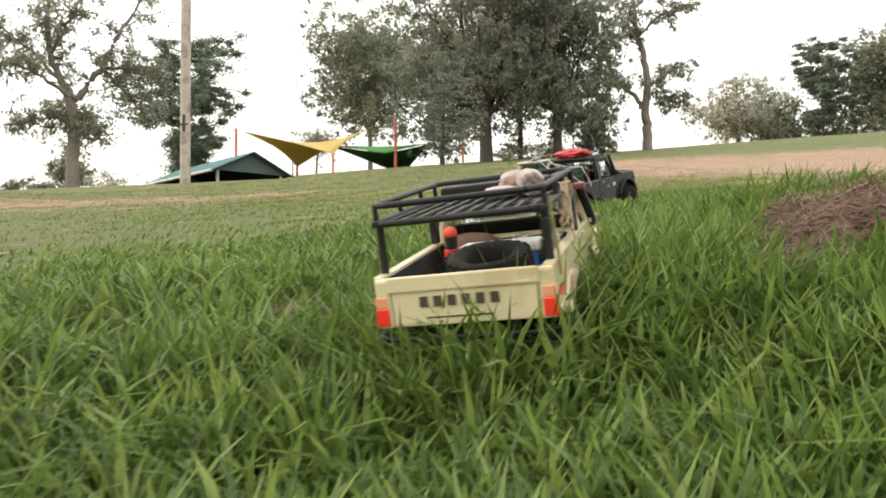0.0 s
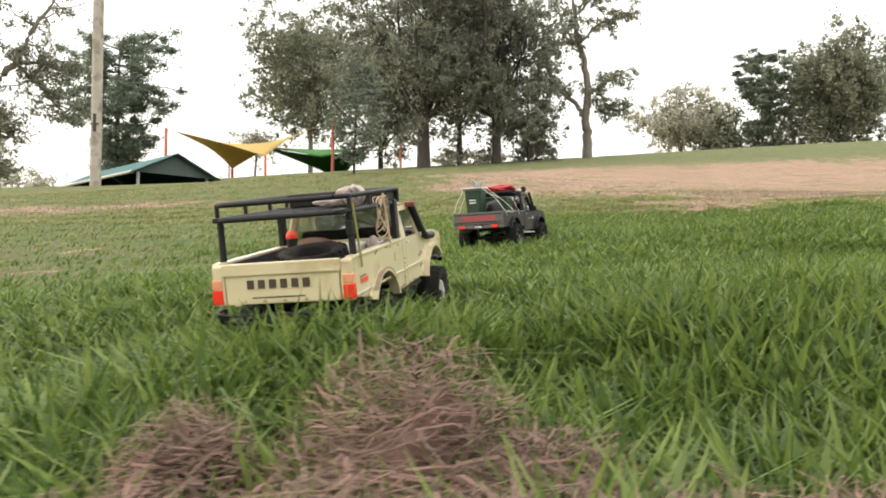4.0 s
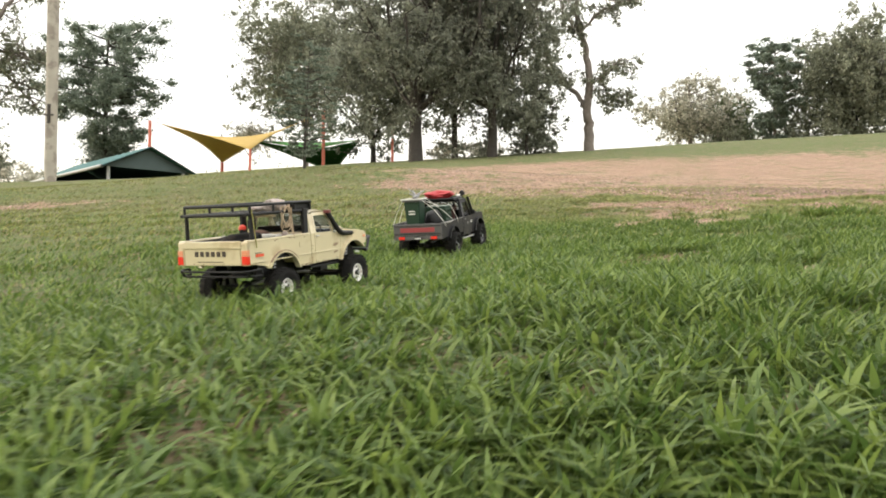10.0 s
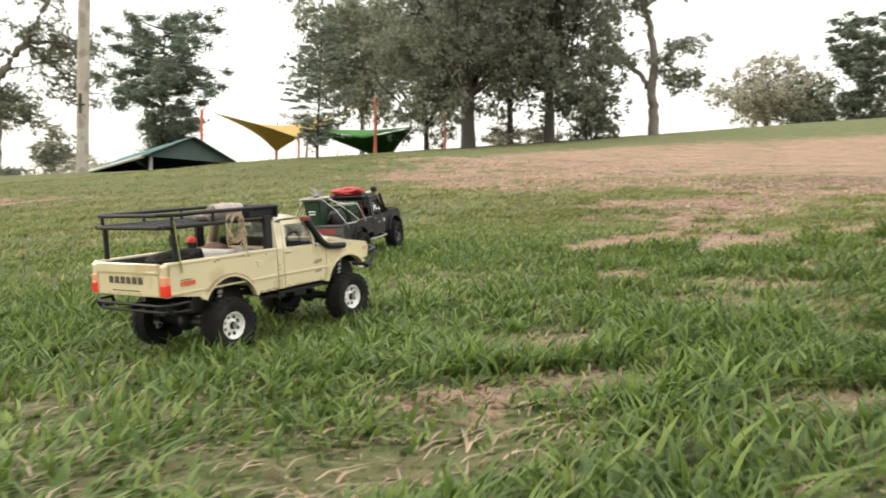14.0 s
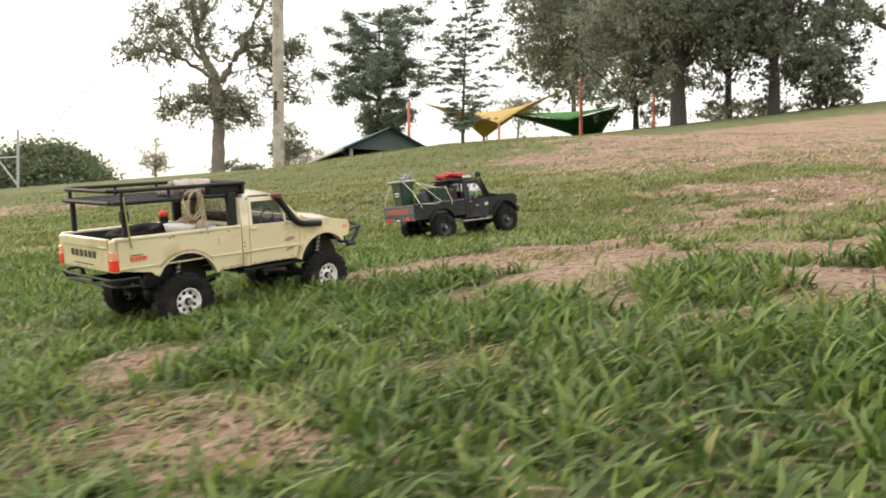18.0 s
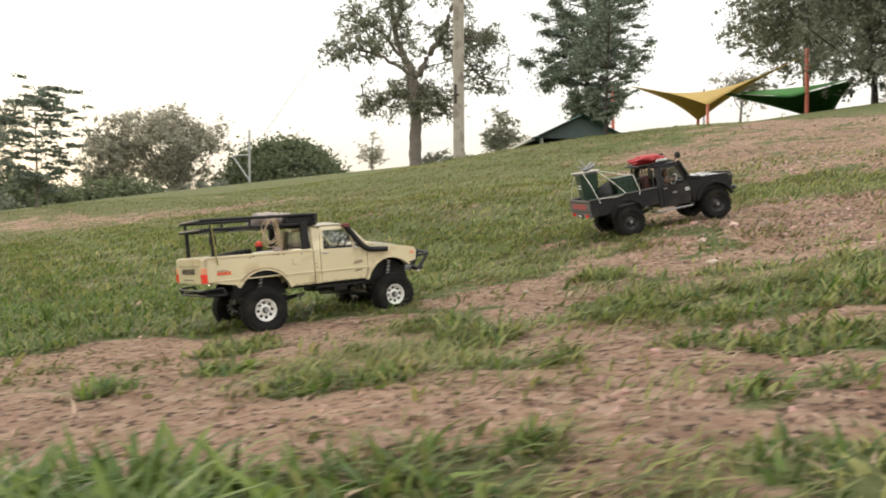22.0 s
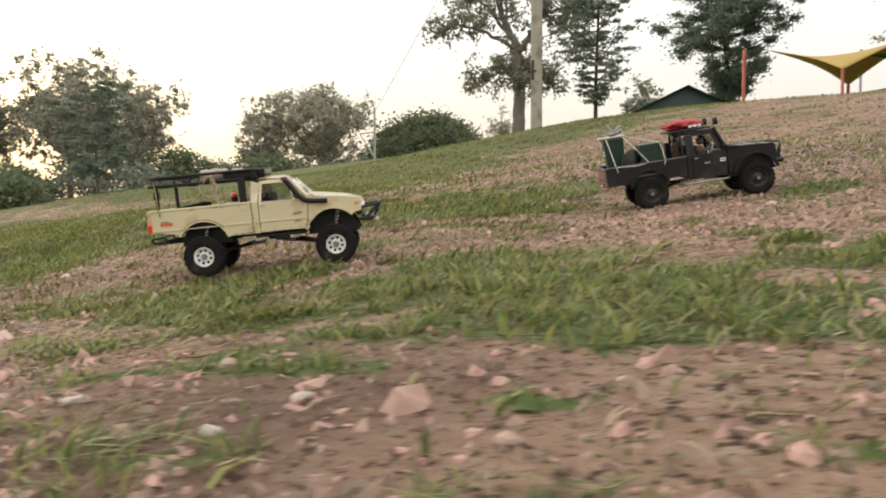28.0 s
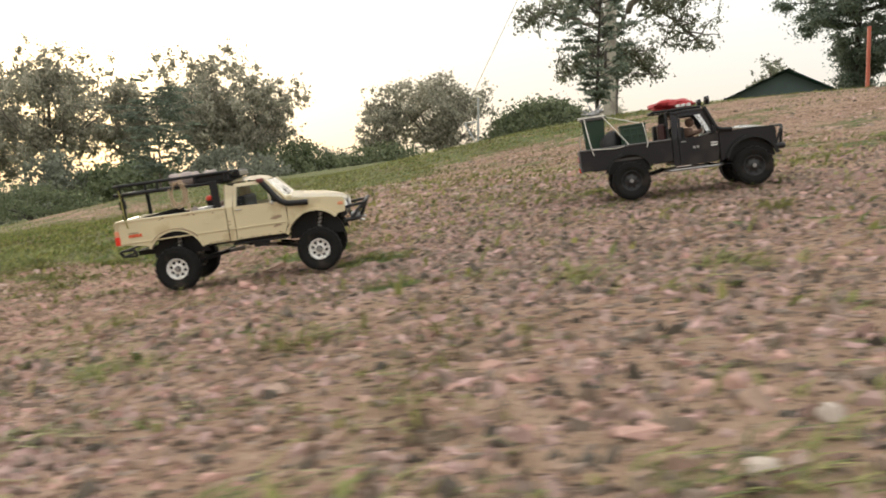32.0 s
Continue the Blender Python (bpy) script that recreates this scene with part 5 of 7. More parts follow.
STRAP = shader("yellow_strap", (0.27, 0.25, 0.07), 0.7, vary=0.08, scale=100)
BLUE = shader("blue_plastic", (0.03, 0.14, 0.36), 0.45, vary=0.06, scale=40)
WHITE = shader("white_plastic", (0.74, 0.73, 0.70), 0.5, vary=0.05, scale=40)
BIN = shader("green_plastic", (0.012, 0.038, 0.020), 0.5, vary=0.08, scale=30)
GREYBODY = shader("charcoal_paint", (0.013, 0.0125, 0.0155), 0.45, vary=0.12, scale=16, coat=0.05, spec=0.3, second=(0.034, 0.029, 0.027), amount=0.2, sscale=9)
TRAYRED = shader("maroon_panel", (0.30, 0.05, 0.055), 0.5, vary=0.1, scale=40)
TRAYGREY = shader("grey_tray", (0.10, 0.097, 0.097), 0.5, vary=0.1, scale=30)
SKIN = shader("tan_figure", (0.17, 0.105, 0.075), 0.7, vary=0.08, scale=40)
PANE = glass("cab_glass", (0.80, 0.83, 0.84))


def box(bm, x0, x1, y0, y1, z0, z1, bev=0.0):
    v = [bm.verts.new(p) for p in ((x0, y0, z0), (x1, y0, z0), (x1, y1, z0), (x0, y1, z0), (x0, y0, z1), (x1, y0, z1), (x1, y1, z1), (x0, y1, z1))]
    fs = [bm.faces.new([v[i] for i in f]) for f in ((0, 3, 2, 1), (4, 5, 6, 7), (0, 1, 5, 4), (1, 2, 6, 5), (2, 3, 7, 6), (3, 0, 4, 7))]
    if bev:
        bmesh.ops.bevel(bm, geom=list({e for f in fs for e in f.edges}), offset=bev, segments=2, affect="EDGES", profile=0.6)
    return bm


def slab(x0, x1, y0, y1, z0, z1, bev=0.0015):
    return box(bmesh.new(), x0, x1, y0, y1, z0, z1, bev)


def prism(pts, y0, y1, bev=0.0012, lean=None):
    """A side panel: an outline in x, z between two y; lean(z) shifts y for panels that slope inwards."""
    bm = bmesh.new()
    a = [bm.verts.new((x, y0, z)) for x, z in pts]
    b = [bm.verts.new((x, y1, z)) for x, z in pts]
    bm.faces.new(a)
    bm.faces.new(b[::-1])
    n = len(pts)
    for i in range(n):
        bm.faces.new((a[i], b[i], b[(i + 1) % n], a[(i + 1) % n]))
    if bev:
        es = [e for e in bm.edges if len(e.link_faces) == 2 and e.calc_face_angle(0) > 0.6]
        bmesh.ops.bevel(bm, geom=es, offset=bev, segments=2, affect="EDGES", profile=0.6)
    if lean:
        for v in bm.verts:
            v.co.y += lean(v.co.z) * (1 if v.co.y > 0 else -1)
    return bm


def arc(cx, cz, r, a0, a1, n=9):
    return [(cx + r * math.cos(radians(a0 + (a1 - a0) * i / n)), cz + r * math.sin(radians(a0 + (a1 - a0) * i / n))) for i in range(n + 1)]


def rods(name, runs, mat, parent, label="", k=7):
    """Round bars: each run is a list of points and a radius."""
    return hung(name, tubes_mesh(name, [(p, [r] * len(p), k) for p, r in runs], mat), parent, label)


def bend(points, n=5):
    """Rounds the corners of a run of points."""
    p = [Vector(q) for q in points]
    out = [p[0]]
    for a, b, c in zip(p, p[1:], p[2:]):
        d = 0.35 * min((a - b).length, (c - b).length)
        s, e = b + (a - b).normalized() * d, b + (c - b).normalized() * d
        out += [s.lerp(b, t).lerp(b.lerp(e, t), t) for t in (i / n for i in range(n + 1))]
    return [tuple(q) for q in out + [p[-1]]]


def lathe(profile, k=28):
    """Turns (y, r) points about the y axis."""
    v = np.array([[(r * math.cos(2 * math.pi * i / k), y, r * math.sin(2 * math.pi * i / k)) for i in range(k)] for y, r in profile])
    m = len(profile)
    i = np.arange(m - 1)[:, None] * k + np.arange(k)
    j = np.arange(m - 1)[:, None] * k + (np.arange(k) + 1) % k
    return v.reshape(-1, 3), np.stack([i, i + k, j + k, j], -1).reshape(-1, 4)


def wheel(parent, x, y, r, w, rim_mat, side, rim_label, rim_r=0.52, tread=22):
    """A crawler wheel: knobby tyre, pressed steel rim with holes, hub nut. side: -1 for the right."""
    hub = bmesh.new()
    bmesh.ops.create_cone(hub, cap_ends=True, segments=12, radius1=r * 0.12, radius2=r * 0.10, depth=w * 0.9, matrix=Matrix.Rotation(radians(90), 4, "X"))
    ob = part("wheel", hub, STEEL, parent)
    ob.matrix_basis = pose(x, y, r)
    h = w / 2
    v, f = lathe([(-h * 0.72, r * rim_r), (-h * 0.95, r * 0.68), (-h, r * 0.80), (-h * 0.9, r * 0.90), (-h * 0.55, r * 0.945), (0, r * 0.955), (h * 0.55, r * 0.945), (h * 0.9, r * 0.90), (h, r * 0.80), (h * 0.95, r * 0.68), (h * 0.72, r * rim_r)])
    tyre = hung("tyre", sheet("tyre", v, f, RUBBER, True), ob, "knobby black rubber tyre")
    # lugs: two staggered rows of blocks with shoulder bars, set round the carcass
    for s in (-1, 1):
        c = np.array([(dx * 0.5, dy, dz) for dz in (0.0, 1.0) for dy in (0.04, 1.0) for dx in (-1, 1)])
        bx, by = c[:, 0] * 2 * math.pi * r / tread * 0.56, s * (0.05 + 0.95 * c[:, 1]) * h * 1.0
        bz = r * (0.93 - 0.06 * c[:, 1] ** 2) + c[:, 2] * r * 0.065
        block = sheet("lug", np.stack([bx, by, bz], -1), np.array([(0, 1, 3, 2), (4, 6, 7, 5), (0, 4, 5, 1), (2, 3, 7, 6), (0, 2, 6, 4), (1, 5, 7, 3)]), RUBBER, False)
        for i in range(tread):
            lug = hung("lug", block, tyre)
            lug.matrix_basis = pose(0, 0, 0, 0, -360 * (i + (0.25 if s > 0 else -0.25)) / tread)
    q = side
    v, f = lathe([(q * h * 0.72, r * (rim_r + .01)), (q * h * 0.78, r * rim_r * 0.97), (q * h * 0.62, r * rim_r * 0.90), (q * h * 0.36, r * rim_r * 0.80), (q * h * 0.34, r * rim_r * 0.52), (q * h * 0.52, r * rim_r * 0.40), (q * h * 0.50, r * 0.001)], 24)
    rim = hung("rim", sheet("rim", v, f, rim_mat), ob, rim_label)
    for i in range(8):
        a = 2 * math.pi * i / 8
        bm = bmesh.new()
        bmesh.ops.create_cone(bm, cap_ends=True, segments=8, radius1=r * 0.07, radius2=r * 0.07, depth=h * 0.04, matrix=pose(r * rim_r * 0.66 * math.cos(a), q * h * 0.352, r * rim_r * 0.66 * math.sin(a), 90))
        part("rim_hole", bm, BLACK, ob)
    bm = bmesh.new()
    bmesh.ops.create_cone(bm, cap_ends=True, segments=8, radius1=r * 0.15, radius2=r * 0.11, depth=h * 0.4, matrix=pose(0, q * h * 0.62, 0, 90))
    part("hub_nut", bm, BLACK, ob)
    return ob


def chassis(ob, wb, r, track):
    """Rails, axles, links and dampers below the body."""
    for s in (-1, 1):
        part("chassis_rail", slab(-0.09, wb + 0.05, s * 0.032 - 0.004, s * 0.032 + 0.004, r + 0.032, r + 0.042), BLACK, ob)
    for x in (0, wb):
        rods("axle", [([(x, -track, r), (x, track, r)], 0.0075)], BLACK, ob, k=10)
        bm = bmesh.new()
        bmesh.ops.create_icosphere(bm, subdivisions=2, radius=0.016, matrix=pose(x, 0.012, r))
        part("differential", bm, BLACK, ob, smooth=True)
        for s in (-1, 1):
            rods("damper", [([(x + 0.006, s * 0.052, r + 0.004), (x - 0.012, s * 0.046, r + 0.062)], 0.0055), ([(x + 0.006, s * 0.052, r + 0.004), (x - 0.004, s * 0.049, r + 0.034)], 0.0035)], STEEL, ob)
            rods("link", [([(x, s * 0.04, r - 0.004), (wb / 2 + (x - wb / 2) * 0.35, s * 0.026, r + 0.016)], 0.0035)], BLACK, ob)
    rods("driveshaft", [([(0.012, 0.01, r + 0.004), (wb * 0.42, 0, r + 0.016)], 0.004), ([(wb - 0.012, 0.01, r + 0.004), (wb * 0.55, 0, r + 0.016)], 0.004)], STEEL, ob)
    part("gearbox", slab(wb * 0.46, wb * 0.60, -0.024, 0.024, r + 0.020, r + 0.045, 0.004), BLACK, ob)


def letters(parent, n, y0, y1, z0, z1, x, mat, name="badge_bar", shape=()):
    """A row of plain upright bars where a badge stands."""
    w = (y1 - y0) / n
    for i in range(n):
        part(name, slab(x - 0.0008, x + 0.0006, y0 + i * w + w * 0.2, y0 + (i + 1) * w - w * 0.2, z0, z1, 0.0002), mat, parent)


def cream_truck():
    R, WB, H = 0.046, 0.287, 0.088
    ob = tagged(new("model_truck"), "cream model pickup truck with black roof rack and chunky tyres", "toy truck")
    chassis(ob, WB, R, 0.075)
    top = 0.152
    # load bed: sides with wheel arches
    rear_arch = arc(0.004, 0.067, 0.057, 20, 150)[::-1]
    outline = [(-0.106, 0.108), (-0.054, 0.100)] + rear_arch + [(0.060, 0.086), (0.1105, 0.086), (0.1105, top), (-0.108, top)]
    for s in (-1, 1):
        y0, y1 = sorted((s * H, s * (H - 0.007)))
        side = part("bed_side", prism(outline, y0, y1), CREAM_PAINT, ob, "cream bed side with flared wheel arch")
        part("bed_rail", slab(-0.108, 0.110, min(s * (H + .0012), s * (H - .010)), max(s * (H + .0012), s * (H - .010)), top - 0.001, top + 0.0045, 0.002), CREAM_PAINT, ob)
        part("swage_line", slab(-0.104, 0.109, min(s * H, s * (H + 0.0016)), max(s * H, s * (H + 0.0016)), 0.1085, 0.1115, 0.0007), CREAM_PAINT, ob)
        flare = arc(0.004, 0.067, 0.060, 18, 152)
        inner = arc(0.004, 0.067, 0.0555, 18, 152)[::-1]
        part("arch_flare", prism(flare + inner, *sorted((s * (H - .004), s * (H + 0.007))), bev=0.001), CREAM_PAINT, ob, "cream flare with scuffed edge")
        part("scuff", prism(arc(0.004, 0.067, 0.0607, 40, 140, 9) + arc(0.004, 0.067, 0.0590, 40, 140, 9)[::-1], *sorted((s * (H + .002), s * (H + 0.0073))), bev=0), CHIP, ob)
        fl2 = arc(WB - 0.002, 0.067, 0.0625, 42, 164)
        in2 = arc(WB - 0.002, 0.067, 0.0578, 42, 164)[::-1]
        part("arch_flare", prism(fl2 + in2, *sorted((s * (H - .004), s * (H + 0.007))), bev=0.001), CREAM_PAINT, ob, "cream flare with scuffed edge")
        part("inner_arch", prism(arc(0.004, 0.067, 0.056, 4, 176), *sorted((s * 0.058, s * 0.050)), bev=0), BLACK, ob)
        # red decal and its dark line
        for i in range(4):
            part("decal_bar", slab(-0.086 + i * 0.0068, -0.0805 + i * 0.0068, min(s * H, s * (H + .0014)), max(s * H, s * (H + .0014)), 0.1205, 0.1265, 0.0002), DECAL_R, ob)
        part("decal_bar", slab(-0.086, -0.066, min(s * H, s * (H + .0014)), max(s * H, s * (H + .0014)), 0.1283, 0.1295, 0.0002), DECAL_D, ob)
        part("fuel_flap", slab(0.066, 0.078, min(s * H, s * (H + .0012)), max(s * H, s * (H + .0012)), 0.128, 0.139, 0.0006), CREAM_PAINT, ob)
        for px, pz in ((0.098, 0.090), (0.116, 0.126), (0.116, 0.119), (0.134, 0.0895), (0.158, 0.0895), (0.214, 0.091), (0.02, 0.1255), (0.048, 0.1495), (0.086, 0.148), (-0.02, 0.1485), (0.112, 0.1)):
            part("paint_chip", slab(px - 0.0016, px + 0.0016, min(s * H, s * (H + .0009)), max(s * H, s * (H + .0009)), pz - 0.0012, pz + 0.0012, 0.0003), CHIP, ob)
    for x in (0.0, WB):
        for s in (-1, 1):
            shock = rods("damper", [([(x - 0.006, s * 0.066, 0.052), (x + 0.010, s * 0.062, 0.118)], 0.0045)], STEEL, ob, "grey coil-over damper", 10)
            coil = [(x - 0.004 + 0.014 * u + 0.0065 * math.cos(44 * u), s * (0.0656 - 0.004 * u) + 0.0065 * math.sin(44 * u), 0.058 + 0.054 * u) for u in np.linspace(0, 1, 44)]
            rods("spring", [(coil, 0.0011)], BLACK, shock, "", 5)
    for s in (-1, 1):
        g = np.random.default_rng(3 + s)
        for px in list(g.uniform(0.062, 0.222, 12)) + list(g.uniform(-0.10, 0.10, 6)):
            low_edge = px > 0.061
            pz = 0.0885 if low_edge else top - 0.001
            w = g.uniform(0.001, 0.004)
            part("rust_chip", slab(px - w, px + w, min(s * (H - .001), s * (H + .0010)), max(s * (H - .001), s * (H + .0010)), pz - g.uniform(0.0006, 0.0016), pz + g.uniform(0.0004, 0.0012), 0.0003), CHIP, ob)
    part("bed_floor", slab(-0.103, 0.108, -H + .007, H - .007, 0.108, 0.112, 0.001), LINER, ob)
    for s in (-1, 1):
        part("bed_lining", slab(-0.102, 0.106, min(s * (H - .0075), s * (H - .0105)), max(s * (H - .0075), s * (H - .0105)), 0.112, top + .001, 0.0005), LINER, ob)
    part("bed_front", slab(0.1045, 0.1105, -H + .001, H - .001, 0.09, top + 0.004, 0.0015), CREAM_PAINT, ob)
    part("bed_front_lining", slab(0.1020, 0.1042, -H + .011, H - .011, 0.112, top + 0.002, 0.0005), LINER, ob)
    # tailgate with its badge, latch and lamps
    gate = part("tailgate", slab(-0.1125, -0.106, -H + .0165, H - .0165, 0.106, top + .003, 0.0022), CREAM_PAINT, ob, "cream tailgate with dark badge")
    part("top_fold", slab(-0.1145, -0.1100, -H + .014, H - .014, top - 0.012, top + .0035, 0.0018), CREAM_PAINT, gate)
    letters(gate, 6, -0.038, 0.046, 0.1245, 0.1350, -0.1131, DECAL_D)
    part("gate_slot", slab(-0.1131, -0.1118, -0.028, 0.038, 0.1130, 0.1146, 0.0003), DECAL_D, gate)
    for y in (-0.030, -0.004, 0.022, 0.046):
        part("rust_spot", slab(-0.1131, -0.1115, y, y + 0.003, 0.1085, 0.1105, 0.0004), CHIP, gate)
    part("latch", slab(-0.1152, -0.1100, -0.066, -0.050, 0.1405, 0.1440, 0.001), CREAM_PAINT, gate)
    for s in (-1, 1):
        part("corner_pillar", slab(-0.1125, -0.100, min(s * H, s * (H - .0155)), max(s * H, s * (H - .0155)), 0.105, top + .002, 0.0035), CREAM_PAINT, ob)
        part("tail_lamp", slab(-0.1140, -0.104, min(s * (H + .001), s * (H - .0125)), max(s * (H + .001), s * (H - .0125)), 0.1075, 0.1250, 0.0012), REDLAMP, ob, "red tail lamp")
        part("indicator", slab(-0.1136, -0.104, min(s * (H + .0006), s * (H - .0125)), max(s * (H + .0006), s * (H - .0125)), 0.1260, 0.1365, 0.0012), AMBER, ob, "pale amber indicator")
    # rear bumper: black tube frame
    rods("rear_bumper", [(bend([(-0.078, -0.094, 0.096), (-0.106, -0.091, 0.095), (-0.111, -0.07, 0.093), (-0.111, 0.07, 0.093), (-0.106, 0.091, 0.095), (-0.078, 0.094, 0.096)]), 0.0023),
                          (bend([(-0.074, -0.094, 0.083), (-0.102, -0.089, 0.084), (-0.107, -0.07, 0.083), (-0.107, 0.07, 0.083), (-0.102, 0.089, 0.084), (-0.074, 0.094, 0.083)]), 0.0023),
                          ([(-0.078, -0.094, 0.096), (-0.074, -0.094, 0.083)], 0.0028), ([(-0.078, 0.094, 0.096), (-0.074, 0.094, 0.083)], 0.0028),
                          ([(-0.109, -0.086, 0.094), (-0.104, -0.083, 0.083)], 0.0028), ([(-0.109, 0.086, 0.094), (-0.104, 0.083, 0.083)], 0.0028)], BLACK, ob, "black tube rear bumper")
    # cab
    belt, roof = 0.154, 0.203
    lean = lambda z: -0.012 * max(0.0, (z - belt) / (roof - belt))
    for s in (-1, 1):
        ya, yb = sorted((s * H, s * (H - .006)))
        part("cab_corner", prism([(0.1125, 0.086), (0.126, 0.086), (0.126, belt), (0.133, roof - .008), (0.116, roof - .004), (0.1125, belt)], ya, yb, lean=lean), CREAM_PAINT, ob)
        door = part("door", prism([(0.1275, 0.087), (0.224, 0.087), (0.232, 0.11), (0.232, belt - .002), (0.1275, belt)], ya, yb), CREAM_PAINT, ob, "cream door with dark window seam")
        part("window_frame", prism([(0.1275, belt - .001), (0.134, belt - .001), (0.1385, roof - .011), (0.188, roof - .011), (0.222, belt - .001), (0.230, belt - .001), (0.195, roof - .004), (0.134, roof - .004)], ya, yb, bev=0.0008, lean=lean), CREAM_PAINT, door)
        part("window_glass", prism([(0.131, belt - .002), (0.2255, belt - .002), (0.1915, roof - .007), (0.136, roof - .007)], *sorted((s * (H - .0025), s * (H - .0037))), bev=0, lean=lean), PANE, door, "clear side window")
        part("quarter_bar", prism([(0.2015, belt - .001), (0.2045, belt - .001), (0.2000, roof - .016), (0.1970, roof - .014)], *sorted((s * (H + .0003), s * (H - .0045))), bev=0, lean=lean), CREAM_PAINT, door)
        part("door_handle", slab(0.131, 0.143, min(s * H, s * (H + .0025)), max(s * H, s * (H + .0025)), 0.1455, 0.1482, 0.0008), METAL, door, "chrome handle")
        part("door_mirror", slab(0.2030, 0.2085, min(s * H, s * (H + .005)), max(s * H, s * (H + .005)), 0.149, 0.1545, 0.001), METAL, door)
        part("swage_line", slab(0.1125, 0.232, min(s * H, s * (H + 0.0016)), max(s * H, s * (H + 0.0016)), 0.1085, 0.1115, 0.0007), CREAM_PAINT, ob)
        part("mud_smear", prism([(0.197, 0.119), (0.204, 0.124), (0.216, 0.1255), (0.222, 0.124), (0.219, 0.120), (0.206, 0.1175)], *sorted((s * H, s * (H + .0006))), bev=0), CHIP, ob, "brown mud smear")
        part("mud_smear", prism([(0.200, 0.101), (0.218, 0.104), (0.218, 0.107), (0.205, 0.1065)], *sorted((s * H, s * (H + .0006))), bev=0), CHIP, ob, "brown mud smear")
        # front wing with arch
        front_arch = arc(WB - 0.002, 0.067, 0.0585, 44, 162)[::-1]
        wing = [(0.2335, 0.086)] + front_arch + [(0.334, 0.112), (0.349, 0.115), (0.3525, 0.134), (0.347, 0.1435), (0.300, 0.1510), (0.2335, 0.1545)]
        part("front_wing", prism(wing, *sorted((s * H, s * (H - .009)))), CREAM_PAINT, ob, "cream front wing with wheel arch")
        part("inner_arch", prism(arc(WB - 0.002, 0.067, 0.0575, 4, 176), *sorted((s * 0.060, s * 0.052)), bev=0), BLACK, ob)
        part("side_lamp", slab(0.336, 0.347, min(s * H, s * (H + .0012)), max(s * H, s * (H + .0012)), 0.129, 0.135, 0.0006), AMBER, ob)
    # bonnet, scuttle, roof
    bm = bmesh.new()
    nx, ny = 8, 8
    vs = []
    for i in range(nx + 1):
        row = []
        for j in range(ny + 1):
            u, w = i / nx, 2 * j / ny - 1
            x = 0.240 + 0.110 * u
            z = 0.1650 - 0.015 * u - 0.013 * u ** 6 - 0.0085 * abs(w) ** 3 + 0.0022 * math.exp(-((abs(w) - 0.42) / 0.1) ** 2)
            row.append(bm.verts.new((x + 0.004 * (1 - w * w) * u, w * (H - .0015), z)))
        vs.append(row)
    for i in range(nx):
        for j in range(ny):
            bm.faces.new((vs[i][j], vs[i + 1][j], vs[i + 1][j + 1], vs[i][j + 1]))
    bmesh.ops.solidify(bm, geom=bm.faces[:], thickness=0.004)
    part("bonnet", bm, CREAM_PAINT, ob, "smooth cream bonnet", True)
    part("scuttle", slab(0.228, 0.246, -H + .004, H - .004, 0.146, 0.1625, 0.003), CREAM_PAINT, ob)
    bm = bmesh.new()
    vs = []
    for i in range(9):
        row = []
        for j in range(9):
            u, w = i / 8, 2 * j / 8 - 1
            z = roof + 0.0045 - 0.010 * (2 * u - 1) ** 4 - 0.007 * abs(w) ** 3.5 + 0.002
            row.append(bm.verts.new((0.113 + 0.086 * u, w * (H - .0125), z)))
        vs.append(row)
    for i in range(8):
        for j in range(8):
            bm.faces.new((vs[i][j], vs[i + 1][j], vs[i + 1][j + 1], vs[i][j + 1]))
    bmesh.ops.solidify(bm, geom=bm.faces[:], thickness=0.004)
    part("roof", bm, CREAM_PAINT, ob, "rounded cream cab roof", True)
    for s in (-1, 1):
        rods("windscreen_pillar", [([(0.2345, s * (H - .004), belt + .002), (0.196, s * (H - .0145), roof - .004)], 0.0034)], CREAM_PAINT, ob)
        rods("rear_pillar", [([(0.1145, s * (H - .006), belt - .004), (0.1165, s * (H - .016), roof - .004)], 0.0050)], CREAM_PAINT, ob)
    bm = bmesh.new()
    q = [bm.verts.new(p) for p in ((0.238, -H + .007, belt + .004), (0.238, H - .007, belt + .004), (0.198, H - .017, roof - .004), (0.198, -H + .017, roof - .004))]
    bm.faces.new(q)
    bmesh.ops.solidify(bm, geom=bm.faces[:], thickness=0.0014)
    part("windscreen", bm, PANE, ob, "clear sloping windscreen")
    rods("wiper", [([(0.2365, -0.03, belt + .008), (0.220, 0.01, belt + .025)], 0.0009)], BLACK, ob)
    bm = bmesh.new()
    q = [bm.verts.new(p) for p in ((0.113, -H + .016, belt + .004), (0.113, H - .016, belt + .004), (0.116, H - .022, roof - .010), (0.116, -H + .022, roof - .010))]
    bm.faces.new(q)
    bmesh.ops.solidify(bm, geom=bm.faces[:], thickness=0.0012)
    part("rear_window", bm, PANE, ob, "clear rear window")
    part("cab_rear_panel", slab(0.1115, 0.115, -H + .003, H - .003, 0.10, belt + .004, 0.001), CREAM_PAINT, ob)
    part("seat", slab(0.128, 0.150, -0.07, 0.07, 0.11, 0.172, 0.006), BLACK, ob)
    part("dashboard", slab(0.205, 0.230, -0.078, 0.078, 0.128, 0.158, 0.006), BLACK, ob)
    part("cab_floor", slab(0.1125, 0.2335, -0.081, 0.081, 0.083, 0.089, 0.001), BLACK, ob)
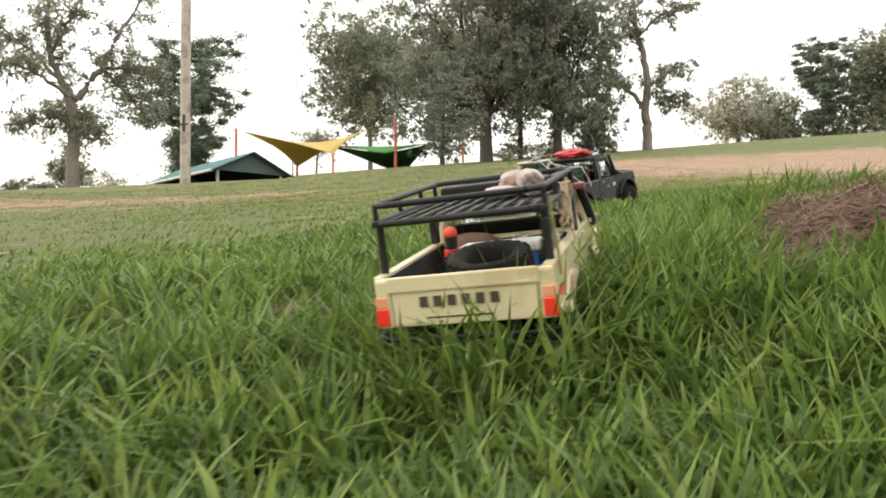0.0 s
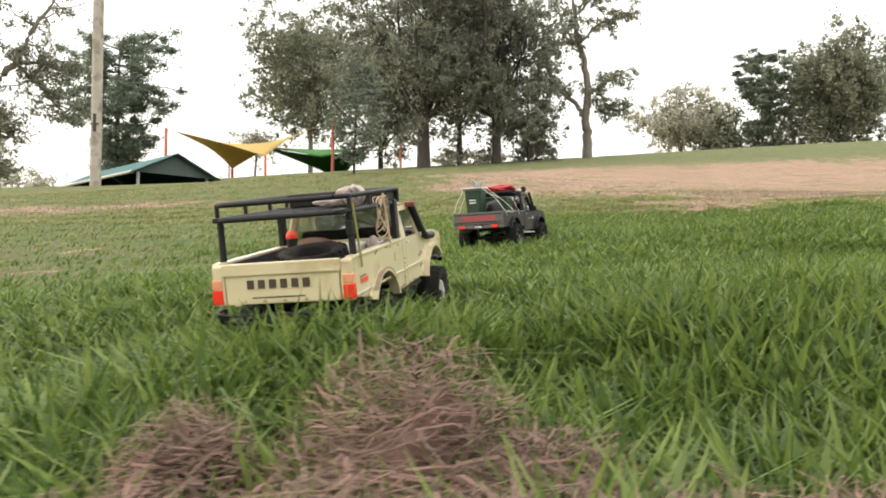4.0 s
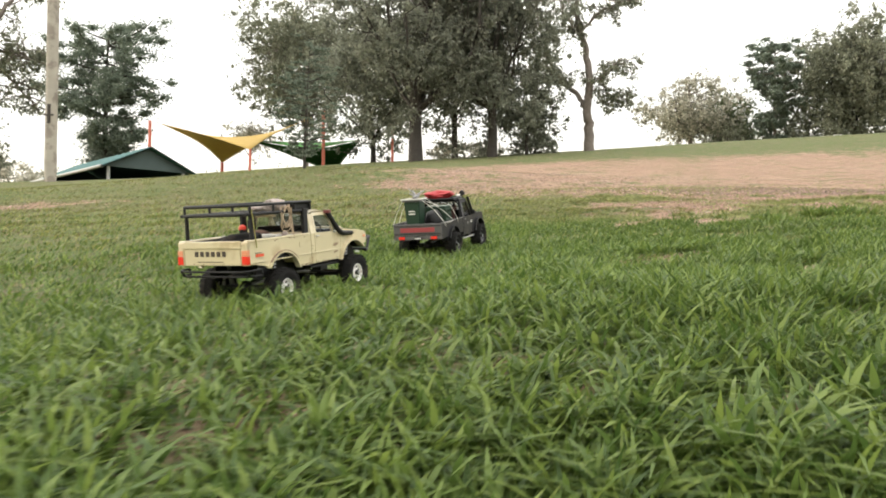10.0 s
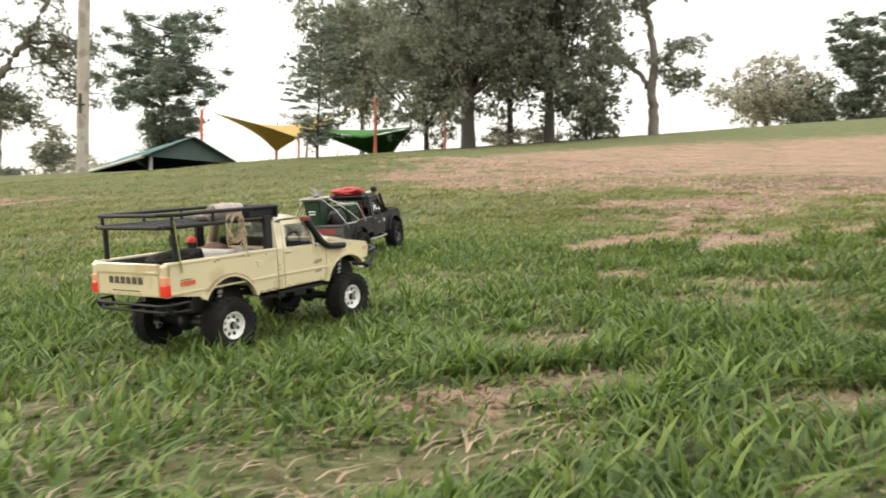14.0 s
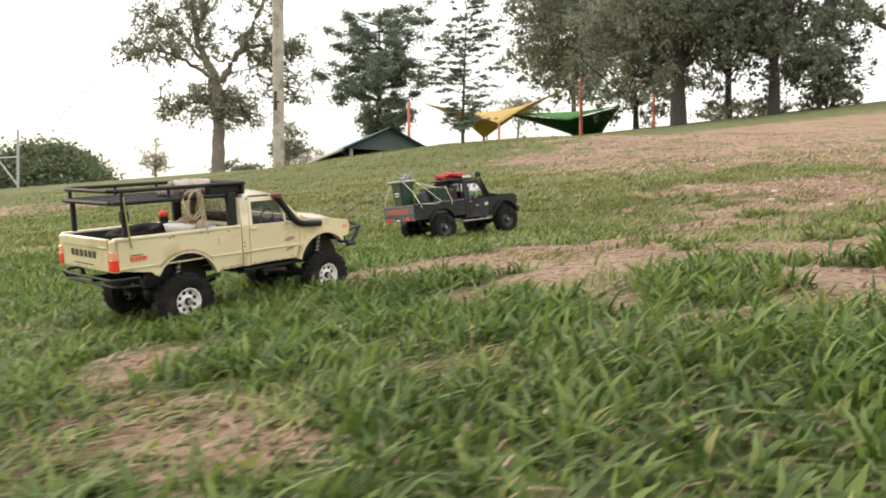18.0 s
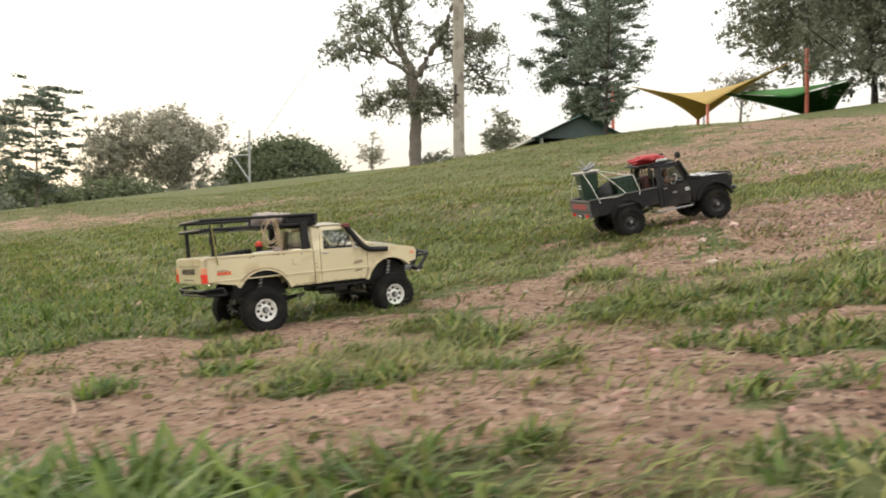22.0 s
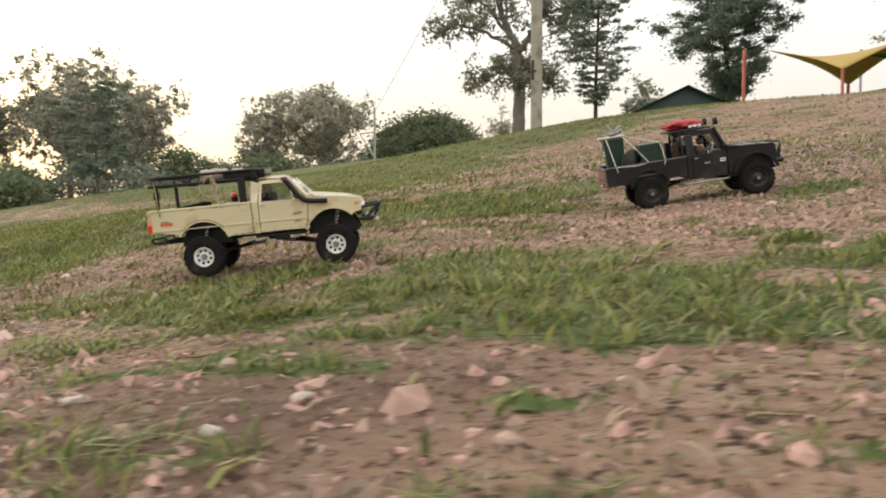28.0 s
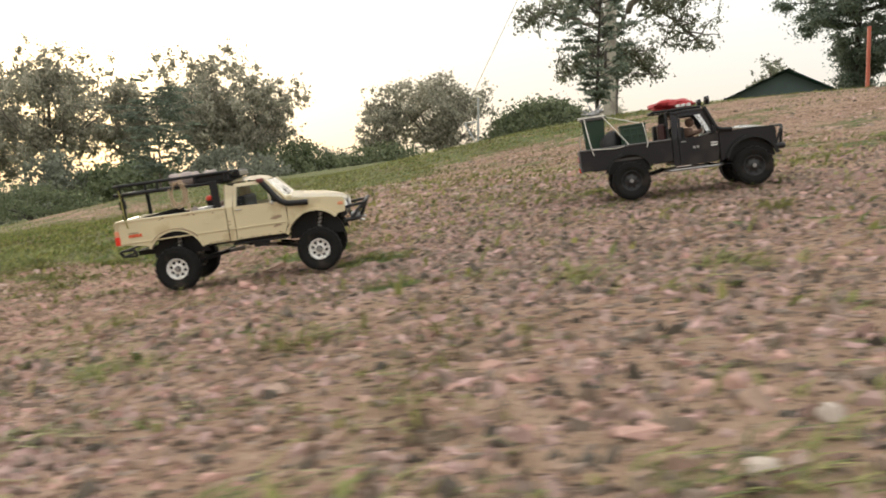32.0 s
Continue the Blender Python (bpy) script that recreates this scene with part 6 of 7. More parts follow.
    rods("steering_wheel", [([(0.198 + 0.006 * math.cos(a), -0.04 + 0.017 * math.sin(a), 0.158 + 0.016 * math.cos(a)) for a in np.linspace(0, 6.283, 15)], 0.0016)], BLACK, ob)
    # face: grille, head lamps, bull bar with winch
    part("front_panel", slab(0.338, 0.3495, -H + .008, H - .008, 0.104, 0.139, 0.002), BLACK, ob, "black grille panel")
    for i in range(5):
        part("grille_slat", slab(0.3495, 0.3512, -0.048, 0.048, 0.1115 + i * 0.005, 0.1135 + i * 0.005, 0.0003), STEEL, ob)
    for s in (-1, 1):
        bm = bmesh.new()
        bmesh.ops.create_cone(bm, cap_ends=True, segments=18, radius1=0.0115, radius2=0.0105, depth=0.006, matrix=pose(0.3505, s * 0.064, 0.1215, 0, 90))
        part("head_lamp", bm, METAL, ob, "round chrome head lamp")
    rods("bull_bar", [(bend([(0.345, -0.088, 0.096), (0.372, -0.080, 0.096), (0.376, -0.03, 0.096), (0.376, 0.03, 0.096), (0.372, 0.080, 0.096), (0.345, 0.088, 0.096)]), 0.0042),
                      (bend([(0.358, -0.084, 0.096), (0.392, -0.075, 0.128), (0.394, -0.02, 0.133), (0.394, 0.02, 0.133), (0.392, 0.075, 0.128), (0.358, 0.084, 0.096)]), 0.0036),
                      ([(0.376, -0.03, 0.096), (0.394, -0.028, 0.132)], 0.0034), ([(0.376, 0.03, 0.096), (0.394, 0.028, 0.132)], 0.0034),
                      ([(0.350, -0.084, 0.122), (0.390, -0.076, 0.126)], 0.003), ([(0.350, 0.084, 0.122), (0.390, 0.076, 0.126)], 0.003)], BLACK, ob, "black tube bull bar")
    part("winch", slab(0.354, 0.372, -0.032, 0.032, 0.090, 0.104, 0.004), STEEL, ob, "grey winch on the bumper")
    for s in (-1, 1):
        rods("tow_hook", [([(0.372, s * 0.045, 0.090), (0.384, s * 0.045, 0.088)], 0.003)], METAL, ob)
    for s in (-1, 1):
        part("sill", slab(0.115, 0.225, min(s * 0.060, s * 0.082), max(s * 0.060, s * 0.082), 0.0755, 0.081, 0.001), BLACK, ob)
    part("fuel_tank", slab(0.155, 0.185, -0.080, -0.056, 0.066, 0.077, 0.003), BLACK, ob)
    # snorkel
    rods("snorkel", [(bend([(0.278, -H - .004, 0.1435), (0.226, -H - .004, 0.1465), (0.190, -H + .004, 0.1975)]), 0.0058)], BLACK, ob, "black snorkel along the windscreen pillar", 10)
    part("snorkel_head", slab(0.182, 0.196, -H - .003, -H + .011, 0.195, 0.203, 0.002), shader("faded_red_plastic", (0.16, 0.04, 0.035), 0.5, vary=0.1, scale=60), ob, "dark red snorkel head")
    # roof rack
    rz, x0, x1, hw = 0.207, -0.104, 0.132, 0.084
    rack = part("roof_rack", slab(x0, x0 + 0.004, -hw, hw, rz - 0.003, rz + 0.003, 0.001), BLACK, ob, "long black roof rack on legs")
    rods("rack_frame", [(bend([(x0, -hw + .012, rz), (x0, hw - .012, rz), (x0 + .012, hw, rz), (x1, hw, rz), (x1, -hw, rz), (x0 + .012, -hw, rz), (x0, -hw + .012, rz)]), 0.0034)], BLACK, rack)
    rods("rack_rail", [(bend([(x0, -hw + .014, rz + .018), (x0, hw - .014, rz + .018), (x0 + .014, hw, rz + .018), (x1 - .01, hw, rz + .018), (x1, hw - .01, rz + .018), (x1, -hw + .01, rz + .018), (x1 - .01, -hw, rz + .018), (x0 + .014, -hw, rz + .018), (x0, -hw + .014, rz + .018)]), 0.0032)], BLACK, rack)
    for x in (x0 + .014, x0 + .09, x0 + .165, x1 - .012):
        for s in (-1, 1):
            rods("rack_post", [([(x, s * hw, rz), (x, s * hw, rz + .018)], 0.0028)], BLACK, rack)
    for i in range(10):
        y = -hw + 0.013 + i * (2 * hw - 0.026) / 9
        part("rack_slat", slab(x0 + .002, x1, y - 0.0019, y + 0.0019, rz - .0012, rz + .0018, 0.0006), BLACK, rack)
    for x in (-0.06, 0.0, 0.06, 0.11):
        part("rack_crossbar", slab(x - .0022, x + .0022, -hw, hw, rz - .0042, rz - .0012, 0.0005), STEEL if x in (-0.06, 0.0) else BLACK, rack)
    for s in (-1, 1):
        rods("rack_leg", [([(-0.088, s * (hw - .002), rz), (-0.088, s * (H - .005), top)], 0.0042)], BLACK, rack)
        part("rack_foot", slab(0.088, 0.104, min(s * (hw - .004), s * (hw + .004)), max(s * (hw - .004), s * (hw + .004)), top + .002, rz + .004, 0.002), BLACK, rack)
    part("leg_clamp", slab(-0.094, -0.082, -hw - .003, -hw + .006, 0.178, 0.196, 0.002), BLACK, rack)
    rods("strap", [([(-0.090, -hw - .004, rz + .01), (-0.086, -H - .003, top + .004), (-0.084, -H - .003, top - .012)], 0.0014)], STRAP, rack, "yellow tie-down strap", 4)
    part("light_bar", slab(x1 - .004, x1 + .012, -0.050, 0.050, rz + .006, rz + .020, 0.002), BLACK, rack, "light bar with clear lenses")
    for i in range(5):
        part("lamp_lens", slab(x1 + .0118, x1 + .0132, -0.047 + i * 0.019, -0.031 + i * 0.019, rz + .008, rz + .018, 0.001), METAL, rack)
    wheels = []
    for x in (0.0, WB):
        for s in (-1, 1):
            wheels.append((wheel(ob, x, s * 0.085, R, 0.036, RIM, s, "white pressed steel rim with dark holes", 0.465), x, s * 0.085, R))
    return ob, wheels


def lump(name, parent, c, size, mat, seed, label="", rough_amt=0.18, sub=3):
    """A soft folded bundle."""
    bm = bmesh.new()
    bmesh.ops.create_icosphere(bm, subdivisions=sub, radius=1)
    for v in bm.verts:
        k = 1 + rough_amt * noise.noise(v.co * 1.7 + Vector((seed, 0, 0))) + rough_amt * 0.5 * noise.noise(v.co * 5 + Vector((0, seed, 0)))
        v.co = Vector((v.co.x * size[0] * k, v.co.y * size[1] * k, max(-0.75, v.co.z) * size[2] * k)) + Vector(c)
    return part(name, bm, mat, parent, label, True)


def cream_load(ob):
    """What the cream truck carries; it rides along as parts of the truck."""
    v, f = lathe([(-.014, .026), (-.017, .034), (-.018, .040), (-.012, .0445), (0, .046), (.012, .0445), (.018, .040), (.017, .034), (.014, .026), (-.014, .026)], 30)
    t = hung("spare_tyre", sheet("spare_tyre", v, f, RUBBER, True), ob, "knobby spare tyre lying in the bed")
    for s in (-1, 1):
        c = np.array([(dx * 0.0032, s * (0.001 + dy * 0.016), 0.0435 - 0.002 * dy + dz * 0.0035) for dz in (0, 1) for dy in (0, 1) for dx in (-1, 1)])
        block = sheet("lug", c, np.array([(0, 1, 3, 2), (4, 6, 7, 5), (0, 4, 5, 1), (2, 3, 7, 6), (0, 2, 6, 4), (1, 5, 7, 3)]), RUBBER, False)
        for i in range(22):
            hung("lug", block, t).matrix_basis = pose(0, 0, 0, 0, 360 * (i + 0.25 * s) / 22)
    t.matrix_basis = pose(-0.034, -0.010, 0.1425, 0, -8, 0) @ pose(0, 0, 0, 90)
    box_ = part("cool_box", slab(0.034, 0.062, -0.050, 0.036, 0.112, 0.146, 0.003), BLUE, ob, "blue cool box with white lid")
    part("lid", slab(0.032, 0.064, -0.052, 0.038, 0.146, 0.158, 0.003), WHITE, box_, "white lid")
    lump("water_bag", ob, (0.046, -0.066, 0.140), (0.010, 0.010, 0.026), CANVAS, 3, "pale grey water bag", 0.1)
    v, f = lathe([(0, .0005), (0, .024), (.004, .027), (.024, .029), (.0245, .030), (.022, .028), (.006, .025), (.006, .0005)], 26)
    tub = hung("wash_tub", sheet("wash_tub", np.stack([v[:, 0], v[:, 2], v[:, 1]], -1), f, METAL), ob, "round shiny metal wash tub")
    tub.matrix_basis = pose(0.080, -0.044, 0.132)
    part("crate", slab(0.062, 0.098, -0.072, -0.016, 0.112, 0.131, 0.003), BLACK, ob)
    can = part("gas_bottle", bmesh.ops.create_cone(bm0 := bmesh.new(), cap_ends=True, segments=16, radius1=0.011, radius2=0.010, depth=0.040, matrix=pose(0.052, 0.052, 0.134)) and bm0, REDCAN, ob, "red gas bottle")
    bm = bmesh.new()
    bmesh.ops.create_icosphere(bm, subdivisions=2, radius=0.0085, matrix=pose(0.052, 0.052, 0.172))
    part("cap", bm, REDCAN, can)
    bm = bmesh.new()
    bmesh.ops.create_cone(bm, cap_ends=True, segments=12, radius1=0.006, radius2=0.008, depth=0.018, matrix=pose(0.052, 0.052, 0.160))
    part("neck", bm, BLACK, can)
    lump("brown_roll", ob, (0.088, 0.036, 0.150), (0.016, 0.034, 0.016), shader("brown_leather", (0.14, 0.075, 0.05), 0.6, vary=0.15, scale=60), 8, "brown rolled bundle behind the cab")
    # on the rack
    v, f = lathe([(-.027, .0005), (-.030, .004), (-.027, .0055), (-.031, .008), (-.028, .0092), (-.029, .0116), (-.024, .0130), (-.014, .0138), (-.010, .0112), (-.006, .0136), (.006, .0142),
                  (.014, .0134), (.017, .0112), (.020, .0130), (.026, .0115), (.028, .007), (.028, .0005)], 22)
    v = v * (1 + 0.09 * np.sin(v[:, :1] * 720 + v[:, 2:3] * 560 + v[:, 1:2] * 260))
    roll = hung("swag", sheet("swag", v, f, CANVAS), ob, "rolled grey canvas swag on the rack")
    roll.matrix_basis = pose(0.034, -0.050, 0.2215, 0, 0, -74)
    for y in (-0.010, 0.017):
        a = np.linspace(0, 2 * math.pi, 19)
        rods("strap", [([(0.0124 * math.cos(q), y, 0.0124 * math.sin(q)) for q in a], 0.0012)], ROPE, roll, "", 5)
    lump("swag", ob, (0.080, -0.026, 0.2200), (0.019, 0.020, 0.0135), CANVAS, 12, "crumpled grey canvas bag", 0.35)
    lump("swag", ob, (0.060, -0.030, 0.218), (0.014, 0.016, 0.011), shader("dull_brown_cloth", (0.21, 0.14, 0.115), 0.9, vary=0.15, scale=60), 13, "small brown bag between the rolls", 0.4)
    lump("cloth_cap", ob, (0.020, -0.020, 0.2155), (0.015, 0.018, 0.007), CANVAS, 17, "flat grey cloth spread behind the swag", 0.4)
    part("awning_case", slab(0.060, 0.128, -0.081, -0.066, 0.209, 0.224, 0.003), BLACK, ob, "black awning case on the rack")
    part("rack_box", slab(0.096, 0.126, -0.060, 0.070, 0.209, 0.222, 0.003), BLACK, ob, "flat black box on the rack")
    # rope coil hung from the rail
    runs = []
    g = np.random.default_rng(5)
    for i in range(5):
        a = np.linspace(0.5, 2 * math.pi + 0.2, 25)
        rx, rz = g.uniform(0.009, 0.018), g.uniform(0.019, 0.028)
        cx, cy = 0.028 + g.normal(0, .004), -0.088 + g.normal(0, .003)
        lean_x = g.normal(0, 0.15)
        runs.append(([(cx + rx * math.sin(q) + lean_x * rz * math.cos(q), cy + 0.004 * math.sin(2 * q + i), 0.218 - rz + rz * math.cos(q)) for q in a], 0.0010))
    for i in range(3):
        runs.append(([(0.030 + .003 * i, -0.089, 0.222), (0.034 + .004 * i, -0.090, 0.190), (0.040 + .003 * i, -0.090, 0.162 - .004 * i)], 0.0010))
    rods("rope_coil", runs, ROPE, ob, "coil of tan rope hanging from the rack", 5)


def dark_truck():
    R, WB, H = 0.0485, 0.292, 0.090
    ob = tagged(new("model_truck"), "charcoal model tray-back truck loaded with a green bin", "toy truck")
    chassis(ob, WB, R, 0.078)
    # tray
    tz0, tz1, xr, xf = 0.084, 0.136, -0.118, 0.106
    part("tray_floor", slab(xr + .003, xf, -H + .004, H - .004, 0.100, 0.106, 0.001), TRAYGREY, ob)
    cut = arc(0.0, 0.060, 0.055, 26, 154)[::-1]
    for s in (-1, 1):
        part("tray_side", prism([(xr, tz0)] + cut + [(xf, tz0), (xf, tz1), (xr, tz1)], *sorted((s * H, s * (H - .005)))), GREYBODY, ob, "charcoal tray side with scuffs")
        rods("tray_rail", [([(xr, s * H, tz1 + .001), (xf, s * H, tz1 + .001)], 0.0022)], TRAYGREY, ob)
        part("arch_flare", prism(arc(0.0, 0.060, 0.060, 20, 160) + arc(0.0, 0.060, 0.054, 20, 160)[::-1], *sorted((s * (H - .004), s * (H + 0.008))), bev=0.001), BLACK, ob)
        part("inner_arch", prism(arc(0.0, 0.060, 0.055, 10, 170), *sorted((s * (H - .006), s * 0.052)), bev=0), BLACK, ob)
        part("arch_flare", prism(arc(WB, 0.060, 0.064, 12, 165) + arc(WB, 0.060, 0.057, 12, 165)[::-1], *sorted((s * (H - .004), s * (H + 0.009))), bev=0.001), BLACK, ob)
        part("inner_arch", prism(arc(WB, 0.060, 0.057, 8, 172), *sorted((s * (H - .010), s * 0.052)), bev=0), BLACK, ob)
    gate = part("tail_board", slab(xr - .004, xr + .001, -H, H, tz0 + .012, tz1 + .001, 0.001), TRAYGREY, ob, "grey tail board with a maroon panel")
    part("panel", slab(xr - .0052, xr - .0035, -0.064, 0.064, 0.108, 0.124, 0.0006), TRAYRED, gate, "maroon panel")
    for z in (0.1015, 0.1285):
        part("board_rib", slab(xr - .0056, xr - .0036, -H + .003, H - .003, z, z + 0.0025, 0.0006), GREYBODY, gate)
    part("rear_beam", slab(xr - .003, xr + .004, -H, H, tz0 - .002, tz0 + .010, 0.001), TRAYGREY, ob)
    for s in (-1, 1):
        part("tail_lamp", slab(xr - .006, xr - .002, s * 0.060 - .011, s * 0.060 + .011, tz0 - .001, tz0 + .009, 0.001), REDLAMP, ob, "red tail lamp")
    plate = part("number_plate", slab(xr - .006, xr - .003, -0.016, 0.016, tz0 - .004, tz0 + .009, 0.0005), BLACK, ob, "black plate with pale bars")
    for i in range(4):
        part("plate_bar", slab(xr - .0066, xr - .0058, -0.012 + i * .0065, -0.0085 + i * .0065, tz0 - .001, tz0 + .006, 0.0001), DECAL_W, plate)
    # cab
    belt, roof = 0.1365, 0.200
    lean = lambda z: -0.010 * max(0.0, (z - belt) / (roof - belt))
    for s in (-1, 1):
        ya, yb = sorted((s * H, s * (H - .006)))
        part("cab_corner", prism([(0.109, 0.070), (0.122, 0.070), (0.122, belt), (0.126, roof - .006), (0.111, roof - .003), (0.109, belt)], ya, yb, lean=lean), GREYBODY, ob)
        door = part("door", prism([(0.1235, 0.070), (0.212, 0.070), (0.218, 0.100), (0.218, belt), (0.1235, belt)], ya, yb), GREYBODY, ob, "charcoal door with pale decals")
        part("window_frame", prism([(0.1235, belt - .001), (0.130, belt - .001), (0.132, roof - .010), (0.181, roof - .010), (0.207, belt - .001), (0.216, belt - .001), (0.187, roof - .003), (0.127, roof - .003)], ya, yb, bev=0.0008, lean=lean), GREYBODY, door)
        part("door_handle", slab(0.128, 0.140, min(s * H, s * (H + .0025)), max(s * H, s * (H + .0025)), 0.126, 0.129, 0.0008), STEEL, door)
        for i in range(2):
            part("decal_bar", slab(0.198, 0.214, min(s * H, s * (H + .0012)), max(s * H, s * (H + .0012)), 0.109 + i * 0.0058, 0.1125 + i * 0.0058, 0.0002), DECAL_W, door, "pale decal")
            part("decal_bar", slab(0.156 + i * 0.008, 0.162 + i * 0.008, min(s * H, s * (H + .0012)), max(s * H, s * (H + .0012)), 0.108, 0.114, 0.0002), STEEL, door, "grey decal")
        part("wing_mirror", slab(0.205, 0.211, min(s * H, s * (H + .016)), max(s * H, s * (H + .016)), belt + .004, belt + .020, 0.002), BLACK, door)
        front_arch = arc(WB, 0.060, 0.0585, 16, 165)[::-1]
        part("front_wing", prism([(0.2195, 0.070)] + front_arch + [(0.350, 0.092), (0.352, 0.130), (0.346, 0.139), (0.2195, 0.1415)], *sorted((s * H, s * (H - .010)))), GREYBODY, ob)
        rods("side_step", [(bend([(0.085, s * 0.070, 0.062), (0.095, s * 0.094, 0.060), (0.215, s * 0.094, 0.060), (0.225, s * 0.070, 0.062)]), 0.003)], STEEL, ob, "bright side step bar")
        rods("windscreen_pillar", [([(0.220, s * (H - .004), belt + .004), (0.188, s * (H - .013), roof - .003)], 0.0034)], GREYBODY, ob)
    bm = bmesh.new()
    vs = []
    for i in range(9):
        row = []
        for j in range(9):
            u, w = i / 8, 2 * j / 8 - 1
            z = 0.1495 - 0.006 * u - 0.010 * u ** 8 - 0.004 * abs(w) ** 4 + 0.004 * math.exp(-((u - 0.55) / 0.25) ** 2 - (w / 0.3) ** 4)
            row.append(bm.verts.new((0.224 + 0.128 * u, w * (H - .0012), z)))
        vs.append(row)
    for i in range(8):
        for j in range(8):
            bm.faces.new((vs[i][j], vs[i + 1][j], vs[i + 1][j + 1], vs[i][j + 1]))
    bmesh.ops.solidify(bm, geom=bm.faces[:], thickness=0.004)
    # bonnet base is paler and bluer than the body, with a glossy coat
    part("bonnet", bm, shader("blue_grey_bonnet", (0.13, 0.135, 0.16), 0.22, vary=0.12, scale=20, coat=0.9), ob, "glossy blue-grey bonnet", True)
    part("roof", slab(0.109, 0.190, -H + .010, H - .010, roof - .004, roof + .004, 0.003), GREYBODY, ob, "flat charcoal roof")
    part("cab_rear_panel", slab(0.1075, 0.111, -H + .002, H - .002, 0.075, belt + .006, 0.001), GREYBODY, ob)
    for name, pts in (("windscreen", ((0.222, -H + .007, belt + .006), (0.222, H - .007, belt + .006), (0.189, H - .016, roof - .004), (0.189, -H + .016, roof - .004))),
                      ("rear_window", ((0.110, -H + .016, belt + .008), (0.110, H - .016, belt + .008), (0.112, H - .02, roof - .010), (0.112, -H + .02, roof - .010)))):
        bm = bmesh.new()
        bm.faces.new([bm.verts.new(p) for p in pts])
        bmesh.ops.solidify(bm, geom=bm.faces[:], thickness=0.0014)
        part(name, bm, PANE, ob)
    part("seat", slab(0.124, 0.142, -0.072, 0.072, 0.095, 0.165, 0.005), BLACK, ob)
    part("dashboard", slab(0.196, 0.216, -0.080, 0.080, 0.112, 0.142, 0.005), BLACK, ob)
    part("cab_floor", slab(0.1095, 0.2185, -0.083, 0.083, 0.072, 0.078, 0.001), BLACK, ob)
    rods("steering_wheel", [([(0.188 + 0.006 * math.cos(a), -0.042 + 0.018 * math.sin(a), 0.148 + 0.016 * math.cos(a)) for a in np.linspace(0, 6.283, 15)], 0.0018)], WHITE, ob)
    bm = bmesh.new()
    bmesh.ops.create_icosphere(bm, subdivisions=2, radius=0.012, matrix=pose(0.160, -0.042, 0.173))
    bmesh.ops.create_cone(bm, cap_ends=True, segments=10, radius1=0.016, radius2=0.012, depth=0.05, matrix=pose(0.154, -0.042, 0.135))
    bmesh.ops.create_cone(bm, cap_ends=True, segments=8, radius1=0.006, radius2=0.005, depth=0.042, matrix=pose(0.170, -0.054, 0.146, 0, 78))
    part("seated_doll", bm, SKIN, ob, "plain tan doll in the driver's seat", True)
    # face and bull bar
    part("front_panel", slab(0.340, 0.351, -H + .010, H - .010, 0.096, 0.134, 0.002), BLACK, ob)
    for s in (-1, 1):
        bm = bmesh.new()
        bmesh.ops.create_cone(bm, cap_ends=True, segments=18, radius1=0.012, radius2=0.011, depth=0.006, matrix=pose(0.352, s * 0.064, 0.117, 0, 90))
        part("head_lamp", bm, METAL, ob, "round head lamp")
        rods("snorkel" if s < 0 else "aerial", [(bend([(0.250, s * (H + .003), 0.143), (0.216, s * (H + .003), 0.147), (0.190, s * (H - .004), 0.206)]), 0.005 if s < 0 else 0.0012)], BLACK, ob, "", 9)
    rods("bull_bar", [(bend([(0.345, -0.090, 0.088), (0.366, -0.086, 0.088), (0.372, -0.04, 0.088), (0.372, 0.04, 0.088), (0.366, 0.086, 0.088), (0.345, 0.090, 0.088)]), 0.0075),
                      (bend([(0.364, -0.066, 0.088), (0.372, -0.066, 0.138), (0.372, 0.066, 0.138), (0.364, 0.066, 0.088)]), 0.0036),
                      (bend([(0.350, -0.088, 0.094), (0.362, -0.086, 0.128), (0.372, -0.066, 0.132)]), 0.0032), (bend([(0.350, 0.088, 0.094), (0.362, 0.086, 0.128), (0.372, 0.066, 0.132)]), 0.0032)], BLACK, ob, "black steel bull bar")
    # roof rack with a red bag and lamps
    rack = rods("roof_rack", [(bend([(0.068, -0.072, 0.209), (0.068, 0.072, 0.209), (0.192, 0.072, 0.209), (0.192, -0.072, 0.209), (0.068, -0.072, 0.209)]), 0.0028)], BLACK, ob, "flat black roof rack")
    for i in range(8):
        rods("rack_slat", [([(0.078 + i * 0.014, -0.072, 0.209), (0.078 + i * 0.014, 0.072, 0.209)], 0.0018)], BLACK, rack, k=5)
    for x in (0.115, 0.183):
        for s in (-1, 1):
            rods("rack_leg", [([(x, s * 0.070, 0.209), (x, s * 0.074, 0.199)], 0.0025)], BLACK, rack)
    lump("red_bag", ob, (0.122, 0.0, 0.2235), (0.053, 0.058, 0.0150), REDPAINT, 21, "red cloth bag strapped on the roof", 0.34, 4)
    for i in range(3):
        part("bag_label", slab(0.128 + i * 0.013, 0.138 + i * 0.013, -0.0665, -0.0625, 0.214, 0.221, 0.001), DECAL_W, ob, "white label patch")
    for s in (-1, 1):
        bm = bmesh.new()
        bmesh.ops.create_cone(bm, cap_ends=True, segments=14, radius1=0.009, radius2=0.011, depth=0.010, matrix=pose(0.203, s * 0.060, 0.222, 0, 90))
        part("spot_lamp", bm, BLACK, ob, "round black spot lamp")
        rods("lamp_stalk", [([(0.192, s * 0.060, 0.209), (0.201, s * 0.060, 0.216)], 0.0018)], BLACK, ob)
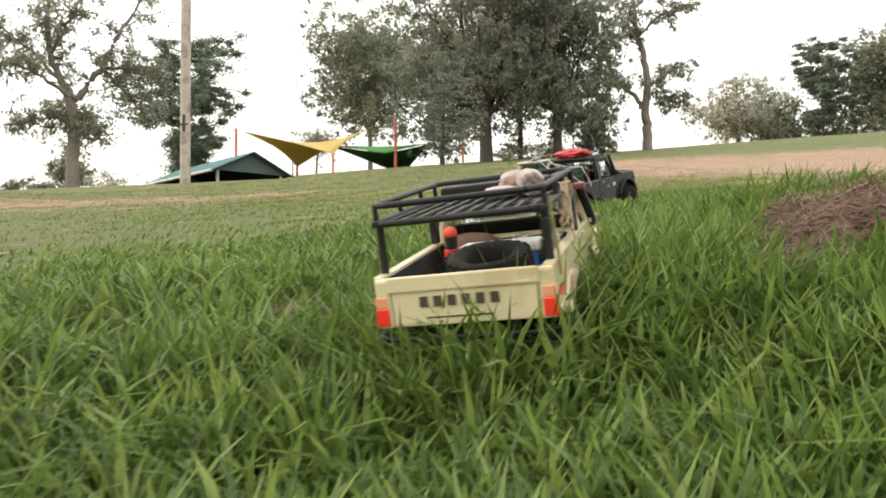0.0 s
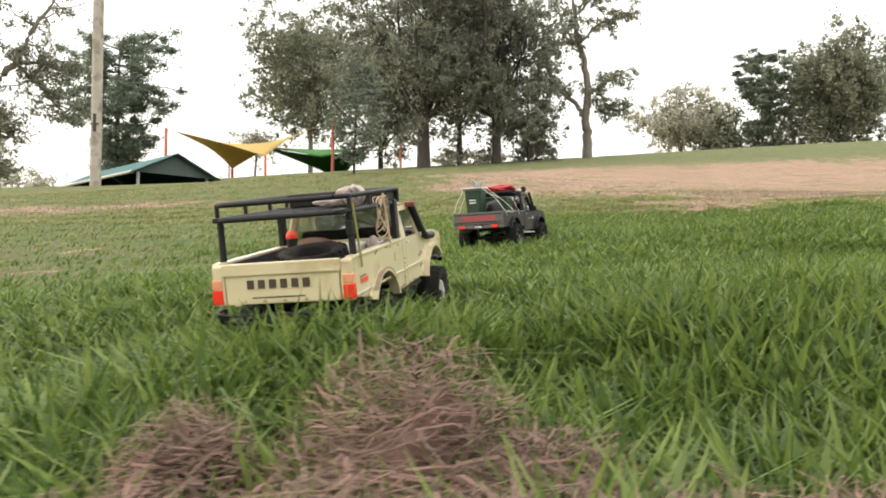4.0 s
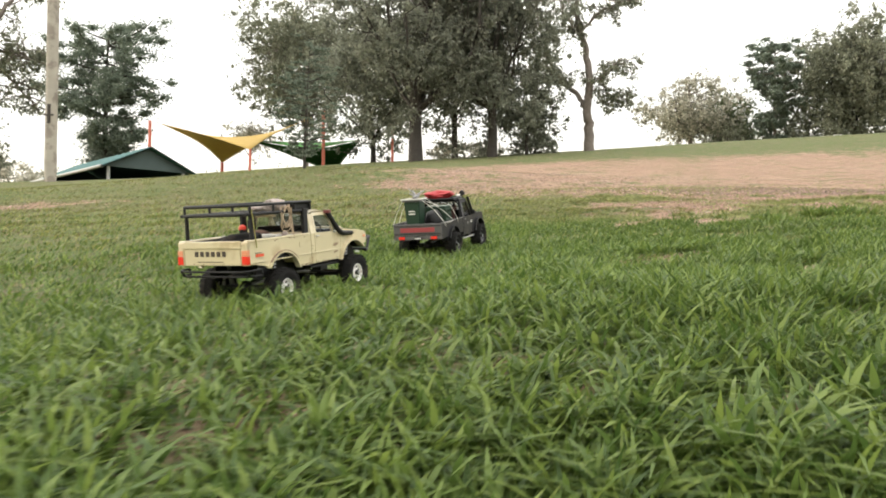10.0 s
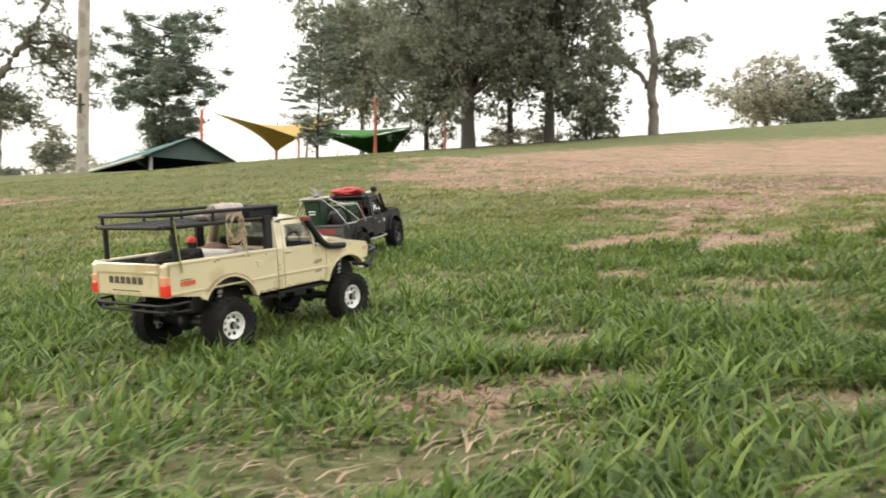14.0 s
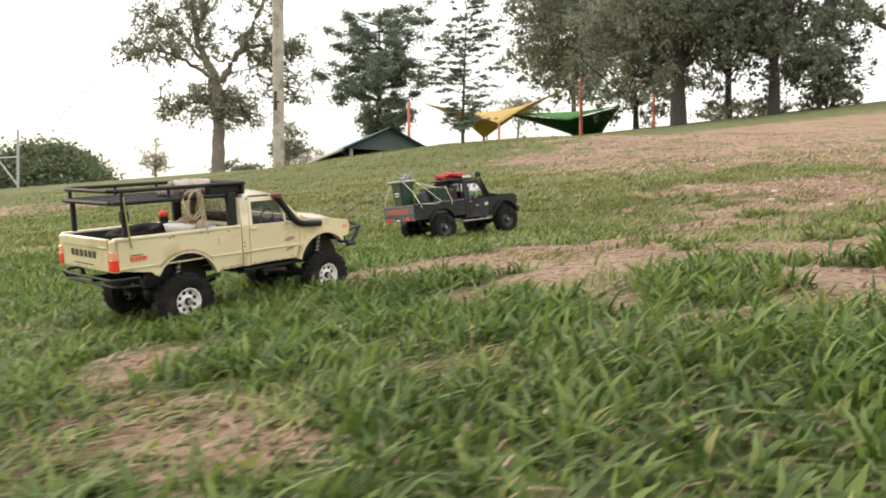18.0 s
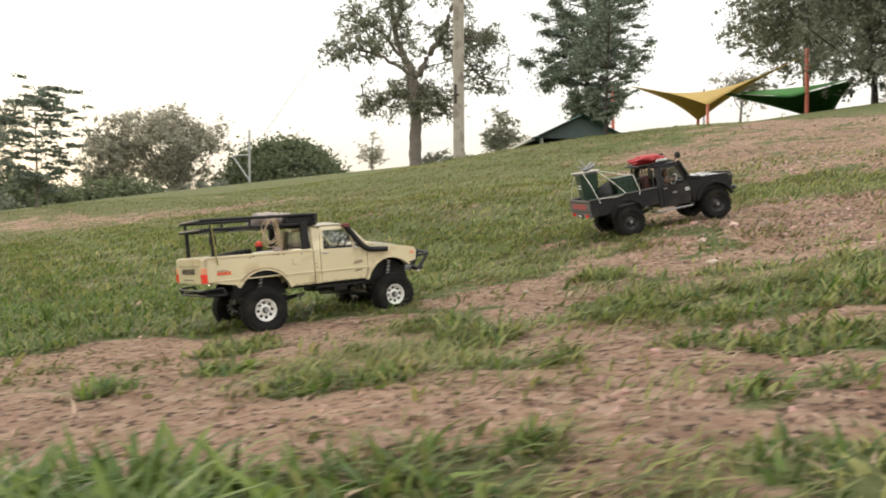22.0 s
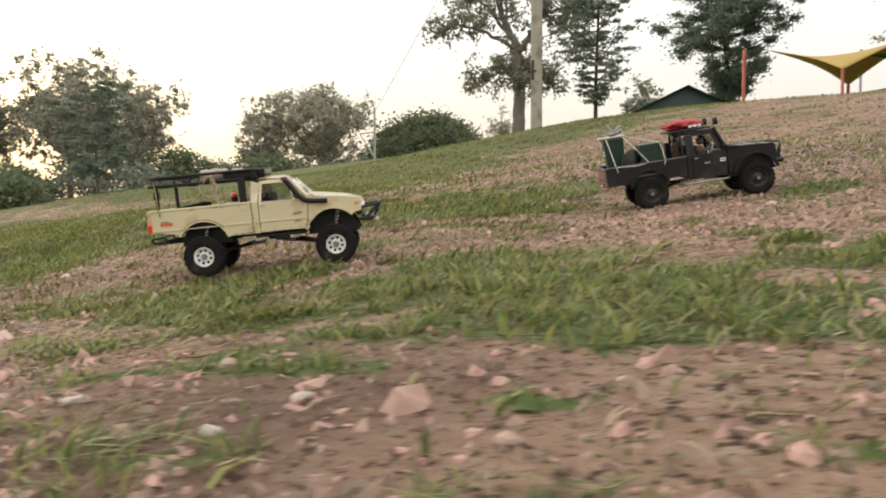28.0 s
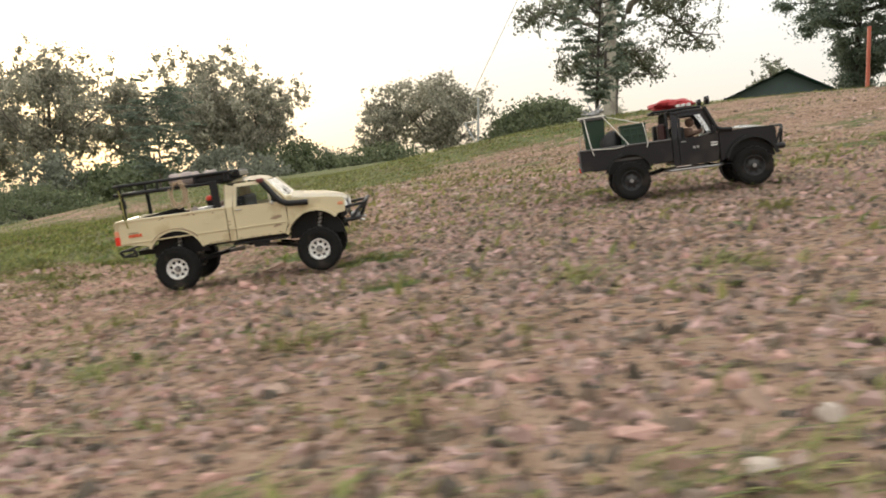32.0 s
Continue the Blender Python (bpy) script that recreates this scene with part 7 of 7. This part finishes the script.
    # headboard with fuel cans
    rods("head_board", [(bend([(0.100, -0.084, 0.106), (0.100, -0.080, 0.205), (0.100, 0.080, 0.205), (0.100, 0.084, 0.106)]), 0.003), ([(0.100, -0.082, 0.165), (0.100, 0.082, 0.165)], 0.0022)] +
         [([(0.100, y, 0.108), (0.100, y, 0.204)], 0.0018) for y in (-.06, -.035, -.01, .015, .04, .065)], BLACK, ob, "black mesh headboard")
    for y in (-0.066, 0.046):
        part("fuel_can", slab(0.078, 0.096, y, y + 0.030, 0.106, 0.178, 0.004), shader("dull_red", (0.045, 0.013, 0.012), 0.5, vary=0.1, scale=40) if y < 0 else BLACK, ob, "dull red fuel can")
    wheels = []
    for x in (0.0, WB):
        for s in (-1, 1):
            wheels.append((wheel(ob, x, s * 0.088, R, 0.040, RIM_DARK, s, "dark steel rim"), x, s * 0.088, R))
    return ob, wheels


def dark_load(ob):
    """The bin, crate, spare wheel and ropes on the tray; they ride along as parts of the truck."""
    bm = bmesh.new()
    x0, x1, y0, y1 = -0.104, -0.046, -0.006, 0.052
    lo = [bm.verts.new(p) for p in ((x0 + .006, y0 + .006, 0.106), (x1 - .006, y0 + .006, 0.106), (x1 - .006, y1 - .006, 0.106), (x0 + .006, y1 - .006, 0.106))]
    hi = [bm.verts.new(p) for p in ((x0, y0, 0.215), (x1, y0, 0.215), (x1, y1, 0.215), (x0, y1, 0.215))]
    bm.faces.new(lo[::-1])
    bm.faces.new(hi)
    for i in range(4):
        bm.faces.new((lo[i], lo[(i + 1) % 4], hi[(i + 1) % 4], hi[i]))
    bmesh.ops.bevel(bm, geom=bm.edges[:], offset=0.003, segments=2, affect="EDGES")
    b = part("wheelie_bin", bm, BIN, ob, "tall green plastic wheelie bin")
    part("bin_lid", slab(x0 - .004, x1 + .004, y0 - .004, y1 + .004, 0.213, 0.220, 0.002), TRAYGREY, b, "grey bin lid")
    for i in range(2):
        part("bin_label", slab(x0 + .0005, x0 + .0022, 0.012, 0.036, 0.178 - i * 0.009, 0.182 - i * 0.009, 0.0002), DECAL_W, b)
    part("crate", slab(-0.012, 0.050, -0.066, 0.010, 0.106, 0.182, 0.003), BIN, ob, "dark green stacked crate")
    part("crate_lid", slab(-0.014, 0.052, -0.068, 0.012, 0.182, 0.188, 0.002), BIN, ob)
    for z in (0.118, 0.138, 0.158, 0.174):
        part("crate_rib", slab(-0.0125, 0.0505, -0.0685, -0.0658, z, z + 0.005, 0.0006), BIN, ob)
    for x in (-0.010, 0.008, 0.026, 0.044):
        part("crate_rib", slab(x, x + 0.005, -0.0690, -0.0657, 0.108, 0.182, 0.0006), BIN, ob)
    lump("tarpaulin", ob, (-0.036, -0.030, 0.138), (0.026, 0.032, 0.040), BLACK, 33, "dark folded tarpaulin beside the bin", 0.2)
    lump("dark_bundle", ob, (-0.034, 0.055, 0.126), (0.030, 0.026, 0.022), BLACK, 31, "dark tarpaulin bundle", 0.25)
    # cords from the bin to the tray's edge
    k = 0.0012
    rods("tie_rope", [([(-0.098, -0.010, 0.222), (-0.094, -0.060, 0.180), (-0.088, -0.091, 0.135), (-0.084, -0.093, 0.122)], k),
                      ([(-0.052, -0.010, 0.222), (-0.020, -0.060, 0.175), (0.004, -0.091, 0.137), (-0.030, -0.092, 0.133), (-0.086, -0.092, 0.137)], k),
                      ([(-0.098, 0.056, 0.222), (-0.112, 0.080, 0.170), (-0.114, 0.091, 0.137)], k), ([(-0.052, 0.056, 0.222), (-0.060, 0.080, 0.175), (-0.066, 0.091, 0.137)], k),
                      ([(0.046, 0.010, 0.189), (0.044, -0.068, 0.188), (0.050, -0.091, 0.137), (0.046, -0.093, 0.126)], k),
                      ([(-0.112, 0.060, 0.222), (-0.112, -0.012, 0.222), (-0.044, -0.012, 0.222), (-0.044, 0.058, 0.222), (-0.112, 0.060, 0.222)], 0.0018),
                      ([(-0.050, 0.020, 0.222), (0.040, -0.020, 0.190)], k)], CORD, ob, "white cord lashed over the load", 5)
    # small silvery figure lying on the bin: one plain shape
    bm = bmesh.new()
    bmesh.ops.create_icosphere(bm, subdivisions=2, radius=0.0058, matrix=pose(-0.050, 0.014, 0.236))
    bmesh.ops.create_cone(bm, cap_ends=True, segments=8, radius1=0.0075, radius2=0.006, depth=0.030, matrix=pose(-0.068, 0.018, 0.230, 0, 76, -10))
    for a, up, z in ((205, 8, 0.228), (160, 22, 0.230), (40, 30, 0.234), (-50, 26, 0.234), (120, 48, 0.233)):
        bmesh.ops.create_cone(bm, cap_ends=True, segments=6, radius1=0.0028, radius2=0.0016, depth=0.034, matrix=pose(-0.070, 0.018, z) @ pose(0, 0, 0, 0, 0, a) @ pose(0, 0, 0, 0, -up) @ pose(0.018, 0, 0, 0, 90))
    part("figurine", bm, STEEL, ob, "plain silvery figurine on the bin", True)


cream, cream_wheels = cream_truck()
cream_load(cream)
dark, dark_wheels = dark_truck()
dark_load(dark)

# ---------------------------------------------------------------- what moves
CREAM = [
    (0, 0.066, 0.878, 0.378, 73.8, 11.8, -4.3),
    (0.5, 0.060, 0.971, 0.399, 62.1, 12.6, -4.4),
    (1, 0.113, 1.025, 0.417, 51.9, 10.8, -0.6),
    (1.5, 0.192, 1.083, 0.445, 42.0, 11.3, 1.3),
    (2, 0.311, 1.150, 0.465, 42.9, 13.9, 1.7),
    (2.5, 0.433, 1.265, 0.514, 54.9, 12.0, 2.5),
    (3, 0.548, 1.413, 0.561, 67.7, 8.7, 1.8),
    (3.5, 0.641, 1.572, 0.592, 72.8, 8.8, -2.9),
    (5.5, 0.764, 2.421, 0.691, 75.5, 9.4, -2.3),
    (6, 0.799, 2.598, 0.709, 73.7, 10.5, -2.1),
    (6.5, 0.858, 2.768, 0.734, 70.5, 10.0, -2.4),
    (7, 0.920, 2.930, 0.756, 66.6, 8.7, -2.3),
    (7.5, 1.000, 3.105, 0.779, 65.5, 7.3, -1.3),
    (8, 1.081, 3.289, 0.800, 64.6, 7.4, -0.8),
    (8.5, 1.163, 3.479, 0.825, 64.9, 7.3, 0.1),
    (9, 1.245, 3.657, 0.849, 64.1, 7.4, 0.2),
    (9.5, 1.326, 3.823, 0.868, 63.2, 7.8, -0.0),
    (10, 1.413, 3.972, 0.888, 62.7, 7.1, 0.3),
    (10.5, 1.499, 4.103, 0.910, 61.3, 6.1, 0.8),
    (11, 1.595, 4.226, 0.931, 60.0, 6.3, 0.2),
    (11.5, 1.686, 4.357, 0.946, 59.7, 7.6, -0.7),
    (12, 1.762, 4.472, 0.967, 59.9, 7.4, -1.5),
    (12.5, 1.813, 4.559, 0.980, 59.2, 6.4, -2.0),
    (13, 1.861, 4.645, 0.986, 59.3, 6.5, -1.4),
    (13.5, 1.929, 4.736, 0.999, 59.5, 7.5, 0.1),
    (14, 1.996, 4.841, 1.018, 59.1, 7.1, 1.4),
    (14.5, 2.057, 4.953, 1.026, 58.1, 7.1, 1.9),
    (16.5, 2.423, 5.469, 1.079, 71.4, 10.4, 2.4),
    (17, 2.478, 5.573, 1.100, 69.5, 8.7, 3.1),
    (17.5, 2.523, 5.691, 1.123, 69.3, 7.6, 3.6),
    (18, 2.569, 5.801, 1.142, 67.9, 6.7, 4.3),
    (18.5, 2.618, 5.882, 1.148, 67.1, 7.4, 4.3),
    (19, 2.666, 5.943, 1.170, 66.4, 7.6, 2.6),
    (19.5, 2.701, 6.054, 1.191, 62.7, 6.6, 0.5),
    (20, 2.757, 6.213, 1.215, 61.5, 5.2, -0.9),
    (20.5, 2.839, 6.357, 1.228, 64.3, 4.7, -1.3),
    (21, 2.926, 6.498, 1.243, 67.5, 4.3, -1.3),
    (21.5, 2.989, 6.665, 1.256, 68.2, 3.4, -1.9),
    (22, 3.076, 6.845, 1.265, 69.2, 3.6, -2.2),
    (22.5, 3.150, 7.024, 1.283, 72.9, 4.5, -1.9),
    (23, 3.219, 7.167, 1.301, 71.2, 5.1, -1.0),
    (23.5, 3.278, 7.322, 1.321, 70.0, 5.2, 0.4),
    (24, 3.336, 7.470, 1.342, 64.1, 6.3, 1.8),
    (24.5, 3.449, 7.571, 1.364, 52.8, 8.5, 2.2),
    (26.5, 3.951, 7.960, 1.430, 53.9, 13.4, 3.3),
    (27, 4.081, 8.076, 1.470, 51.5, 9.5, 2.6),
    (27.5, 4.199, 8.186, 1.503, 50.2, 7.1, 2.2),
    (28, 4.319, 8.302, 1.527, 51.3, 5.4, 1.9),
    (28.5, 4.444, 8.426, 1.546, 47.2, 6.1, 1.3),
    (29, 4.585, 8.541, 1.555, 46.6, 6.4, 0.7),
    (29.5, 4.722, 8.653, 1.573, 46.6, 6.2, 0.6),
    (30, 4.847, 8.767, 1.589, 49.3, 6.1, 0.7),
    (30.5, 4.986, 8.879, 1.611, 55.5, 6.3, 1.2),
    (31, 5.103, 9.010, 1.638, 58.7, 6.9, 1.6),
    (31.5, 5.206, 9.152, 1.664, 60.0, 6.9, 2.1),
    (32, 5.327, 9.278, 1.688, 60.2, 7.7, 3.0),
]
DARK = [
    (0, 0.365, 2.449, 0.650, 50.8, 12.4, 1.5),
    (1, 0.567, 2.738, 0.710, 50.8, 12.4, 1.5),
    (2, 0.769, 3.028, 0.770, 52.0, 9.6, -1.5),
    (3, 0.961, 3.281, 0.822, 57.2, 5.5, -1.6),
    (3.5, 1.056, 3.400, 0.835, 61.6, 4.1, -1.1),
    (5.5, 1.312, 3.844, 0.869, 63.3, 8.0, -1.8),
    (6, 1.385, 3.969, 0.888, 64.2, 8.4, -1.6),
    (6.5, 1.446, 4.102, 0.900, 66.2, 8.6, -1.2),
    (7, 1.508, 4.237, 0.916, 68.3, 8.8, -0.8),
    (7.5, 1.565, 4.379, 0.931, 69.4, 9.1, -0.5),
    (8, 1.608, 4.527, 0.947, 69.0, 9.4, -0.6),
    (8.5, 1.671, 4.680, 0.967, 68.2, 9.4, -0.6),
    (9, 1.727, 4.834, 0.990, 67.1, 9.3, -0.7),
    (9.5, 1.783, 4.979, 1.006, 66.9, 9.1, -0.8),
    (10, 1.837, 5.117, 1.023, 67.3, 9.2, -0.8),
    (10.5, 1.878, 5.250, 1.037, 68.2, 9.2, -0.4),
    (11, 1.933, 5.384, 1.055, 69.8, 9.1, 0.2),
    (11.5, 1.971, 5.519, 1.071, 71.3, 9.2, 0.5),
    (12, 1.988, 5.653, 1.093, 72.6, 9.3, 0.4),
    (12.5, 1.995, 5.784, 1.106, 75.1, 9.4, 0.3),
    (13, 1.988, 5.919, 1.118, 76.5, 10.0, 0.1),
    (13.5, 1.987, 6.065, 1.135, 75.9, 10.4, -0.4),
    (14, 1.987, 6.216, 1.163, 73.2, 10.2, -1.0),
    (14.5, 1.995, 6.360, 1.179, 69.8, 9.2, -1.4),
    (16.5, 2.245, 7.010, 1.259, 58.2, 5.1, -1.6),
    (17, 2.312, 7.136, 1.270, 56.9, 5.2, -1.5),
    (17.5, 2.399, 7.261, 1.278, 56.9, 5.7, -1.1),
    (18, 2.474, 7.373, 1.284, 56.6, 6.8, -0.6),
    (18.5, 2.551, 7.474, 1.293, 54.5, 7.8, 0.3),
    (19, 2.628, 7.568, 1.303, 51.3, 8.6, 1.4),
    (19.5, 2.720, 7.664, 1.321, 47.0, 9.5, 2.5),
    (20, 2.835, 7.769, 1.342, 43.2, 10.1, 3.6),
    (20.5, 2.966, 7.877, 1.373, 41.0, 10.7, 4.3),
    (21, 3.074, 7.977, 1.395, 40.7, 11.1, 4.5),
    (21.5, 3.194, 8.080, 1.427, 41.9, 11.4, 4.3),
    (22, 3.302, 8.195, 1.454, 44.2, 11.2, 3.6),
    (22.5, 3.411, 8.327, 1.488, 46.8, 11.1, 2.4),
    (23, 3.500, 8.464, 1.522, 48.4, 10.0, 1.4),
    (23.5, 3.599, 8.605, 1.553, 48.5, 7.7, 1.4),
    (24, 3.716, 8.748, 1.587, 47.1, 5.4, 1.9),
    (24.5, 3.845, 8.884, 1.603, 45.9, 3.5, 2.7),
    (26.5, 4.435, 9.257, 1.636, 40.2, 7.2, 4.0),
    (27, 4.518, 9.328, 1.640, 40.5, 8.2, 4.3),
    (27.5, 4.607, 9.405, 1.655, 41.0, 8.7, 4.7),
    (28, 4.696, 9.491, 1.672, 42.2, 8.8, 5.1),
    (28.5, 4.802, 9.590, 1.697, 43.1, 9.2, 5.3),
    (29, 4.905, 9.694, 1.713, 44.0, 9.7, 5.3),
    (29.5, 5.007, 9.795, 1.738, 44.6, 9.8, 5.0),
    (30, 5.105, 9.899, 1.762, 45.4, 9.2, 4.9),
    (30.5, 5.210, 10.004, 1.791, 46.3, 8.1, 4.8),
    (31, 5.322, 10.116, 1.815, 47.0, 7.3, 4.4),
    (31.5, 5.439, 10.237, 1.839, 47.6, 6.8, 3.6),
    (32, 5.552, 10.355, 1.862, 48.0, 7.0, 2.4),
]


def drive(thing, wheels, rows, lift=0.0):
    """Key a truck along its rows (seconds, rear axle's place, heading, pitch, roll) and roll its wheels by the way it goes."""
    poses = []
    for t, x, y, z, yaw, pitch, roll in rows:
        poses.append((t, pose(x, y, z + lift) @ pose(0, 0, 0, 0, 0, yaw) @ pose(0, 0, 0, 0, -pitch) @ pose(0, 0, 0, roll)))
    walk(thing, poses)
    ts = np.array([r[0] for r in rows])
    xy = np.array([r[1:3] for r in rows])
    way = np.concatenate([[0], np.cumsum(np.linalg.norm(np.diff(xy, axis=0), axis=1))])
    for wheel, x, y, r in wheels:
        walk(wheel, [(t, pose(x, y, r) @ pose(0, 0, 0, 0, math.degrees(np.interp(t, ts, way) / r))) for t in np.linspace(0, 32, 201)])


def motions():
    drive(cream, cream_wheels, CREAM)
    drive(dark, dark_wheels, DARK)


motions()
